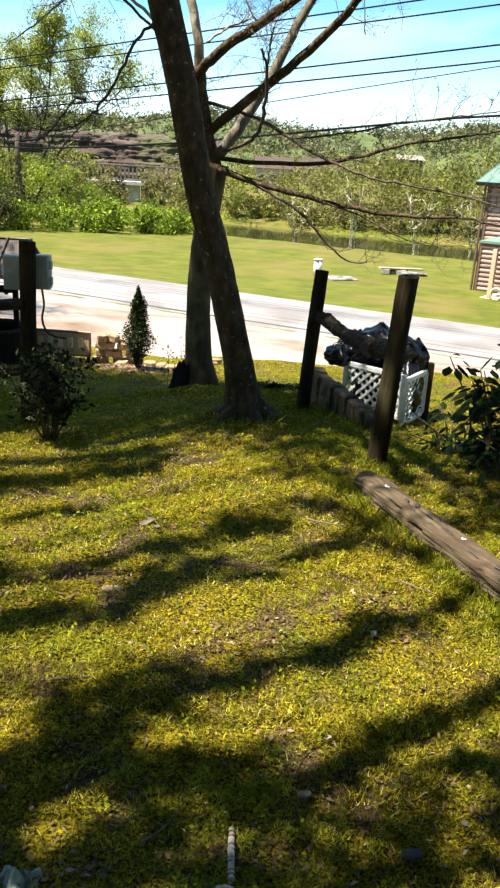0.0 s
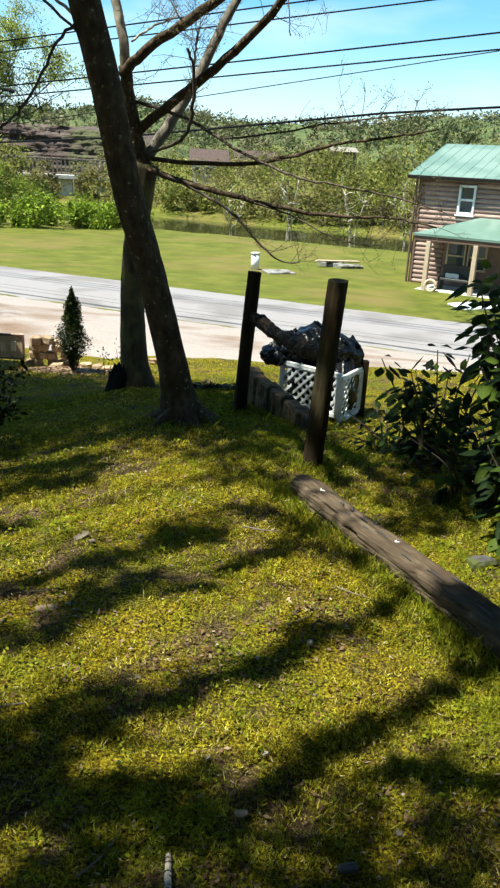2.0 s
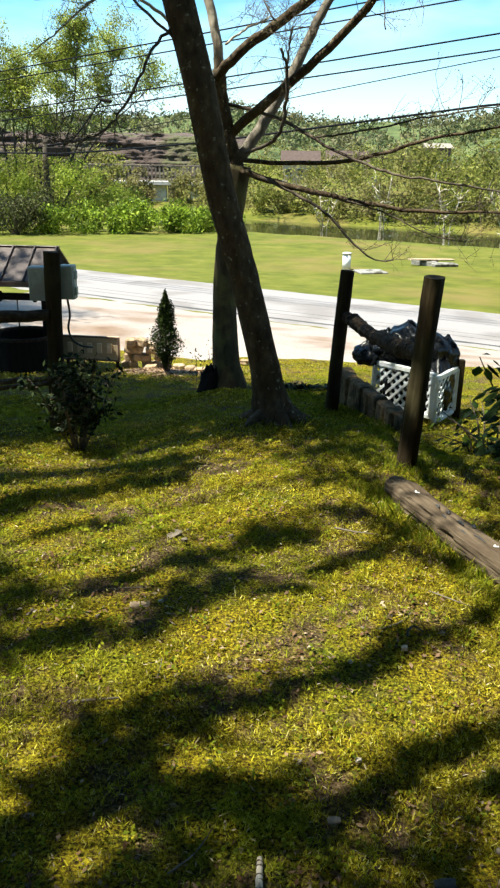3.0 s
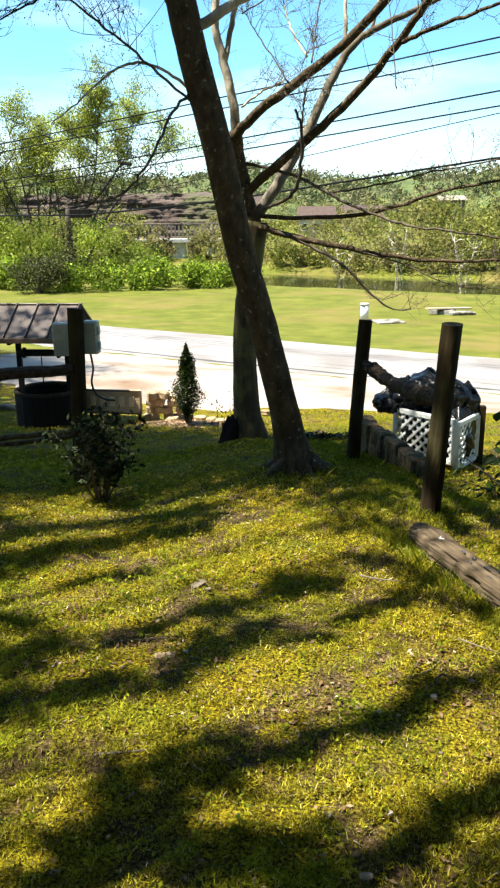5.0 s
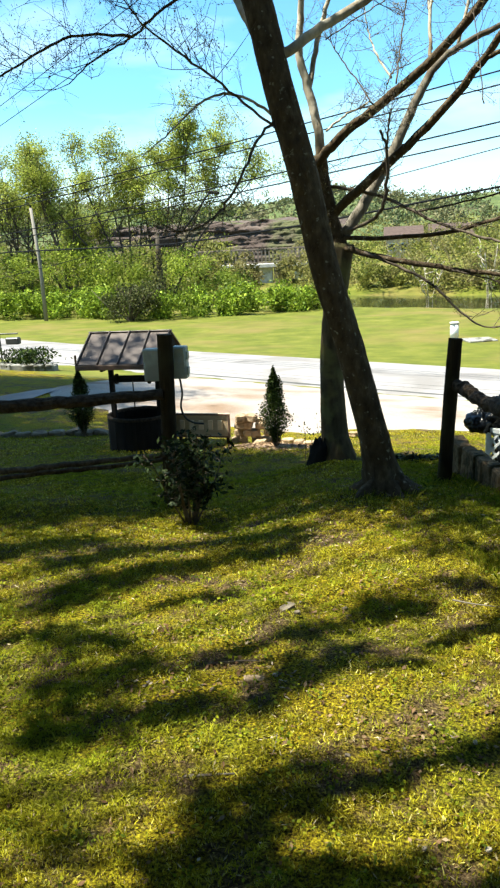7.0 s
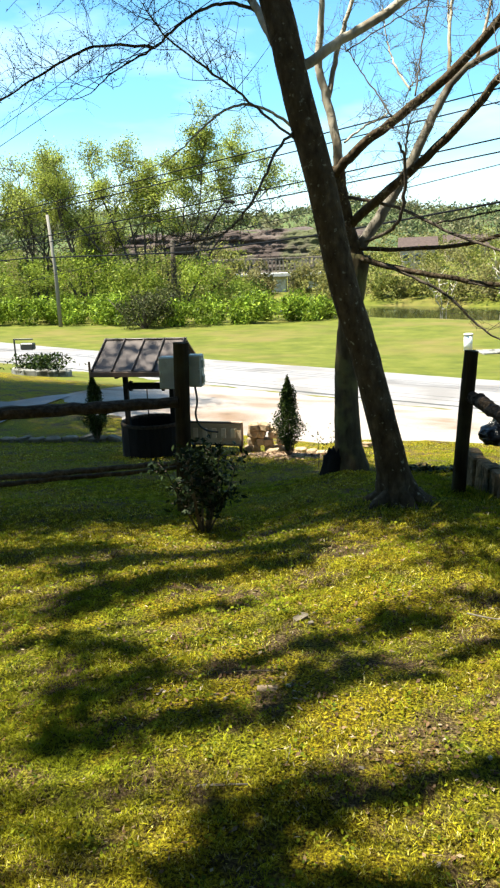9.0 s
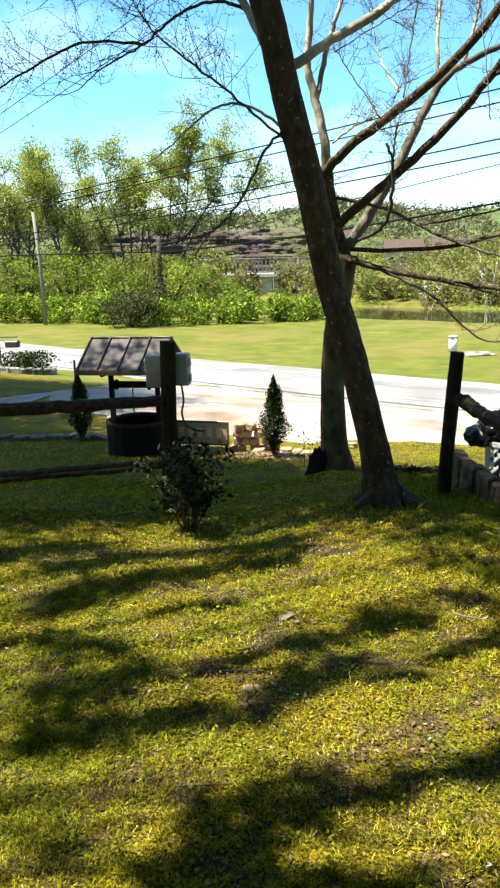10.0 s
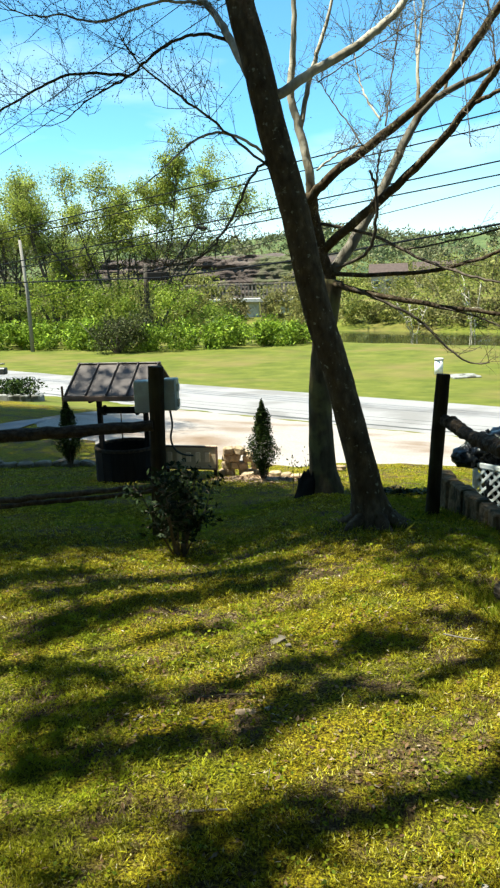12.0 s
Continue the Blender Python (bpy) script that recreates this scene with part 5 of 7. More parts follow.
link_mesh("rope", *tube([(-3.3, WY - 0.045, -0.02), (-3.3, WY - 0.045, -0.25), (-3.3, WY - 0.04, -0.42)], [0.008, 0.008], 6), M_POST, well)

# ---------------------------------------------------------------- sign, stones and mulch bed
sign = thing("yard_sign", (-2.45, 9.8, gz(-2.45, 9.8)), "low tan board sign with pale raised letters", "sign")
SIGN_ROT = pose(0, 0, 0, 0, 0, -4).to_3x3()


def on_sign(u, out, z):
    """A place on the sign: metres along it from its middle, out from it, height."""
    q_ = Vector((-2.49, 9.80, 0)) + SIGN_ROT @ Vector((u, -out, 0))
    return (q_.x, q_.y, z)


link_mesh("board", *box(on_sign(0, 0, -0.70), (0.76, 0.04, 0.32), SIGN_ROT, 0.008), M_SIGN, sign)
for u0, u1, z0, z1 in frame_box(-0.38, 0.38, -0.86, -0.54, 0.022):
    link_mesh("edge_strip", *box(on_sign((u0 + u1) / 2, 0.027, (z0 + z1) / 2), (u1 - u0, 0.014, z1 - z0), SIGN_ROT, 0.004), M_TRIM, sign)
for k in range(5):
    link_mesh("letter_bar", *box(on_sign(-0.27 + 0.13 * k, 0.032, -0.69), (0.062, 0.024, 0.125), SIGN_ROT, 0.004), M_SIGNBAR, sign)
for u in (-0.33, 0.33):
    x, y, _ = on_sign(u, -0.04, 0)
    link_mesh("stake", *beam((x, y, gz(x, y) - 0.1), (x, y, -0.58), 0.04, 0.04), M_POST, sign)


def boulder(name, at, size, seed, label, mat=M_STONE, group="", yaw=0.0, rough=0.25, category="stone"):
    r_ = np.random.default_rng(seed)
    bm = bmesh.new()
    bmesh.ops.create_cube(bm, size=1.6)
    bmesh.ops.bevel(bm, geom=list(bm.edges), offset=0.28, segments=1, affect="EDGES")
    bmesh.ops.subdivide_edges(bm, edges=list(bm.edges), cuts=1, use_grid_fill=True)
    off = Vector(r_.normal(size=3) * 4)
    rot = pose(0, 0, 0, 6 * r_.normal(), 6 * r_.normal(), yaw).to_3x3()
    for q in bm.verts:
        q.co *= 1 + rough * noise.noise(q.co * 1.3 + off)
        q.co = rot @ Vector((q.co.x * size[0] / 1.6, q.co.y * size[1] / 1.6, q.co.z * size[2] / 1.6)) + Vector(at)
    bm.verts.index_update()
    vs_ = [tuple(q.co) for q in bm.verts]
    fs_ = [[q.index for q in fc.verts] for fc in bm.faces]
    bm.free()
    ob = link_mesh(name, vs_, fs_, mat)
    return tagged(ob, label, category, group) if label else ob


r = np.random.default_rng(14)
for row, (count, z) in enumerate(((4, 0.05), (4, 0.155), (3, 0.26), (2, 0.355))):
    for k in range(count):
        x = -2.06 + 0.135 * k + 0.03 * row + 0.02 * r.normal()
        y = 9.93 - 0.04 * row + 0.02 * r.normal()
        boulder("stone", (x, y, gz(x, y) + z), (0.135, 0.13, 0.105), 100 + row * 10 + k, "tan garden stone stacked beside the sign", M_STONE, "stacked garden stones", 8 * r.normal(), 0.15)
boulder("stone", (-1.80, 9.86, gz(-1.80, 9.86) + 0.335), (0.2, 0.1, 0.07), 131, "flat tan stone on top of the stack", M_STONE, "stacked garden stones", 5, 0.2)
for k in range(9):
    x, y = -1.72 + 0.17 * k, 9.75 + 0.25 * math.sin(k) + 0.3 * (k > 4)
    boulder("stone", (x, y, gz(x, y) + 0.03), (0.12 + 0.05 * r.random(), 0.10, 0.07), 140 + k, "tan edging stone round the mulch bed", M_STONE, "edging stones", 40 * r.normal(), 0.25)
vs, fs = [], []
for i, rr in enumerate(np.linspace(0, 1, 9)):
    for j in range(30):
        a = 2 * math.pi * j / 30
        x, y = -1.55 + rr * (0.62 + 0.06 * math.sin(3 * a)) * math.cos(a), 9.35 + rr * (0.42 + 0.05 * math.cos(2 * a)) * math.sin(a)
        vs.append((x, y, gz(x, y) + 0.075 * (1 - rr ** 2) - 0.012 + 0.012 * r.random()))
for i in range(8):
    fs += [(i * 30 + j, i * 30 + (j + 1) % 30, (i + 1) * 30 + (j + 1) % 30, (i + 1) * 30 + j) for j in range(30)]
tagged(link_mesh("mulch_bed", vs, fs, M_MULCH, smooth=True), "low mound of reddish wood mulch under the cypress", "mulch bed")
r = np.random.default_rng(15)
q = np.stack([-1.5 + 0.62 * r.normal(size=900) * 0.55, 9.33 + 0.4 * r.normal(size=900) * 0.5, np.zeros(900)], axis=1)
q[:, 2] = ground_z(q[:, 0], q[:, 1]) + 0.06 * np.exp(-((q[:, 0] + 1.55) / 0.45) ** 2 - ((q[:, 1] - 9.35) / 0.3) ** 2) + 0.012
tagged(link_mesh("wood_chips", *leaves(q, 0.045, r, 1.2, 0.5), L_DEAD), "scattered wood chips on the mulch", "mulch", kind="stuff")


def cypress(x, y, h, width, seed, label):
    """A small two-tier conical evergreen made of many sprays."""
    r_ = np.random.default_rng(seed)
    z = gz(x, y)
    e = thing("cypress", (x, y, z), label, "shrub", "small evergreens")
    link_mesh("trunk", *tube([(x, y, z - 0.05), (x, y, z + h * 0.5), (x, y, z + h * 0.95)], [0.025, 0.012, 0.003], 7), M_TWIG, e)
    for k in range(5):
        a = 1.3 * k
        link_mesh("stem", *tube(spline([(x, y, z + 0.02), (x + 0.05 * math.cos(a), y + 0.05 * math.sin(a), z + 0.12), (x + 0.08 * math.cos(a), y + 0.08 * math.sin(a), z + 0.3)], 3), [0.011, 0.006], 5), M_TWIG, e)
    n = 11000
    t = r_.random(n) ** 0.9
    w = width * np.interp(t, [0, 0.08, 0.2, 0.33, 0.45, 0.55, 0.65, 0.78, 0.9, 1], [0.14, 0.38, 0.78, 1.0, 0.88, 0.58, 0.52, 0.46, 0.22, 0.03])
    a = r_.random(n) * 2 * np.pi
    lump = 1 + 0.22 * np.sin(3 * a + 9 * t) + 0.14 * np.sin(7 * a - 15 * t)
    rad = w * lump * np.sqrt(r_.uniform(0.05, 1, n)) * (1 + 0.06 * r_.normal(size=n))
    q_ = np.stack([x + rad * np.cos(a), y + rad * np.sin(a), z + h * (0.13 + 0.87 * t) + 0.02 * r_.normal(size=n)], axis=1)
    tagged(link_mesh("foliage", *leaves(q_, 0.028, r_, 0.0, 0.4), L_CYP, e), kind="stuff")


cypress(-1.42, 9.2, 1.0, 0.185, 41, "small dark green conical cypress in the mulch bed")
cypress(-4.47, 10.5, 0.98, 0.2, 42, "small dark evergreen shrub beside the driveway")


def leafy_bush(name, x, y, h, width, seed, mat, leaf, label, stems=9, n=1500, flare=0.5):
    """A many-stemmed bush with its leaves on the outer shoots."""
    r_ = np.random.default_rng(seed)
    z = gz(x, y)
    e = thing(name, (x, y, z), label, "bush")
    cs = []
    for k in range(stems):
        a, lean = 2 * math.pi * k / stems + r_.normal() * 0.3, r_.uniform(0.2, 1.0)
        top = np.array([x + math.cos(a) * width * lean, y + math.sin(a) * width * lean, z + h * (1 - 0.35 * lean * r_.random())])
        mid_ = np.array([x + math.cos(a) * width * lean * flare, y + math.sin(a) * width * lean * flare, z + h * 0.4])
        p_ = spline([(x + 0.03 * math.cos(a), y + 0.03 * math.sin(a), z - 0.03), mid_, top], 7)
        link_mesh("stem", *tube(p_, [0.008, 0.003], 6), M_TWIG, e)
        for s in range(7):
            b = p_[r_.integers(4, len(p_))]
            d = r_.normal(size=3)
            d[2] = abs(d[2]) * 0.7
            d = d / np.linalg.norm(d) * r_.uniform(0.06, 0.16) * (h / 0.7)
            cs.append((b, b + d))
    tagged(link_mesh("shoot_growth", *joined([tube([a_, (a_ + b_) / 2, b_], [0.004, 0.002], 4) for a_, b_ in cs]), M_TWIG, e), kind="stuff")
    per = max(1, n // len(cs))
    q_ = np.concatenate([a_ + (b_ - a_) * r_.uniform(0.2, 1.15, (per, 1)) + r_.normal(size=(per, 3)) * 0.03 for a_, b_ in cs])
    q_ = q_[q_[:, 2] > z + h * (0.22 + 0.12 * r_.random(len(q_)))]
    tagged(link_mesh("foliage", *leaves(q_, leaf, r_, 0.1, 0.48), mat, e), kind="stuff")


leafy_bush("bush", -1.42, 5.2, 0.59, 0.34, 51, L_BUSH, 0.05, "small glossy dark-leaved bush on the lawn", 19, 1700, 0.6)

# ---------------------------------------------------------------- broad-leaved shrubs by the log


def broad_shrub(x, y, h, width, stems, seed, label, leaf=0.10):
    """Upright canes with large leaves, built leaf by leaf with a fold and a stalk."""
    r_ = np.random.default_rng(seed)
    z = gz(x, y)
    e = thing("shrub", (x, y, z), label, "shrub", "roadside shrubs")
    pieces_v, pieces_f, k0 = [], [], 0
    for k in range(stems):
        a, lean = r_.random() * 2 * math.pi, r_.uniform(0.15, 1.0)
        fx, fy = x + width * 0.5 * lean * math.cos(a), y + width * 0.5 * lean * math.sin(a)
        hh = h * r_.uniform(0.55, 1.0)
        p_ = spline([(fx, fy, gz(fx, fy) - 0.03), (fx + 0.1 * width * math.cos(a), fy + 0.1 * width * math.sin(a), z + hh * 0.5), (fx + 0.5 * width * math.cos(a), fy + 0.5 * width * math.sin(a), z + hh)], 8)
        link_mesh("cane", *tube(p_, [0.009, 0.003], 6), M_TWIG, e)
        for s in range(int(hh * 40)):
            i = r_.integers(3, len(p_))
            out = r_.normal(size=3) * np.array([1, 1, 0.35])
            out /= np.linalg.norm(out)
            stalk = p_[i] + out * r_.uniform(0.03, 0.12)
            side = np.cross(out, (0, 0, 1.0))
            side /= np.linalg.norm(side) + 1e-9
            tip = out + np.array([0, 0, -0.7 * r_.random()])
            s_ = leaf * r_.uniform(0.55, 1.3)
            dn = np.array([0, 0, -0.12 * s_])
            vs_ = [stalk, stalk + tip * s_ * 0.35 + side * s_ * 0.36 + dn, stalk + tip * s_ * 0.7 + side * s_ * 0.28 + dn * 1.5, stalk + tip * s_ * 1.05 + dn * 2,
                   stalk + tip * s_ * 0.7 - side * s_ * 0.28 + dn * 1.5, stalk + tip * s_ * 0.35 - side * s_ * 0.36 + dn, stalk + tip * s_ * 0.5 + np.array([0, 0, 0.03 * s_])]
            pieces_v += vs_
            pieces_f += [(k0, k0 + 1, k0 + 6), (k0 + 1, k0 + 2, k0 + 6), (k0 + 2, k0 + 3, k0 + 6), (k0 + 3, k0 + 4, k0 + 6), (k0 + 4, k0 + 5, k0 + 6), (k0 + 5, k0, k0 + 6)]
            k0 += 7
    tagged(link_mesh("foliage", np.array(pieces_v), np.array(pieces_f), L_SHRUB, e), kind="stuff")


broad_shrub(1.84, 3.65, 1.2, 0.5, 32, 61, "tall broad-leaved green shrub beside the log", 0.09)
broad_shrub(1.55, 4.55, 0.72, 0.4, 13, 62, "broad-leaved green shrub behind the fallen log", 0.085)
broad_shrub(2.2, 4.4, 1.25, 0.6, 30, 63, "tall broad-leaved green shrub on the bank", 0.09)
broad_shrub(1.45, 5.2, 0.32, 0.5, 22, 64, "low leafy green undergrowth below the pen", 0.07)
broad_shrub(1.72, 3.25, 0.6, 0.35, 14, 65, "young broad-leaved green shoots by the log", 0.085)
broad_shrub(1.75, 4.0, 0.4, 0.55, 22, 66, "low tangled green shoots under the shrubs", 0.075)

# plain unseen wall added behind the camera; it blocks sky light from the back
tagged(link_mesh("wall_back", *box((0.5, -3.2, 2.2), (16, 0.3, 5.2), None, 0.02), M_DARK), "plain brown unseen wall added behind the yard", "wall", kind="structure")

# ---------------------------------------------------------------- loose things on the grass
boulder("stone", (-0.50, 2.74, gz(-0.5, 2.74) + 0.0), (0.08, 0.045, 0.014), 201, "flat pale stone sunk in the grass", M_STONE, "loose stones", 20)
boulder("stone", (-0.46, 3.38, gz(-0.46, 3.38) - 0.002), (0.075, 0.045, 0.026), 202, "small tan stone in the grass", M_PEBBLE, "loose stones", 50)
boulder("stone", (0.21, 1.70, gz(0.21, 1.70) + 0.006), (0.034, 0.02, 0.008), 203, "small grey stone in the grass", M_PEBBLE, "loose stones", 10)
boulder("stone", (0.47, 1.53, gz(0.47, 1.53) - 0.001), (0.05, 0.026, 0.008), 204, "flat grey stone in the grass", M_DARKSTONE, "loose stones", 5)
boulder("stone", (1.36, 3.12, gz(1.36, 3.12) + 0.02), (0.13, 0.08, 0.07), 205, "dark grey mossy stone beside the log", M_DARKSTONE, "loose stones", 15)
stick = spline([(0.02, 1.56, gz(0.02, 1.56) + 0.014), (0.022, 1.48, gz(0.022, 1.48) + 0.016), (0.026, 1.41, gz(0.026, 1.41) + 0.014)], 6)
for k, (x, y, a) in enumerate(((-0.11, 2.28, 0.014), (0.29, 1.92, 0.013), (0.12, 1.9, 0.011), (0.36, 2.62, 0.012), (0.22, 2.82, 0.013), (-0.42, 2.75, 0.015), (-0.40, 3.3, 0.02), (0.5, 2.5, 0.022), (0.30, 2.4, 0.012), (0.62, 1.62, 0.014))):
    boulder("pebble", (x, y, gz(x, y) + 0.016), (a * 1.3, a, a * 0.7), 220 + k, "small pale pebble lying in the moss", M_PALE if k % 3 else M_PEBBLE, "loose pebbles", 37 * k, 0.25, "pebble")
birch = tagged(link_mesh("stick", *tube(stick, [0.007, 0.009, 0.008], 10, 0.25, rng), M_PALE), "short pale birch stick with dark bark rings", "stick", "fallen sticks")
for k in range(1, 12, 1):
    if k % 3:
        link_mesh("bark_ring", *tube([stick[k] - np.array([0, 0.0013, 0]), stick[k] + np.array([0, 0.0013, 0])], [0.0092, 0.0092], 10, 0.3, rng), M_TWIG, birch)
boulder("stone", (0.015, 1.375, gz(0.015, 1.375) + 0.012), (0.045, 0.03, 0.016), 206, "pale broken bark-like stone by the birch stick", M_PALE, "loose stones", 15, 0.45)
for k, (a, b, c_, rad) in enumerate((((-0.72, 2.80), (-0.6, 2.83), (-0.5, 2.86), 0.006), ((-0.62, 2.12), (-0.52, 2.13), (-0.42, 2.16), 0.006), ((0.42, 2.62), (0.5, 2.66), (0.56, 2.75), 0.005),
                                     ((0.62, 2.95), (0.72, 2.86), (0.83, 2.79), 0.004), ((-0.36, 2.2), (-0.35, 2.3), (-0.36, 2.42), 0.004), ((-0.9, 2.55), (-0.8, 2.5), (-0.7, 2.52), 0.004),
                                     ((0.3, 3.5), (0.38, 3.45), (0.5, 3.44), 0.005), ((-0.2, 1.5), (-0.14, 1.56), (-0.1, 1.66), 0.004))):
    pts = [(q[0], q[1], gz(*q) + 0.012 + 0.008 * (i == 1)) for i, q in enumerate((a, b, c_))]
    tagged(link_mesh("stick", *tube(spline(pts, 4), [rad * 0.8, rad * 0.4], 6, 0.15, rng), M_MID), "thin pale dead twig on the grass", "stick", "fallen sticks")
loop = [(0.52, 2.58), (0.525, 2.595), (0.545, 2.605), (0.565, 2.605), (0.585, 2.615)]
tagged(link_mesh("stick", *tube(spline([(a, b, gz(a, b) + 0.012 + 0.03 * math.sin(math.pi * i / 4)) for i, (a, b) in enumerate(loop)], 5), [0.005, 0.003], 6, 0.15, rng), M_RUBBER), "dark arched root on the bare soil", "stick", "fallen sticks")
# torn pale plastic at the edge of the yard
bm = bmesh.new()
bmesh.ops.create_grid(bm, x_segments=34, y_segments=34, size=0.5)
for q in bm.verts:
    p_ = q.co.copy()
    edge = 1 - 0.35 * noise.noise(Vector((p_.x * 5, p_.y * 5, 2)))
    wx_, wy_ = -0.47 + p_.x * 0.12 * edge, 1.33 + p_.y * 0.12 * edge
    q.co = Vector((wx_, wy_, gz(wx_, wy_) + 0.012 + 0.04 * (1 - 3.4 * p_.x ** 2) * (1 - 3.4 * p_.y ** 2) * (0.8 + 0.5 * math.sin(13 * p_.x + 5 * p_.y)) + 0.035 * abs(noise.noise(Vector((p_.x * 7, p_.y * 5, 7))))))
me = bpy.data.meshes.new("plastic_scrap")
bm.to_mesh(me)
bm.free()
me.polygons.foreach_set("use_smooth", [True] * len(me.polygons))
me.materials.append(surface("pale_plastic", [(0.3, (0.07, 0.10, 0.08)), (0.7, (0.22, 0.28, 0.235))], 9, 0.4, 0.6))
tagged(new("plastic_scrap", me), "crumpled pale grey plastic scrap on the grass", "scrap")

# ---------------------------------------------------------------- across the road: pipe, slabs, pole, planter


def on_ground(x, y, h=0.0):
    return (x, y, gz(x, y) + h)


pipe = thing("standpipe", on_ground(2.25, 32.0), "white capped standpipe on the far lawn", "pipe")
link_mesh("pipe", *tube([on_ground(2.25, 32.0, -0.05), on_ground(2.25, 32.0, 0.62)], [0.17, 0.165], 18), M_WHITE, pipe, smooth=True)
link_mesh("cap", *tube([on_ground(2.25, 32.0, 0.6), on_ground(2.25, 32.0, 0.66), on_ground(2.25, 32.0, 0.68)], [0.19, 0.19, 0.15], 18), M_CONC, pipe, smooth=True)
for x, y, sx, sy, sz, yaw in ((3.15, 31.2, 1.15, 0.8, 0.10, 20), (5.75, 34.4, 1.0, 0.6, 0.22, -30), (6.5, 34.0, 1.1, 0.5, 0.16, 15)):
    tagged(link_mesh("concrete_slab", *box(on_ground(x, y, sz / 2 - 0.02), (sx, sy, sz), pose(0, 0, 0, 2, 1, yaw).to_3x3(), 0.03), M_OLDCONC), "stained concrete slab lying on the lawn", "slab", "slabs on the lawn")
tagged(link_mesh("plank", *box(on_ground(6.0, 34.3, 0.24), (2.2, 0.25, 0.06), pose(0, 0, 0, 0, 2, 25).to_3x3(), 0.01), M_TAN), "tan plank lying over the slabs", "plank")

POLE = (-21.75, 46.3)
pole = thing("utility_pole", on_ground(*POLE), "slim grey wooden utility pole at the hedge", "pole")
link_mesh("shaft", *tube([on_ground(*POLE, -0.2), on_ground(*POLE, 3.5), (POLE[0] - 0.2, POLE[1], 4.35)], [0.13, 0.11, 0.09], 12), M_POLE, pole, smooth=True)
link_mesh("insulator", *tube([(POLE[0] - 0.2, POLE[1], 4.3), (POLE[0] - 0.2, POLE[1], 4.5)], [0.06, 0.04], 8), M_WIRE, pole)

LAMP = (-14.75, 48.5)
lamp = thing("street_lamp", on_ground(*LAMP), "dark street lamp on a vine-grown pole behind the hedge", "street lamp")
link_mesh("shaft", *tube([on_ground(*LAMP, -0.2), (*LAMP, 1.0), (LAMP[0] + 0.05, LAMP[1], 2.6)], [0.2, 0.17, 0.14], 12), M_GREYBARK, lamp, smooth=True)
link_mesh("arm", *tube(spline([(LAMP[0] + 0.1, 48.5, 2.2), (-13.2, 48.45, 2.5), (-12.2, 48.4, 3.5), (-11.35, 48.4, 4.55), (-11.1, 48.4, 4.68)], 5), [0.06, 0.045], 8), M_WIRE, lamp, smooth=True)
link_mesh("lamp_head", *box((-10.95, 48.4, 4.70), (0.72, 0.3, 0.2), pose(0, 0, 0, 0, 8, 0).to_3x3(), 0.07), M_DARKWOOD, lamp)
link_mesh("transformer", *box((-13.88, 48.3, 1.9), (1.3, 0.5, 0.52), None, 0.05), M_DARKWOOD, lamp)
r = np.random.default_rng(72)
q = np.stack([LAMP[0] + 0.3 * r.normal(size=1800), LAMP[1] - 0.1 + 0.3 * r.normal(size=1800), gz(*LAMP) + 4.1 * r.random(1800)], axis=1)
tagged(link_mesh("vine", *leaves(q[:1100], 0.15, r), L_WOODS, lamp, "olive vine leaves"), kind="stuff")

planter = thing("planter", on_ground(-10.7, 21.3), "low stone planter ring with dark shrubs by the road", "planter")
PX, PY = -10.7, 21.3
for k in range(16):
    a = 2 * math.pi * k / 16
    link_mesh("ring_block", *box(on_ground(PX + 0.78 * math.cos(a), PY + 0.65 * math.sin(a), 0.06), (0.2, 0.36, 0.24), pose(0, 0, 0, 0, 0, math.degrees(a)).to_3x3(), 0.03), M_OLDCONC, planter)
r = np.random.default_rng(70)
q = np.stack([PX + 0.62 * r.normal(size=1500) * 0.6, PY + 0.5 * r.normal(size=1500) * 0.6, gz(PX, PY) + 0.15 + 0.45 * r.random(1500)], axis=1)
tagged(link_mesh("planting", *leaves(q, 0.10, r), L_CYP, planter, "dark low evergreen planting"), kind="stuff")
stand = thing("mailbox", on_ground(-11.3, 21.4), "dark mailbox on an iron frame in the planter", "mailbox")
zt = gz(-11.3, 21.4)
link_mesh("stand", *beam((-11.55, 21.4, zt), (-11.55, 21.4, zt + 1.05), 0.04, 0.04), M_RUBBER, stand)
link_mesh("arm", *beam((-11.53, 21.4, zt + 1.03), (-10.95, 21.4, zt + 1.03), 0.04, 0.04), M_RUBBER, stand)
link_mesh("box_body", *box((-11.12, 21.4, zt + 0.82), (0.42, 0.2, 0.2), None, 0.03), M_RUBBER, stand)
tagged(link_mesh("marker_stake", *beam(on_ground(-8.45, 19.6, -0.1), on_ground(-8.45, 19.6, 0.55), 0.05, 0.05), M_POST), "short dark marker stake on the verge", "stake")
r = np.random.default_rng(71)
for k in range(22):
    x = -7.6 + 0.22 * k
    y = 10.75 + 0.26 * (x + 4.4) + 0.05 * r.normal()
    boulder("stone", on_ground(x, y, 0.02), (0.24, 0.14, 0.12), 300 + k, "grey edging stone along the driveway", M_PEBBLE, "driveway edging stones", 20 * r.normal(), 0.25)

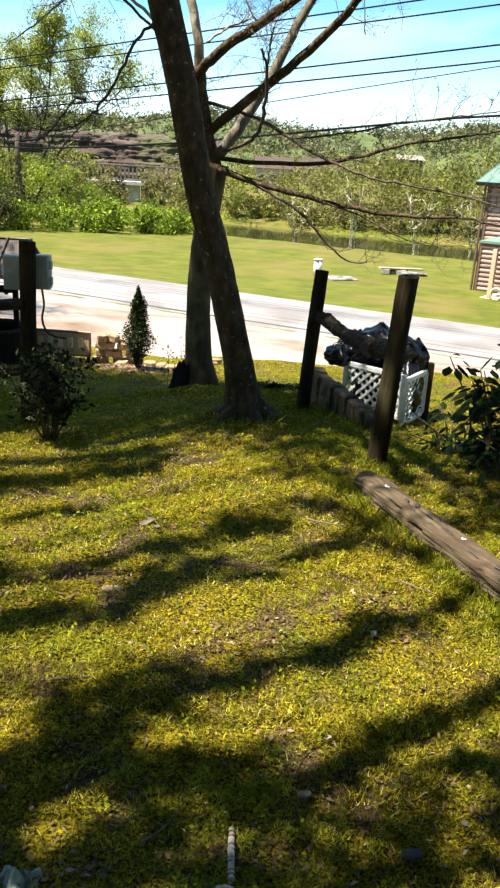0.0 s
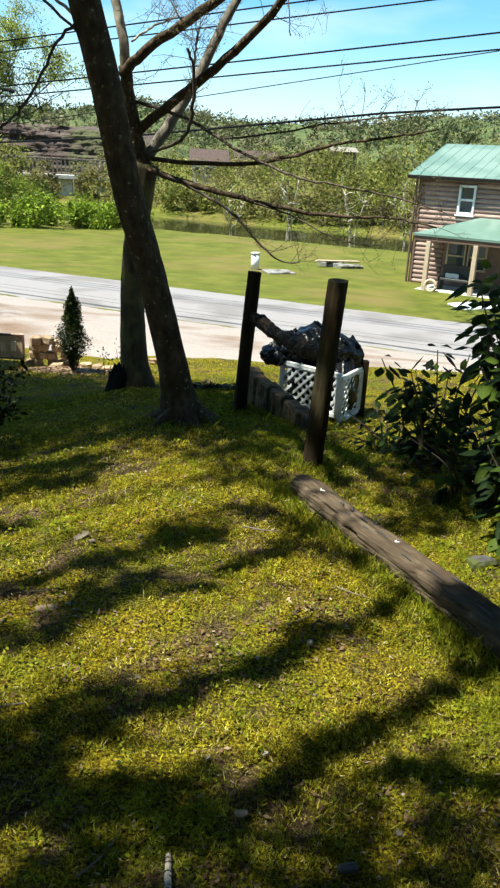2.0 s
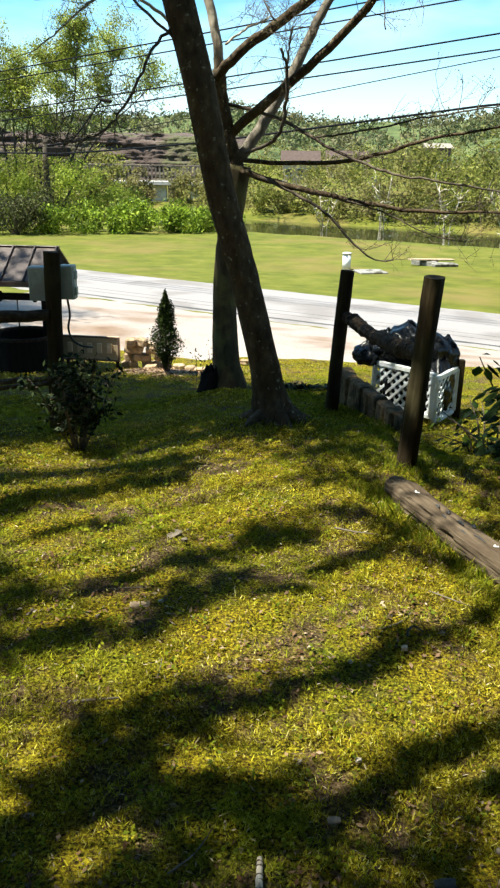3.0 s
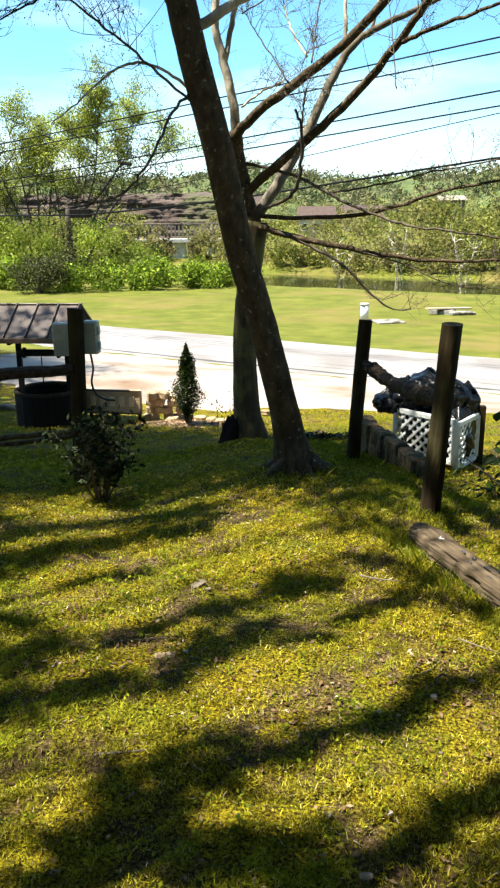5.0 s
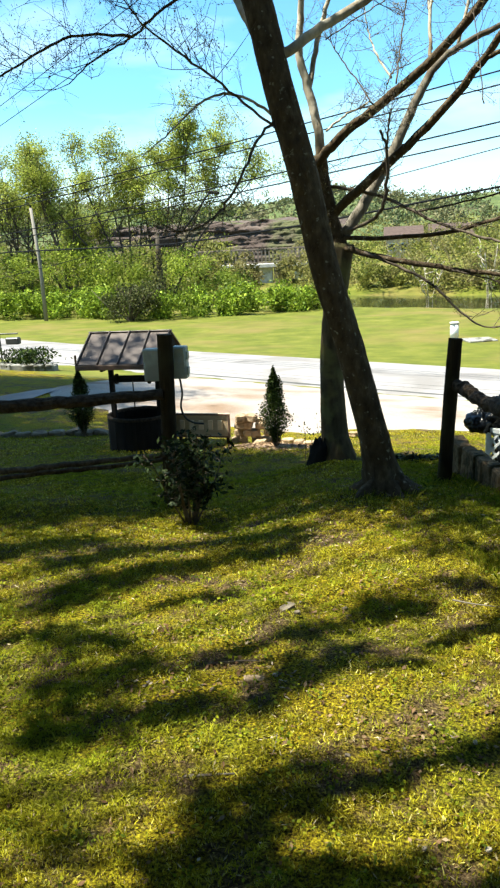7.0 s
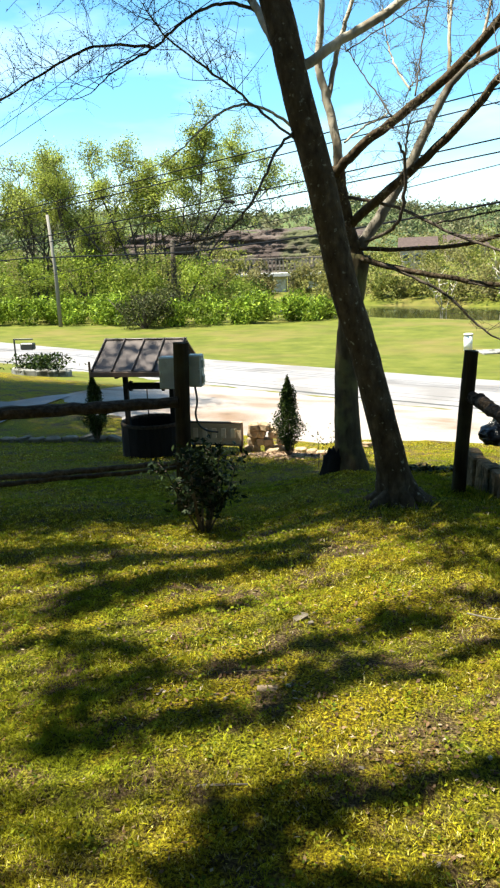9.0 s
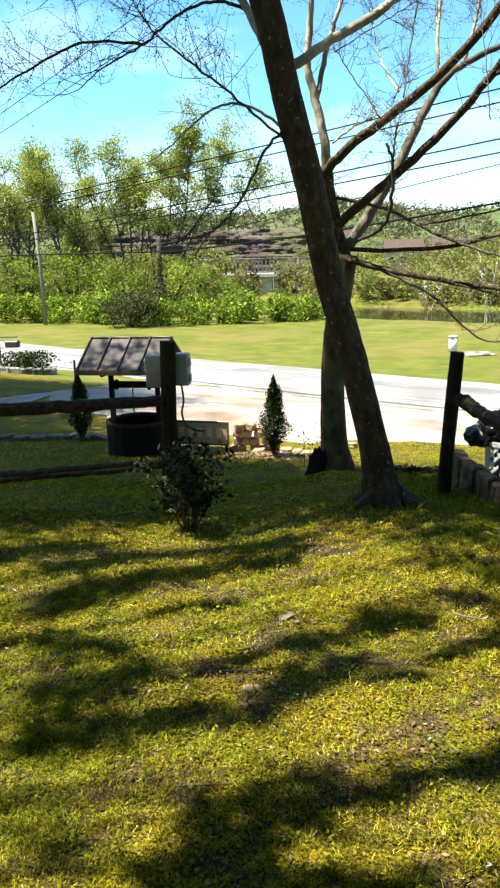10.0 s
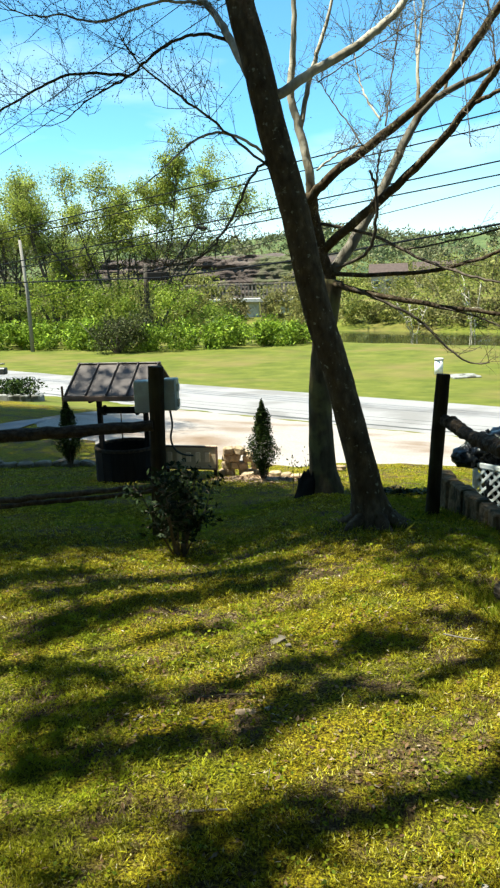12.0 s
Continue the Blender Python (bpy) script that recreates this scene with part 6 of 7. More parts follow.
# ---------------------------------------------------------------- overhead wires
WIRES = [((-9.66, 25.31, 3.84), (3.84, 17.89, 5.05), 0.017), ((-9.7, 25.33, 3.60), (3.86, 17.88, 4.77), 0.016), ((-7.55, 24.15, 2.95), (3.91, 17.85, 4.04), 0.018),
         ((-7.59, 24.17, 2.70), (3.93, 17.84, 3.75), 0.017), ((-9.93, 25.46, 1.76), (4.0, 17.8, 2.74), 0.026), ((-9.9, 25.44, 1.5), (4.0, 17.8, 3.62), 0.010)]
for a, b, rad in WIRES:
    a, b = np.array(a), np.array(b)
    pts = []
    for s in np.linspace(-4.0, 2.4, 60):
        q = a + (b - a) * s
        q[2] += 0.05 * (s * (s - 1))
        if rad == 0.026:
            q[2] += np.interp(s, [-1.5, -0.3, 0.25, 0.55, 1.0], [0.7, 0.24, -0.3, -0.28, 0.0])
        pts.append(q)
    tagged(link_mesh("overhead_wire", *tube(pts, [rad, rad], 6), M_WIRE), "dark overhead wire strung along the road", "wire", "overhead wires")
for a, b in (((-9.4, 19.2, 5.23), (-5.1, 16.8, 6.43)), ((-9.6, 19.3, 4.75), (-5.1, 16.8, 5.95))):
    a, b = np.array(a), np.array(b)
    pts = [a + (b - a) * s + np.array([0, 0, 0.03 * s * (s - 1)]) for s in np.linspace(-1.5, 2.2, 40)]
    tagged(link_mesh("overhead_wire", *tube(pts, [0.008, 0.008], 6), M_WIRE), "thin overhead service wire", "wire", "overhead wires")

# ---------------------------------------------------------------- log-sided house
HO, HX, HN = np.array([8.28, 30.42, -2.52]), np.array([0.8, -0.6, 0.0]), np.array([-0.6, -0.8, 0.0])
HROT = Matrix(((0.8, 0.6, 0), (-0.6, 0.8, 0), (0, 0, 1)))


def hp(u, out, z):
    """A place of the house: metres along the front, out from it, up."""
    q = HO + HX * u + HN * out
    return (q[0], q[1], q[2] + z)


def hbox(u0, u1, o0, o1, z0, z1, bevel=0.01):
    return box(hp((u0 + u1) / 2, (o0 + o1) / 2, (z0 + z1) / 2), (u1 - u0, o1 - o0, z1 - z0), HROT, bevel)


house = thing("house", hp(5, -3, 0), "two-storey brown log-sided house with green metal roof", "house")
LEN, DEEP = 11.0, 6.4
front = link_mesh("wall", *hbox(0.0, LEN, -0.16, -0.06, -0.4, 3.95), M_SIDING, house)
link_mesh("wall", *hbox(0.0, 0.1, -DEEP, -0.17, -0.4, 3.95), M_SIDING, house)
link_mesh("wall", *hbox(LEN - 0.1, LEN, -DEEP, -0.17, -0.4, 3.95), M_SIDING, house)
link_mesh("wall", *hbox(0.11, LEN - 0.11, -DEEP, -DEEP + 0.1, -0.4, 3.95), M_SIDING, house)
course = 0.172
for k in range(23):
    z = 0.02 + course * k
    spans = [(0.02, LEN - 0.02)]
    if 2.62 < z + course and z < 3.74:
        spans = [(0.02, 1.48), (2.12, 5.2), (6.3, LEN - 0.02)]
    elif z + course < 2.0:
        spans = [(0.02, 1.15), (6.0, LEN - 0.02)]
    for u0, u1 in spans:
        c0, c1 = hp(u0, -0.05, z + course / 2), hp(u1, -0.05, z + course / 2)
        v_, f_ = tube([np.array(c0) + (np.array(c1) - np.array(c0)) * s for s in (0, 0.5, 1)], [course * 0.53] * 3, 10)
        link_mesh("log", v_, f_, M_SIDING, front, smooth=True)
link_mesh("corner_board", *hbox(-0.10, 0.03, -0.2, 0.06, -0.3, 3.95), M_TRIM, house)
link_mesh("downpipe", *tube([hp(-0.16, 0.12, 0.0), hp(-0.16, 0.12, 3.9)], [0.045, 0.045], 8), M_TRIM, house)
for u0, u1, z0, z1 in ((1.48, 2.12, 2.68, 3.72), (5.2, 6.3, 2.62, 3.74)):
    win = link_mesh("window", *hbox(u0 + 0.06, u1 - 0.06, -0.05, -0.02, z0 + 0.06, z1 - 0.06, 0.0), M_GLASS, house)
    for a0, a1, b0, b1 in frame_box(u0, u1, z0, z1, 0.085):
        link_mesh("frame", *hbox(a0, a1, -0.03, 0.08, b0, b1, 0.01), M_WHITE, win)
    link_mesh("sash", *hbox(u0 + 0.085, u1 - 0.085, -0.02, 0.05, (z0 + z1) / 2 - 0.04, (z0 + z1) / 2 + 0.04, 0.008), M_WHITE, win)
    link_mesh("sill", *hbox(u0 - 0.05, u1 + 0.05, -0.02, 0.13, z0 - 0.06, z0 - 0.003, 0.01), M_WHITE, win)


def slab(corners, thick, mat, owner, name):
    """A sloping sheet through four corners, thick downwards."""
    top_ = np.array(corners)
    bot = top_ - np.array([0, 0, thick])
    return link_mesh(name, np.concatenate([top_, bot]), [(0, 1, 2, 3), (7, 6, 5, 4), (0, 4, 5, 1), (1, 5, 6, 2), (2, 6, 7, 3), (3, 7, 4, 0)], mat, owner)


OV = 0.38
roof = slab([hp(-0.45, OV, 3.98), hp(LEN + 0.45, OV, 3.98), hp(LEN + 0.45, -DEEP / 2, 5.2), hp(-0.45, -DEEP / 2, 5.2)], 0.09, M_GREENROOF, house, "roof")
slab([hp(-0.45, -DEEP / 2 - 0.002, 5.2), hp(LEN + 0.45, -DEEP / 2 - 0.002, 5.2), hp(LEN + 0.45, -DEEP - OV, 3.98), hp(-0.45, -DEEP - OV, 3.98)], 0.09, M_GREENROOF, house, "roof")
for k in range(30):
    u = -0.42 + k * 0.405
    link_mesh("rib", *beam(hp(u, OV, 3.985), hp(u, -DEEP / 2, 5.205), 0.022, 0.016, 0.003), M_GREENROOF, roof)
link_mesh("fascia", *hbox(-0.45, LEN + 0.45, OV + 0.002, OV + 0.03, 3.86, 3.97), M_DARKWOOD, house)
link_mesh("soffit", *hbox(-0.4, LEN + 0.4, -0.05, OV, 3.84, 3.87, 0.0), M_TRIM, house)
for u in (0.05, LEN - 0.05):
    tri = [hp(u - 0.05, -0.1, 3.9), hp(u - 0.05, -DEEP + 0.1, 3.9), hp(u - 0.05, -DEEP / 2, 5.09), hp(u + 0.05, -0.1, 3.9), hp(u + 0.05, -DEEP + 0.1, 3.9), hp(u + 0.05, -DEEP / 2, 5.09)]
    link_mesh("gable", tri, [(0, 2, 1), (3, 4, 5), (0, 1, 4, 3), (1, 2, 5, 4), (2, 0, 3, 5)], M_SIDING, house)
PD = 1.85
slab([hp(0.62, PD, 2.02), hp(8.2, PD, 2.02), hp(8.2, 0.06, 2.62), hp(2.4, 0.06, 2.62)], 0.08, M_GREENROOF, house, "porch_roof")
slab([hp(0.62, PD, 2.018), hp(2.4, 0.06, 2.618), hp(0.62, 0.06, 2.05), hp(0.6, 0.5, 2.03)], 0.08, M_GREENROOF, house, "porch_roof")
link_mesh("porch_beam", *hbox(0.66, 8.2, PD - 0.16, PD - 0.04, 1.78, 1.94), M_TRIM, house)
link_mesh("porch_floor", *hbox(0.9, 8.2, 0.06, PD, -0.35, 0.06), M_CONC, house)
for u in (1.22, 2.95, 4.7, 6.5, 8.05):
    link_mesh("porch_post", *hbox(u - 0.08, u + 0.08, PD - 0.18, PD - 0.02, 0.06, 1.78), M_TAN, house)
link_mesh("porch_wall", *hbox(1.15, 6.0, -0.055, 0.0, 0.02, 2.0), M_DARK, house)
for u0, u1 in ((1.3, 2.05), (2.12, 2.85), (4.9, 5.6)):
    win = link_mesh("window", *hbox(u0 + 0.05, u1 - 0.05, 0.002, 0.02, 0.75, 1.62, 0.0), M_GLASS, house)
    for a0, a1, b0, b1 in frame_box(u0, u1, 0.7, 1.68, 0.07):
        link_mesh("frame", *hbox(a0, a1, 0.004, 0.06, b0, b1, 0.008), M_TAN, win)
    link_mesh("sash", *hbox(u0 + 0.07, u1 - 0.07, 0.004, 0.05, 1.16, 1.22, 0.006), M_TAN, win)
door = link_mesh("door", *hbox(3.4, 4.35, 0.002, 0.05, 0.06, 1.98), M_TRIM, house)
link_mesh("door_knob", *tube([hp(4.26, 0.05, 1.0), hp(4.26, 0.12, 1.0)], [0.03, 0.035], 8), M_WIRE, door)
bench = thing("porch_bench", hp(2.1, 1.2, 0.06), "dark porch bench with a pale cushion", "bench")
link_mesh("seat", *hbox(1.55, 2.75, 0.9, 1.35, 0.42, 0.5), M_RUBBER, bench)
link_mesh("backrest", *hbox(1.55, 2.75, 0.84, 0.9, 0.5, 0.95), M_RUBBER, bench)
for u in (1.6, 2.7):
    link_mesh("leg", *hbox(u - 0.04, u + 0.04, 0.92, 1.33, 0.06, 0.42), M_RUBBER, bench)
tagged(link_mesh("cushion", *box(hp(2.02, 1.15, 0.58), (0.5, 0.12, 0.18), HROT, 0.03), M_WHITE), "small white cushion on the porch bench", "cushion")
ring = [hp(1.52 + 0.2 * math.cos(a), PD + 0.05, 0.24 + 0.2 * math.sin(a)) for a in np.linspace(0, 2 * math.pi, 25)]
tagged(link_mesh("hose_coil", *tube(ring, [0.06, 0.06], 8), M_TAN, smooth=True), "coiled tan hose leaning at the porch", "hose")
for k, (u, o, sx, sy, yaw) in enumerate(((4.2, 4.4, 2.0, 0.9, 24), (4.9, 3.5, 1.5, 0.8, 30))):
    x, y, _ = hp(u, o, 0)
    tagged(link_mesh("white_panel", *box(on_ground(x, y, 0.07 + 0.05 * k), (sx, sy, 0.05), pose(0, 0, 0, 3, 4 * k, yaw).to_3x3(), 0.01), M_WHITE), "white board lying on the grass", "panel", "boards by the house")

# ---------------------------------------------------------------- trees, hedge and far bank


def spring_tree(x, y, h, width, seed, clumps, leaf, label, mat=L_SPRING, bark=M_PALE, trunks=3, dense=45, low=0.25, slim=1.0):
    """An open-crowned tree: forked trunks, limbs and many small leaf clumps with gaps."""
    r_ = np.random.default_rng(seed)
    z = gz(x, y)
    e = thing("tree", (x, y, z), label, "tree", "river trees")
    wood, tips = [], []
    for k in range(trunks):
        a = 2 * math.pi * k / trunks + r_.normal() * 0.4
        lean = width * r_.uniform(0.35, 1.0)
        top = np.array([x + math.cos(a) * lean, y + math.sin(a) * lean * 0.7, z + h * r_.uniform(0.82, 1.0)])
        pts = spline([(x + 0.2 * math.cos(a), y + 0.2 * math.sin(a), z - 0.3), (x + 0.25 * lean * math.cos(a), y + 0.2 * lean * math.sin(a), z + h * 0.3), (x + 0.62 * lean * math.cos(a), y + 0.45 * lean * math.sin(a), z + h * 0.62), top], 6)
        wood.append(tube(pts, [0.0136 * h * slim, 0.0048 * h * slim, 0.03], 7))
        for s in range(clumps // trunks):
            i = r_.integers(int(len(pts) * low) + 1, len(pts))
            d = r_.normal(size=3)
            d[2] = abs(d[2]) * 0.9 + 0.25
            d /= np.linalg.norm(d)
            reach = width * r_.uniform(0.25, 0.8) * (0.45 + 0.6 * i / len(pts))
            b = pts[i] + d * reach
            m_ = pts[i] + d * reach * 0.5 + r_.normal(size=3) * 0.12 * reach
            wood.append(tube(spline([pts[i], m_, b], 3), [0.05, 0.015], 4))
            tips += [b, (b + m_) / 2]
    v_, f_ = joined(wood)
    link_mesh("trunk", v_, f_, bark, e, smooth=True)
    t_ = np.array(tips)
    n_ = dense
    q_ = np.repeat(t_, n_, axis=0) + r_.normal(size=(len(t_) * n_, 3)) * np.array([0.46, 0.46, 0.36]) * width / 4.2
    tagged(link_mesh("crown", *leaves(q_, leaf, r_), mat, e), kind="stuff")


def river_tree(x, y, h, crown, width, low, seed, per, label):
    """A many-stemmed tree: stems fan from the foot at x to a crown round the line x = crown, leaves from the share low of its height."""
    r_ = np.random.default_rng(seed)
    z = gz(x, y)
    e = thing("tree", (x, y, z), label, "tree", "river trees")
    tips = []
    for k in range(5):
        tx, ty = crown + width * (-0.85 + 1.7 * k / 4 + 0.15 * r_.normal()), y + width * 0.6 * r_.normal() * 0.7
        hh = h * (0.93 - 0.22 * abs(k / 2 - 1) ** 1.5) * r_.uniform(0.9, 1.02)
        f_ = 0.3 * (k / 2 - 1)
        pts = spline([(x + f_, y + 0.2 * r_.normal(), z - 0.3), (x + 0.2 * (tx - x) + f_, y + 0.2 * (ty - y), z + hh * 0.25), (x + 0.55 * (tx - x) + 0.3 * r_.normal(), y + 0.55 * (ty - y), z + hh * 0.55), (tx, ty, z + hh * 0.9)], 6)
        wood = [tube(pts, [0.0095 * h, 0.005 * h, 0.025], 7, 0.1, r_)]
        for s_ in range(13):
            i = int(r_.integers(9, len(pts)))
            ahead = np.array([0.25 * (tx - x) / width, 0.3 * r_.normal(), 0.9]) + r_.normal(size=3) * 0.5
            grow(pts[i], ahead / np.linalg.norm(ahead), h * r_.uniform(0.10, 0.2), 0.04, 2, r_, wood, tips, 0.45, 1.0)
        v_, f_ = joined(wood)
        link_mesh("trunk", v_, f_, M_GREYBARK, e, smooth=True)
    t_ = np.array(tips)
    up = (t_[:, 2] - z) / h
    t_ = t_[r_.random(len(t_)) < np.interp(up, [low - 0.1, low, low + 0.15], [0.0, 0.35, 1.0])]
    q_ = np.repeat(t_, per, axis=0) + r_.normal(size=(len(t_) * per, 3)) * np.array([0.33, 0.33, 0.22])
    tagged(link_mesh("crown", *leaves(q_, 0.14, r_, 0.0, 0.6), L_SPRING, e), kind="stuff")


RIVER_TREES = [(-20.3, 59.0, 14.6, -22.3, 3.9, 0.50, 30), (-18.0, 59.5, 14.6, -14.7, 4.6, 0.50, 46), (-24.8, 58.0, 13.6, -26.9, 2.6, 0.45, 15), (-29.0, 58.5, 13.8, -29.6, 2.4, 0.5, 18),
               (-33.5, 57.0, 13.4, -33.6, 3.0, 0.45, 20), (-25.8, 62.0, 9.0, -25.3, 1.8, 0.4, 14), (-37.5, 54.0, 13.0, -38.0, 3.4, 0.4, 18), (-42.0, 55.0, 12.0, -42.0, 3.4, 0.4, 18)]
for k, (x, y, h, cx_, w, low_, per) in enumerate(RIVER_TREES):
    river_tree(x, y, h, cx_, w, low_, 400 + k, per, "tall open riverside tree in fresh yellow-green leaf")


def clump_wood(centres, radii, per, leaf, rng_, flat=0.75):
    n_ = len(centres)
    d = rng_.normal(size=(n_, per, 3))
    d /= np.linalg.norm(d, axis=2)[:, :, None]
    rr = rng_.uniform(0.45, 1.08, (n_, per, 1))
    sub = 1 + 0.25 * np.sin(d[:, :, :1] * 7 + d[:, :, 1:2] * 5 + np.arange(n_)[:, None, None])
    q_ = np.asarray(centres)[:, None, :] + d * rr * sub * np.asarray(radii)[:, None, None] * np.array([1, 1, flat])
    return leaves(q_.reshape(-1, 3), leaf, rng_)


# leafy bank along the lawn
r = np.random.default_rng(80)
hc, hr = [], []
for k in range(300):
    s = r.random()
    x = -46 + 42.5 * s
    y = np.interp(x, [-46, -25, -22, -12.6, -5.4, -3.5], [46.5, 47.3, 47.3, 44.6, 47.7, 50]) + abs(r.normal()) * 2.2
    lift = r.uniform(0.1, 1.55) * np.interp(x, [-8, -3.5], [1, 0.6])
    hc.append((x, y, gz(x, y) + lift))
    hr.append(r.uniform(0.38, 0.85))
tagged(link_mesh("hedge", *clump_wood(np.array(hc), np.array(hr), 190, 0.2, r), L_HEDGE), "dense bright green leafy hedge along the river lawn", "hedge", kind="stuff")
e = thing("round_shrub", on_ground(-15.4, 44.3), "rounded dark olive shrub before the hedge", "shrub")
r = np.random.default_rng(81)
tagged(link_mesh("stem_growth", *joined([tube(spline([on_ground(-15.4, 44.3, -0.1), (-15.4 + 0.6 * r.normal(), 44.3 + 0.4 * r.normal(), gz(-15.4, 44.3) + 0.9), (-15.4 + 1.0 * r.normal(), 44.3 + 0.6 * r.normal(), gz(-15.4, 44.3) + 1.9)], 4), [0.05, 0.015], 5) for _ in range(14)]), M_TWIG, e), kind="stuff")
tagged(link_mesh("foliage", *clump_wood(np.array([(-15.4 + 0.75 * r.normal(), 44.3 + 0.5 * r.normal(), gz(-15.4, 44.3) + 0.45 + 1.7 * r.random()) for _ in range(24)]), np.full(24, 0.62), 260, 0.13, r), L_OLIVE, e), kind="stuff")

# thicket between the river trees
r = np.random.default_rng(87)
tc_ = []
for k in range(300):
    x = r.uniform(-46, -11.2)
    y = r.uniform(52, 63)
    tc_.append((x, y, gz(x, y) + r.random() ** 1.2 * np.interp(x, [-46, -24, -15.5, -11.2], [5.0, 4.4, 3.9, 2.6])))
tagged(link_mesh("riverside_thicket", *clump_wood(np.array(tc_), r.uniform(0.6, 1.3, len(tc_)), 190, 0.2, r), L_THICKET), "yellow-green thicket below the riverside trees", "thicket", kind="stuff")

# wooded far bank
r = np.random.default_rng(82)
fc_, fr_ = [], []
for k in range(620):
    x = r.uniform(-75, 95)
    d = 65.5 + r.random() ** 1.6 * 75
    y = d - SLOPE * x * 0.85
    if y < 56 or (-17.5 < x < -9.5 and y < 104) or (x > -24 and x < -9 and 70 < y < 112 and r.random() < 0.85) or (-8 < x < 4 and 66 < y < 106 and r.random() < 0.6):
        continue
    rad = r.uniform(1.3, 2.6)
    fc_.append((x, y, gz(x, y) + rad * r.uniform(0.5, 1.5) + (1.6 if r.random() < 0.25 else 0)))
    fr_.append(rad)
tagged(link_mesh("far_woods", *clump_wood(np.array(fc_), np.array(fr_), 330, 0.33, r), L_WOODS), "mixed spring woods on the far river bank", "woods", kind="stuff")
r = np.random.default_rng(83)
uc, ur = [], []
for k in range(240):
    x = r.uniform(-8, 40)
    y = 66.0 - SLOPE * x + r.random() * 5
    uc.append((x, y, gz(x, y) + r.uniform(0.1, 1.6)))
    ur.append(r.uniform(0.5, 1.2))
tagged(link_mesh("bank_scrub", *clump_wood(np.array(uc), np.array(ur), 110, 0.3, r), L_WOODS), "tangled green scrub at the water's edge", "scrub", kind="stuff")
# near-bank saplings by the water
for k, (x, y, h) in enumerate(((5.2, 47.0, 3.4), (8.6, 45.2, 3.0), (11.5, 44.0, 3.2), (2.0, 50.5, 2.6))):
    spring_tree(x, y, h, 1.4, 450 + k, 22, 0.13, "thin pale-stemmed sapling at the river edge", L_SPRING, M_PALE, 3, 9, 0.2)

# hills behind
hx = np.linspace(-420, 420, 150)
hy = np.concatenate([np.linspace(150, 260, 26), np.linspace(275, 700, 12)])
HXX, HYY = np.meshgrid(hx, hy)
crest = np.interp(HXX, [-420, -120, -70, -41, -15, 7, 20, 40, 64, 90, 200, 420], [30, 16, 11, 10.5, 14.5, 10.5, 10, 11.5, 14, 16, 22, 26])
HZ = 0.6 + crest * smooth01((HYY - 150) / 100) + 0.02 * (HYY - 250).clip(0) + 1.2 * np.sin(HXX * 0.11 + HYY * 0.05) + 0.8 * np.sin(HXX * 0.29 - HYY * 0.13)
hidx = np.arange(HZ.size).reshape(HZ.shape)
hq = np.stack([hidx[:-1, :-1], hidx[:-1, 1:], hidx[1:, 1:], hidx[1:, :-1]], axis=-1).reshape(-1, 4)
tagged(link_mesh("hillside", np.stack([HXX, HYY, HZ], axis=-1).reshape(-1, 3), hq, M_HILL, smooth=True), "distant wooded hills beyond the river", "hill", kind="structure")
r = np.random.default_rng(84)
n = 900
x, y = r.uniform(-150, 170, n), r.uniform(160, 262, n)
z = np.interp(x, [-420, -120, -70, -41, -15, 7, 20, 40, 64, 90, 200, 420], [30, 16, 11, 10.5, 14.5, 10.5, 10, 11.5, 14, 16, 22, 26]) * smooth01((y - 150) / 100) + 1.2
tagged(link_mesh("hill_woods", *clump_wood(np.stack([x, y, z], axis=1), r.uniform(2.0, 4.0, n), 90, 1.0, r, 0.9), L_PINE), "dark mixed woods covering the hills", "woods", kind="stuff")

# rock cut beyond the bridge
rx = np.linspace(-46, -7, 150)
vs = []
for j, t in enumerate(np.linspace(0, 1, 34)):
    for x in rx:
        top_ = 4.6 + 0.25 * math.sin(x * 0.9) + 0.25 * noise.noise(Vector((x * 0.5, 0, 3)))
        top_ *= float(np.interp(x, [-46, -10.5, -7], [1, 1, 0.5]))
        z_ = -1.5 + (top_ + 1.5) * t
        ledge = 0.9 * noise.noise(Vector((x * 0.18, z_ * 1.5, 0))) + 0.5 * noise.noise(Vector((x * 0.6, z_ * 3.2, 5))) + 0.5 * noise.noise(Vector((x * 0.8, z_ * 1.6, 2))) + 0.35 * noise.noise(Vector((x * 2.6, z_ * 3.5, 8))) + 0.5 * math.floor(z_ * 0.9 + 0.4 * noise.noise(Vector((x * 0.25, 0, 9))))
        vs.append((x, 110 + ledge * 0.8 + 2.2 * t, z_))
for x in rx:
    vs.append((x, 130, 5.2 + 0.3 * math.sin(x)))
fs = [(j * 150 + i, j * 150 + i + 1, (j + 1) * 150 + i + 1, (j + 1) * 150 + i) for j in range(34) for i in range(149)]
tagged(link_mesh("rock_face", vs, np.array(fs), M_ROCK), "layered reddish-brown rock cut above the far road", "rock face", kind="structure")

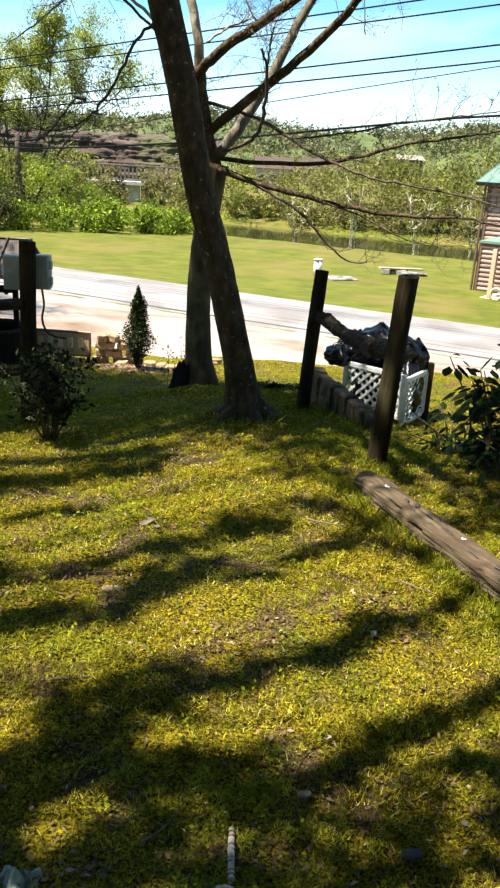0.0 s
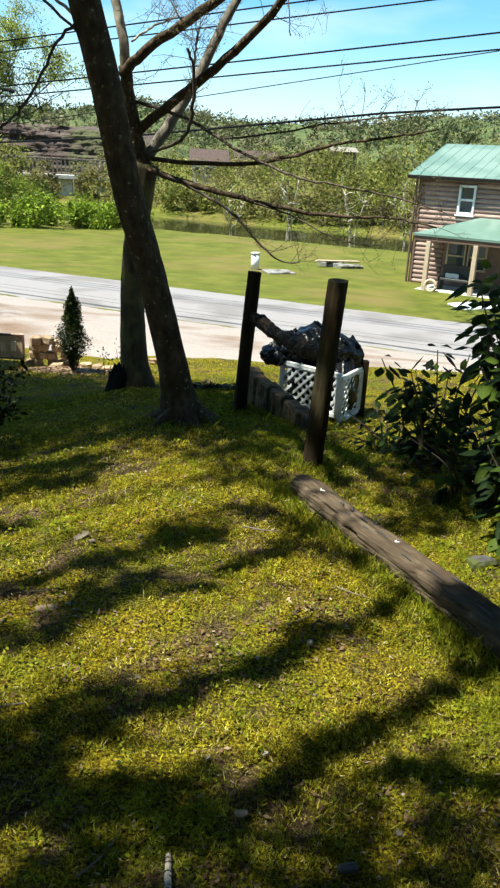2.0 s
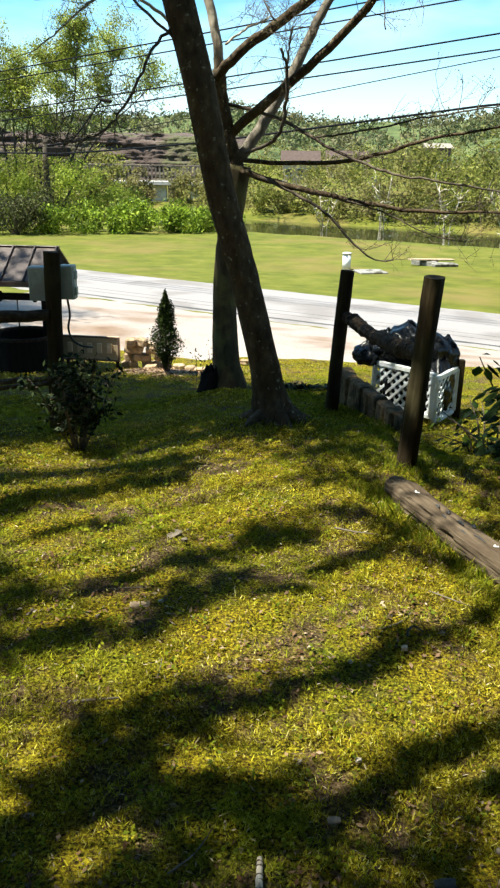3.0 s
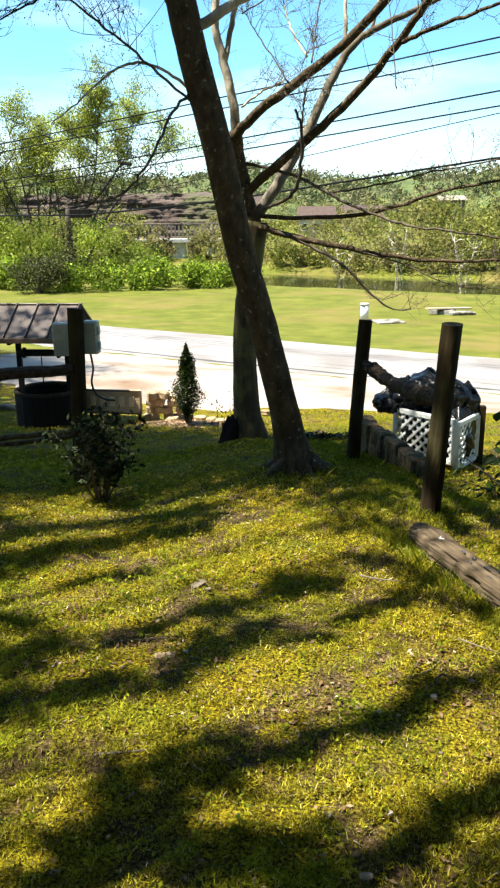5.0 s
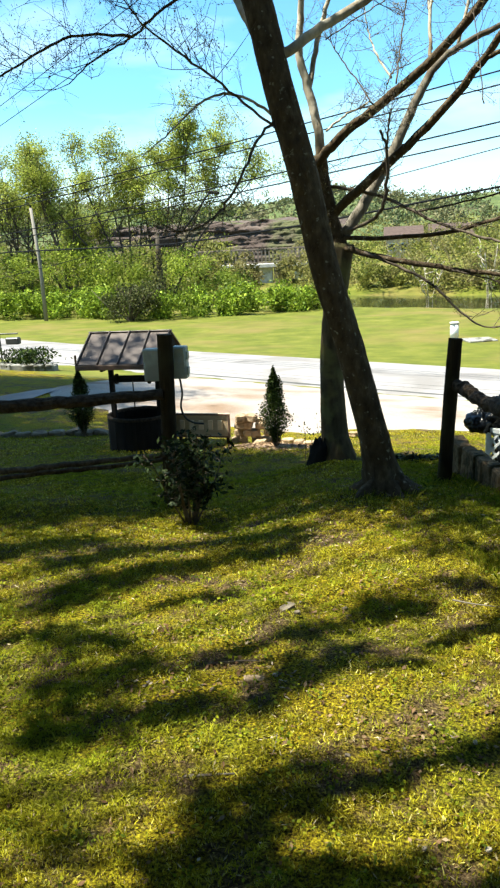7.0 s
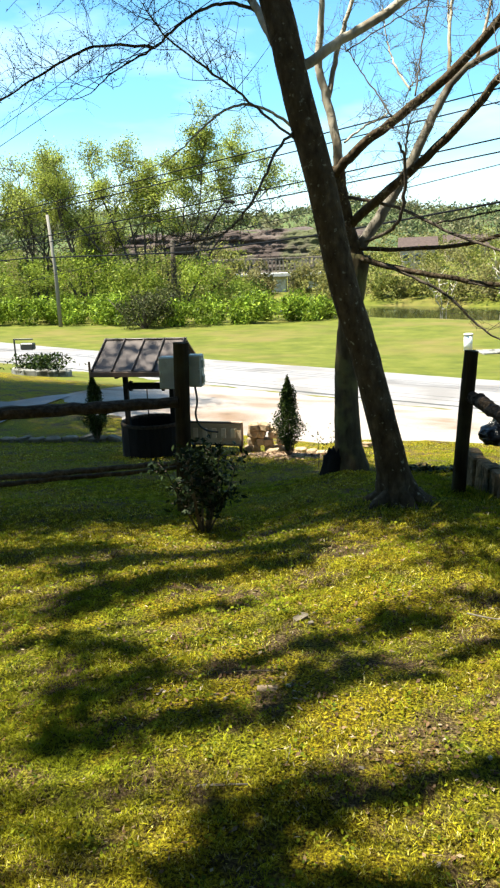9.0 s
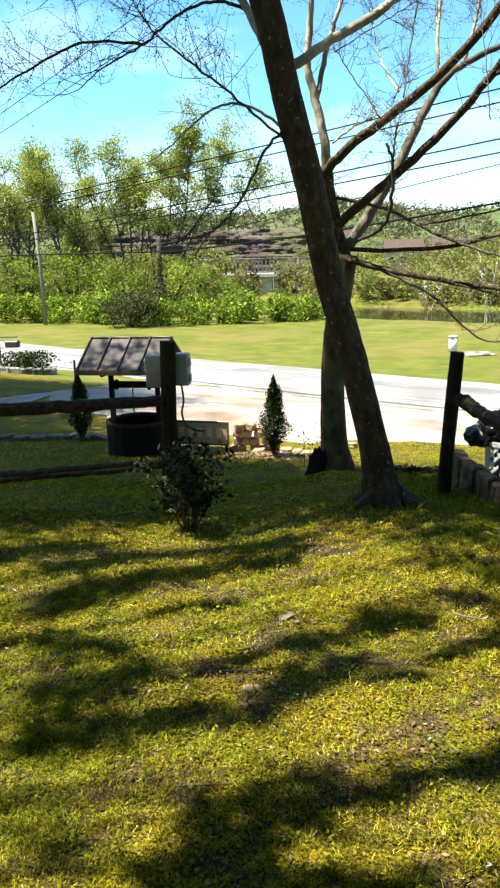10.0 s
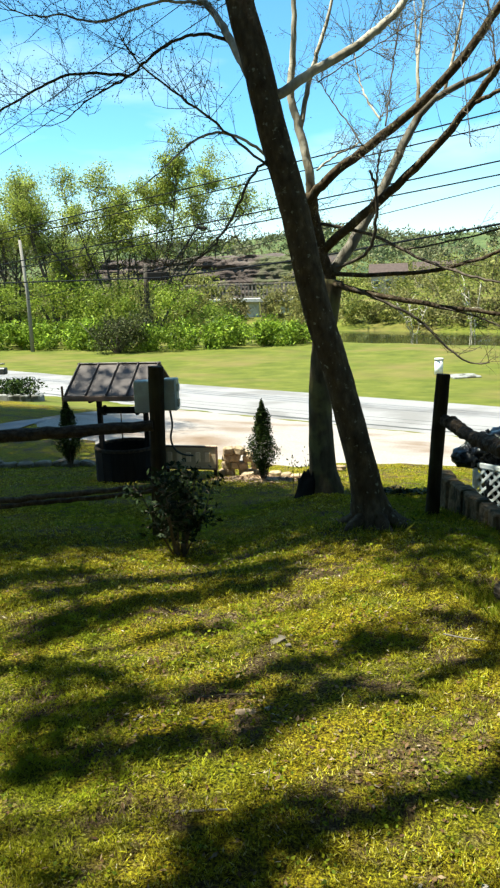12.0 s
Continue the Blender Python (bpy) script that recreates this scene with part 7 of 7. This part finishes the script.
# road bridge
bridge = thing("bridge", (-20, 80, -3), "concrete road bridge with a railing over the river", "bridge")
link_mesh("deck", *box((-14.8, 80.8, -0.62), (12.5, 4.5, 0.4), None, 0.04), M_CONC, bridge)
for x in (-20.5, -11.85):
    link_mesh("pier", *box((x, 79.2, -1.75), (0.6, 1.0, 2.2), None, 0.06), M_SLATS, bridge)
rail_ = link_mesh("railing", *box((-14.8, 78.7, 1.0), (12.5, 0.14, 0.14), None, 0.02), M_SLATS, bridge)
link_mesh("bottom_rail", *box((-14.8, 78.7, -0.33), (12.5, 0.14, 0.12), None, 0.02), M_SLATS, rail_)
for k in range(33):
    link_mesh("baluster", *box((-20.9 + 0.38 * k, 78.7, 0.34), (0.15, 0.1, 1.22), None, 0.0), M_SLATS, rail_)
link_mesh("abutment", *box((-13.1, 79.4, -1.62), (1.5, 0.5, 1.6), None, 0.05), M_WHITE, bridge)
link_mesh("abutment", *box((-9.7, 79.4, -1.45), (0.9, 0.5, 1.3), None, 0.05), M_WHITE, bridge)
r = np.random.default_rng(85)
for k in range(10):
    boulder("stone", (-13.3 + 0.3 * k, 78.2 + 0.6 * r.random(), -3.0 + 0.15 * r.random()), (0.6, 0.5, 0.45), 500 + k, "pale rubble stone at the bridge foot", M_CONC, "bridge rubble", 60 * r.random())
r = np.random.default_rng(86)
bc = np.array([(x, y, z) for x, y, z in zip(r.uniform(-25, -6, 150), r.uniform(73, 77.5, 150), r.uniform(-3.0, 0.7, 150)) if not (-13.6 < x < -10.9 or (-9.9 < x < -9.0 and z > -2.2))])
tagged(link_mesh("bridge_scrub", *clump_wood(bc, r.uniform(0.6, 1.1, len(bc)), 110, 0.33, r), L_WOODS), "bushes crowding the near side of the bridge", "scrub", kind="stuff")


def far_house(x, y, w, d, wall_h, roof_h, wall_mat, roof_mat, label):
    z = gz(x, y)
    e_ = thing("house", (x, y, z), label, "house", "distant houses")
    z = max(z, -1.0)
    link_mesh("wall", *box((x, y, z + wall_h / 2 - 0.5), (w, d, wall_h + 1.0), None, 0.03), wall_mat, e_)
    o = 0.35
    v_ = [(x - w / 2 - o, y - d / 2 - o, z + wall_h), (x + w / 2 + o, y - d / 2 - o, z + wall_h), (x + w / 2 + o, y, z + wall_h + roof_h), (x - w / 2 - o, y, z + wall_h + roof_h),
          (x - w / 2 - o, y + d / 2 + o, z + wall_h), (x + w / 2 + o, y + d / 2 + o, z + wall_h)]
    link_mesh("roof", v_, [(0, 1, 2, 3), (3, 2, 5, 4), (0, 3, 4), (1, 5, 2), (0, 4, 5, 1)], roof_mat, e_)
    for k in range(3):
        u = x - w / 2 + w * (k + 0.5) / 3
        win_ = link_mesh("window", *box((u, y - d / 2 - 0.03, z + wall_h * 0.5), (0.7, 0.08, 0.9), None, 0.0), M_GLASS, e_)
        for s in (-1, 1):
            link_mesh("frame", *box((u, y - d / 2 - 0.06, z + wall_h * 0.5 + s * 0.48), (0.86, 0.08, 0.08), None, 0.0), M_WHITE, win_)


M_BROWNROOF = surface("brown_shingle", [(0.3, (0.05, 0.035, 0.03)), (0.7, (0.10, 0.07, 0.06))], 3, 0.9, 0.3)
far_house(0.8, 112, 4.6, 6.0, 2.4, 1.5, M_TAN, M_BROWNROOF, "distant house with a brown shingle roof")
far_house(20.5, 122, 3.2, 6.0, 4.2, 0.7, M_TRIM, M_POLE, "distant dark house with a pale roof")
far_house(8.0, 128, 6.0, 6.0, 2.2, 1.6, M_TAN, M_BROWNROOF, "distant tan house among trees")

# ---------------------------------------------------------------- ground cover
r = np.random.default_rng(90)


def scatter(n_, y0, y1, half, power, seed_scale=2.2):
    """Points over the yard, thinning with distance, in drifts."""
    u_ = r.random(n_) ** power
    y_ = y0 + (y1 - y0) * u_
    x_ = (r.random(n_) * 2 - 1) * (half * y_ + 0.5) - 0.08 * y_
    drift = np.sin(seed_scale * x_ + 1.3 * np.sin(1.9 * y_)) + np.sin(1.7 * seed_scale * y_ + 1.1 * np.sin(2.3 * x_) + 1) + 0.7 * np.sin(5.1 * x_ - 4.3 * y_)
    return x_, y_, drift


def bury(x_, y_):
    return ground_z(x_, y_) + bumps(x_, y_)


BARE = [(0.12, 2.45, 0.26, 0.17), (-0.52, 2.78, 0.2, 0.1), (-0.3, 3.3, 0.2, 0.1), (0.5, 2.78, 0.18, 0.1), (-1.0, 3.1, 0.22, 0.12), (0.25, 1.5, 0.28, 0.07), (-0.25, 1.42, 0.22, 0.06), (-0.9, 2.6, 0.2, 0.1), (0.1, 3.7, 0.25, 0.12), (-0.4, 4.3, 0.3, 0.15), (0.75, 1.72, 0.3, 0.12), (0.62, 2.5, 0.12, 0.07)]


def bare(x_, y_):
    """How bare the soil is, 0 to 1."""
    edge_ = 0.75 + 0.35 * np.sin(31 * x_ + 2 * np.sin(17 * y_)) * np.sin(27 * y_ + 2 * np.sin(19 * x_))
    return np.clip(edge_ * sum(np.exp(-((x_ - a_) / c_) ** 2 - ((y_ - b_) / d_) ** 2) for a_, b_, c_, d_ in BARE), 0, 1)


def crumb(x_, y_):
    """Small hollows and knobs two or three centimetres wide, -1 to 1."""
    return np.sin(115 * x_ + 3 * np.sin(41 * y_)) * np.sin(125 * y_ + 3 * np.sin(37 * x_ + 1))


def tuft(x_, y_):
    """Cushions of moss a hand wide, -1.6 to 1.6."""
    return np.sin(21 * x_ + 2.5 * np.sin(8 * y_ + 1)) * np.sin(24 * y_ + 2.5 * np.sin(9 * x_)) + 0.6 * np.sin(47 * x_ - 31 * y_ + 2 * np.sin(13 * x_ + 5 * y_))


# clover and small weeds in bunches
x, y, dr = scatter(700, 1.05, 6.5, 0.5, 1.25, 3.1)
q = np.repeat(np.stack([x, y], axis=1), 11, axis=0)
q += r.normal(size=q.shape) * (0.016 + 0.003 * q[:, 1:2])
q = np.concatenate([q, (bury(q[:, 0], q[:, 1]) + 0.012 + 0.028 * r.random(len(q)))[:, None]], axis=1)
tagged(link_mesh("clover", *leaves(q, 0.009 + 0.0025 * q[:, 1], r, 0.5, 0.75), L_CLOVER), "small bunches of green clover and weeds in the moss", "clover", kind="stuff")


def blades(x_, y_, h_, w_, r_):
    n_ = len(x_)
    a = r_.random(n_) * 2 * np.pi
    lean = r_.normal(size=(n_, 2)) * 0.45
    z_ = bury(x_, y_)
    foot = np.stack([x_, y_, z_ - 0.003], axis=1)
    side = np.stack([np.cos(a), np.sin(a), np.zeros(n_)], axis=1) * w_[:, None]
    mid_ = foot + np.stack([lean[:, 0] * h_ * 0.4, lean[:, 1] * h_ * 0.4, h_ * 0.6], axis=1)
    tip = foot + np.stack([lean[:, 0] * h_, lean[:, 1] * h_, h_ * 0.95], axis=1)
    v_ = np.stack([foot - side, foot + side, mid_ + side * 0.7, tip, mid_ - side * 0.7], axis=1).reshape(-1, 3)
    return v_, np.arange(n_ * 5).reshape(n_, 5)


def shoots(x_, y_, lift_, h_, w_, r_):
    """Short pointed moss shoots, one small face each."""
    n_ = len(x_)
    a = r_.random(n_) * 2 * np.pi
    foot = np.stack([x_, y_, bury(x_, y_) + lift_], axis=1)
    side = np.stack([np.cos(a), np.sin(a), 0.3 * r_.normal(size=n_)], axis=1) * w_[:, None]
    tip = foot + np.stack([0.7 * h_ * r_.normal(size=n_), 0.7 * h_ * r_.normal(size=n_), h_], axis=1)
    return np.stack([foot - side, foot + side, tip + side * 0.35, tip - side * 0.35], axis=1).reshape(-1, 3), np.arange(n_ * 4).reshape(n_, 4)


# moss cushions, thinning to bare crumbly soil
for n_shoots, y_from, y_to in ((1050000, 1.05, 7.4), (150000, 6.4, 10.9)):
    x, y, dr = scatter(n_shoots, y_from, y_to, 0.52, 1.4 if y_from < 2 else 1.0)
    tf_, cr_ = tuft(x, y), crumb(x, y)
    keep = (r.random(len(x)) < np.interp(dr, [-1.7, -0.5, 0.9], [0.2, 0.7, 1.0]) * np.interp(tf_, [-0.6, 0.45], [0.14, 1.0]) * np.interp(cr_, [-0.5, 0.3], [0.3, 1.0]) * (1 - 0.9 * bare(x, y))) & (across(x, y) < 10.75)
    x, y, tf_, cr_ = x[keep], y[keep], tf_[keep], cr_[keep]
    lift_ = 0.012 * np.clip(tf_ + 0.4, 0, 1.3) + 0.008 * np.clip(cr_ + 0.3, 0, 1.3)
    tagged(link_mesh("moss", *shoots(x, y, lift_, 0.004 + 0.009 * r.random(len(x)), 0.0010 + 0.00055 * y, r), L_MOSS), "yellow-green moss cushions over the yard", "moss", kind="stuff")

x, y, dr = scatter(120000, 1.05, 11.5, 0.50, 1.35, 1.6)
keep = (r.random(len(x)) < np.interp(dr, [-1.5, 0.2, 1.4], [0.12, 0.5, 1.0])) & (across(x, y) < 10.75)
x, y = x[keep], y[keep]
h = np.minimum(r.gamma(3, 0.0065, len(x)), 0.045) * np.interp(y, [1, 4, 9], [0.75, 0.9, 0.9])
tagged(link_mesh("grass", *blades(x, y, h, 0.0011 + 0.0005 * y * r.random(len(x)), r), L_GRASS), "short uneven yellow-green grass", "grass", kind="stuff")

# taller tufts along the log, posts and trunk
ts = np.concatenate([np.stack([np.interp(s := r.random(3500), [0, 1], [0.5, 1.3]) + r.normal(size=3500) * 0.06, np.interp(s, [0, 1], [4.1, 1.9]) + r.normal(size=3500) * 0.05], axis=1),
                     np.array([0.41, 6.2]) + r.normal(size=(500, 2)) * 0.09, np.array([0.75, 4.35]) + r.normal(size=(700, 2)) * 0.09, np.array([-0.03, 5.6]) + r.normal(size=(1500, 2)) * 0.28,
                     np.array([-1.7, 5.7]) + r.normal(size=(500, 2)) * 0.1, np.array([0.7, 6.0]) + r.normal(size=(1500, 2)) * np.array([0.14, 0.5])])
tagged(link_mesh("grass_tufts", *blades(ts[:, 0], ts[:, 1], np.minimum(r.gamma(5, 0.009, len(ts)), 0.09), np.full(len(ts), 0.0022), r), L_GRASS), "taller green grass tufts at posts and log", "grass", kind="stuff")

# leaf litter, crumbs and pebbles in the bare patches
x, y, dr = scatter(26000, 1.05, 6.0, 0.5, 1.3)
keep = r.random(len(x)) < 0.12 * np.interp(dr, [-1.8, 0.5], [1.0, 0.2]) + 0.8 * bare(x, y) + 0.10 * (tuft(x, y) < -0.5)
x, y = x[keep], y[keep]
tagged(link_mesh("leaf_litter", *leaves(np.stack([x, y, bury(x, y) + 0.006 + 0.008 * r.random(len(x))], axis=1), 0.017 + 0.002 * y, r, 0.7, 0.55), L_DEAD), "dry brown leaf bits in the bare patches", "leaf litter", kind="stuff")
# pale dry straw bits lying all over
x, y, dr = scatter(4000, 1.05, 6.5, 0.5, 1.3)
tagged(link_mesh("dry_straw", *leaves(np.stack([x, y, bury(x, y) + 0.008 + 0.02 * r.random(len(x))], axis=1), 0.013 + 0.003 * y, r, 0.7, 0.2), L_STRAW), "pale dry straw bits in the moss", "straw", kind="stuff")
pv, pf, k0 = [], [], 0
x, y, dr = scatter(5000, 1.05, 5.0, 0.5, 1.2)
ba = bare(x, y)
for a, b, d in zip(x, y, ba):
    if r.random() > 0.03 + 0.5 * d:
        continue
    s = r.gamma(2.5, 0.0018) + 0.002
    c = np.array([a, b, float(bury(np.array([a]), np.array([b]))[0]) + s * 0.3])
    o = np.array([(1, 0, 0), (0, 1, 0), (-1, 0, 0), (0, -1, 0), (0, 0, 0.45), (0, 0, -0.45)]) * s * r.uniform(0.7, 1.3, (6, 3))
    pv.append(c + o)
    pf += [(k0, k0 + 1, k0 + 4), (k0 + 1, k0 + 2, k0 + 4), (k0 + 2, k0 + 3, k0 + 4), (k0 + 3, k0, k0 + 4), (k0 + 1, k0, k0 + 5), (k0 + 2, k0 + 1, k0 + 5), (k0 + 3, k0 + 2, k0 + 5), (k0, k0 + 3, k0 + 5)]
    k0 += 6
tagged(link_mesh("pebbles", np.concatenate(pv), np.array(pf), M_PEBBLE), "small pale pebbles in the bare soil", "pebbles", kind="stuff")
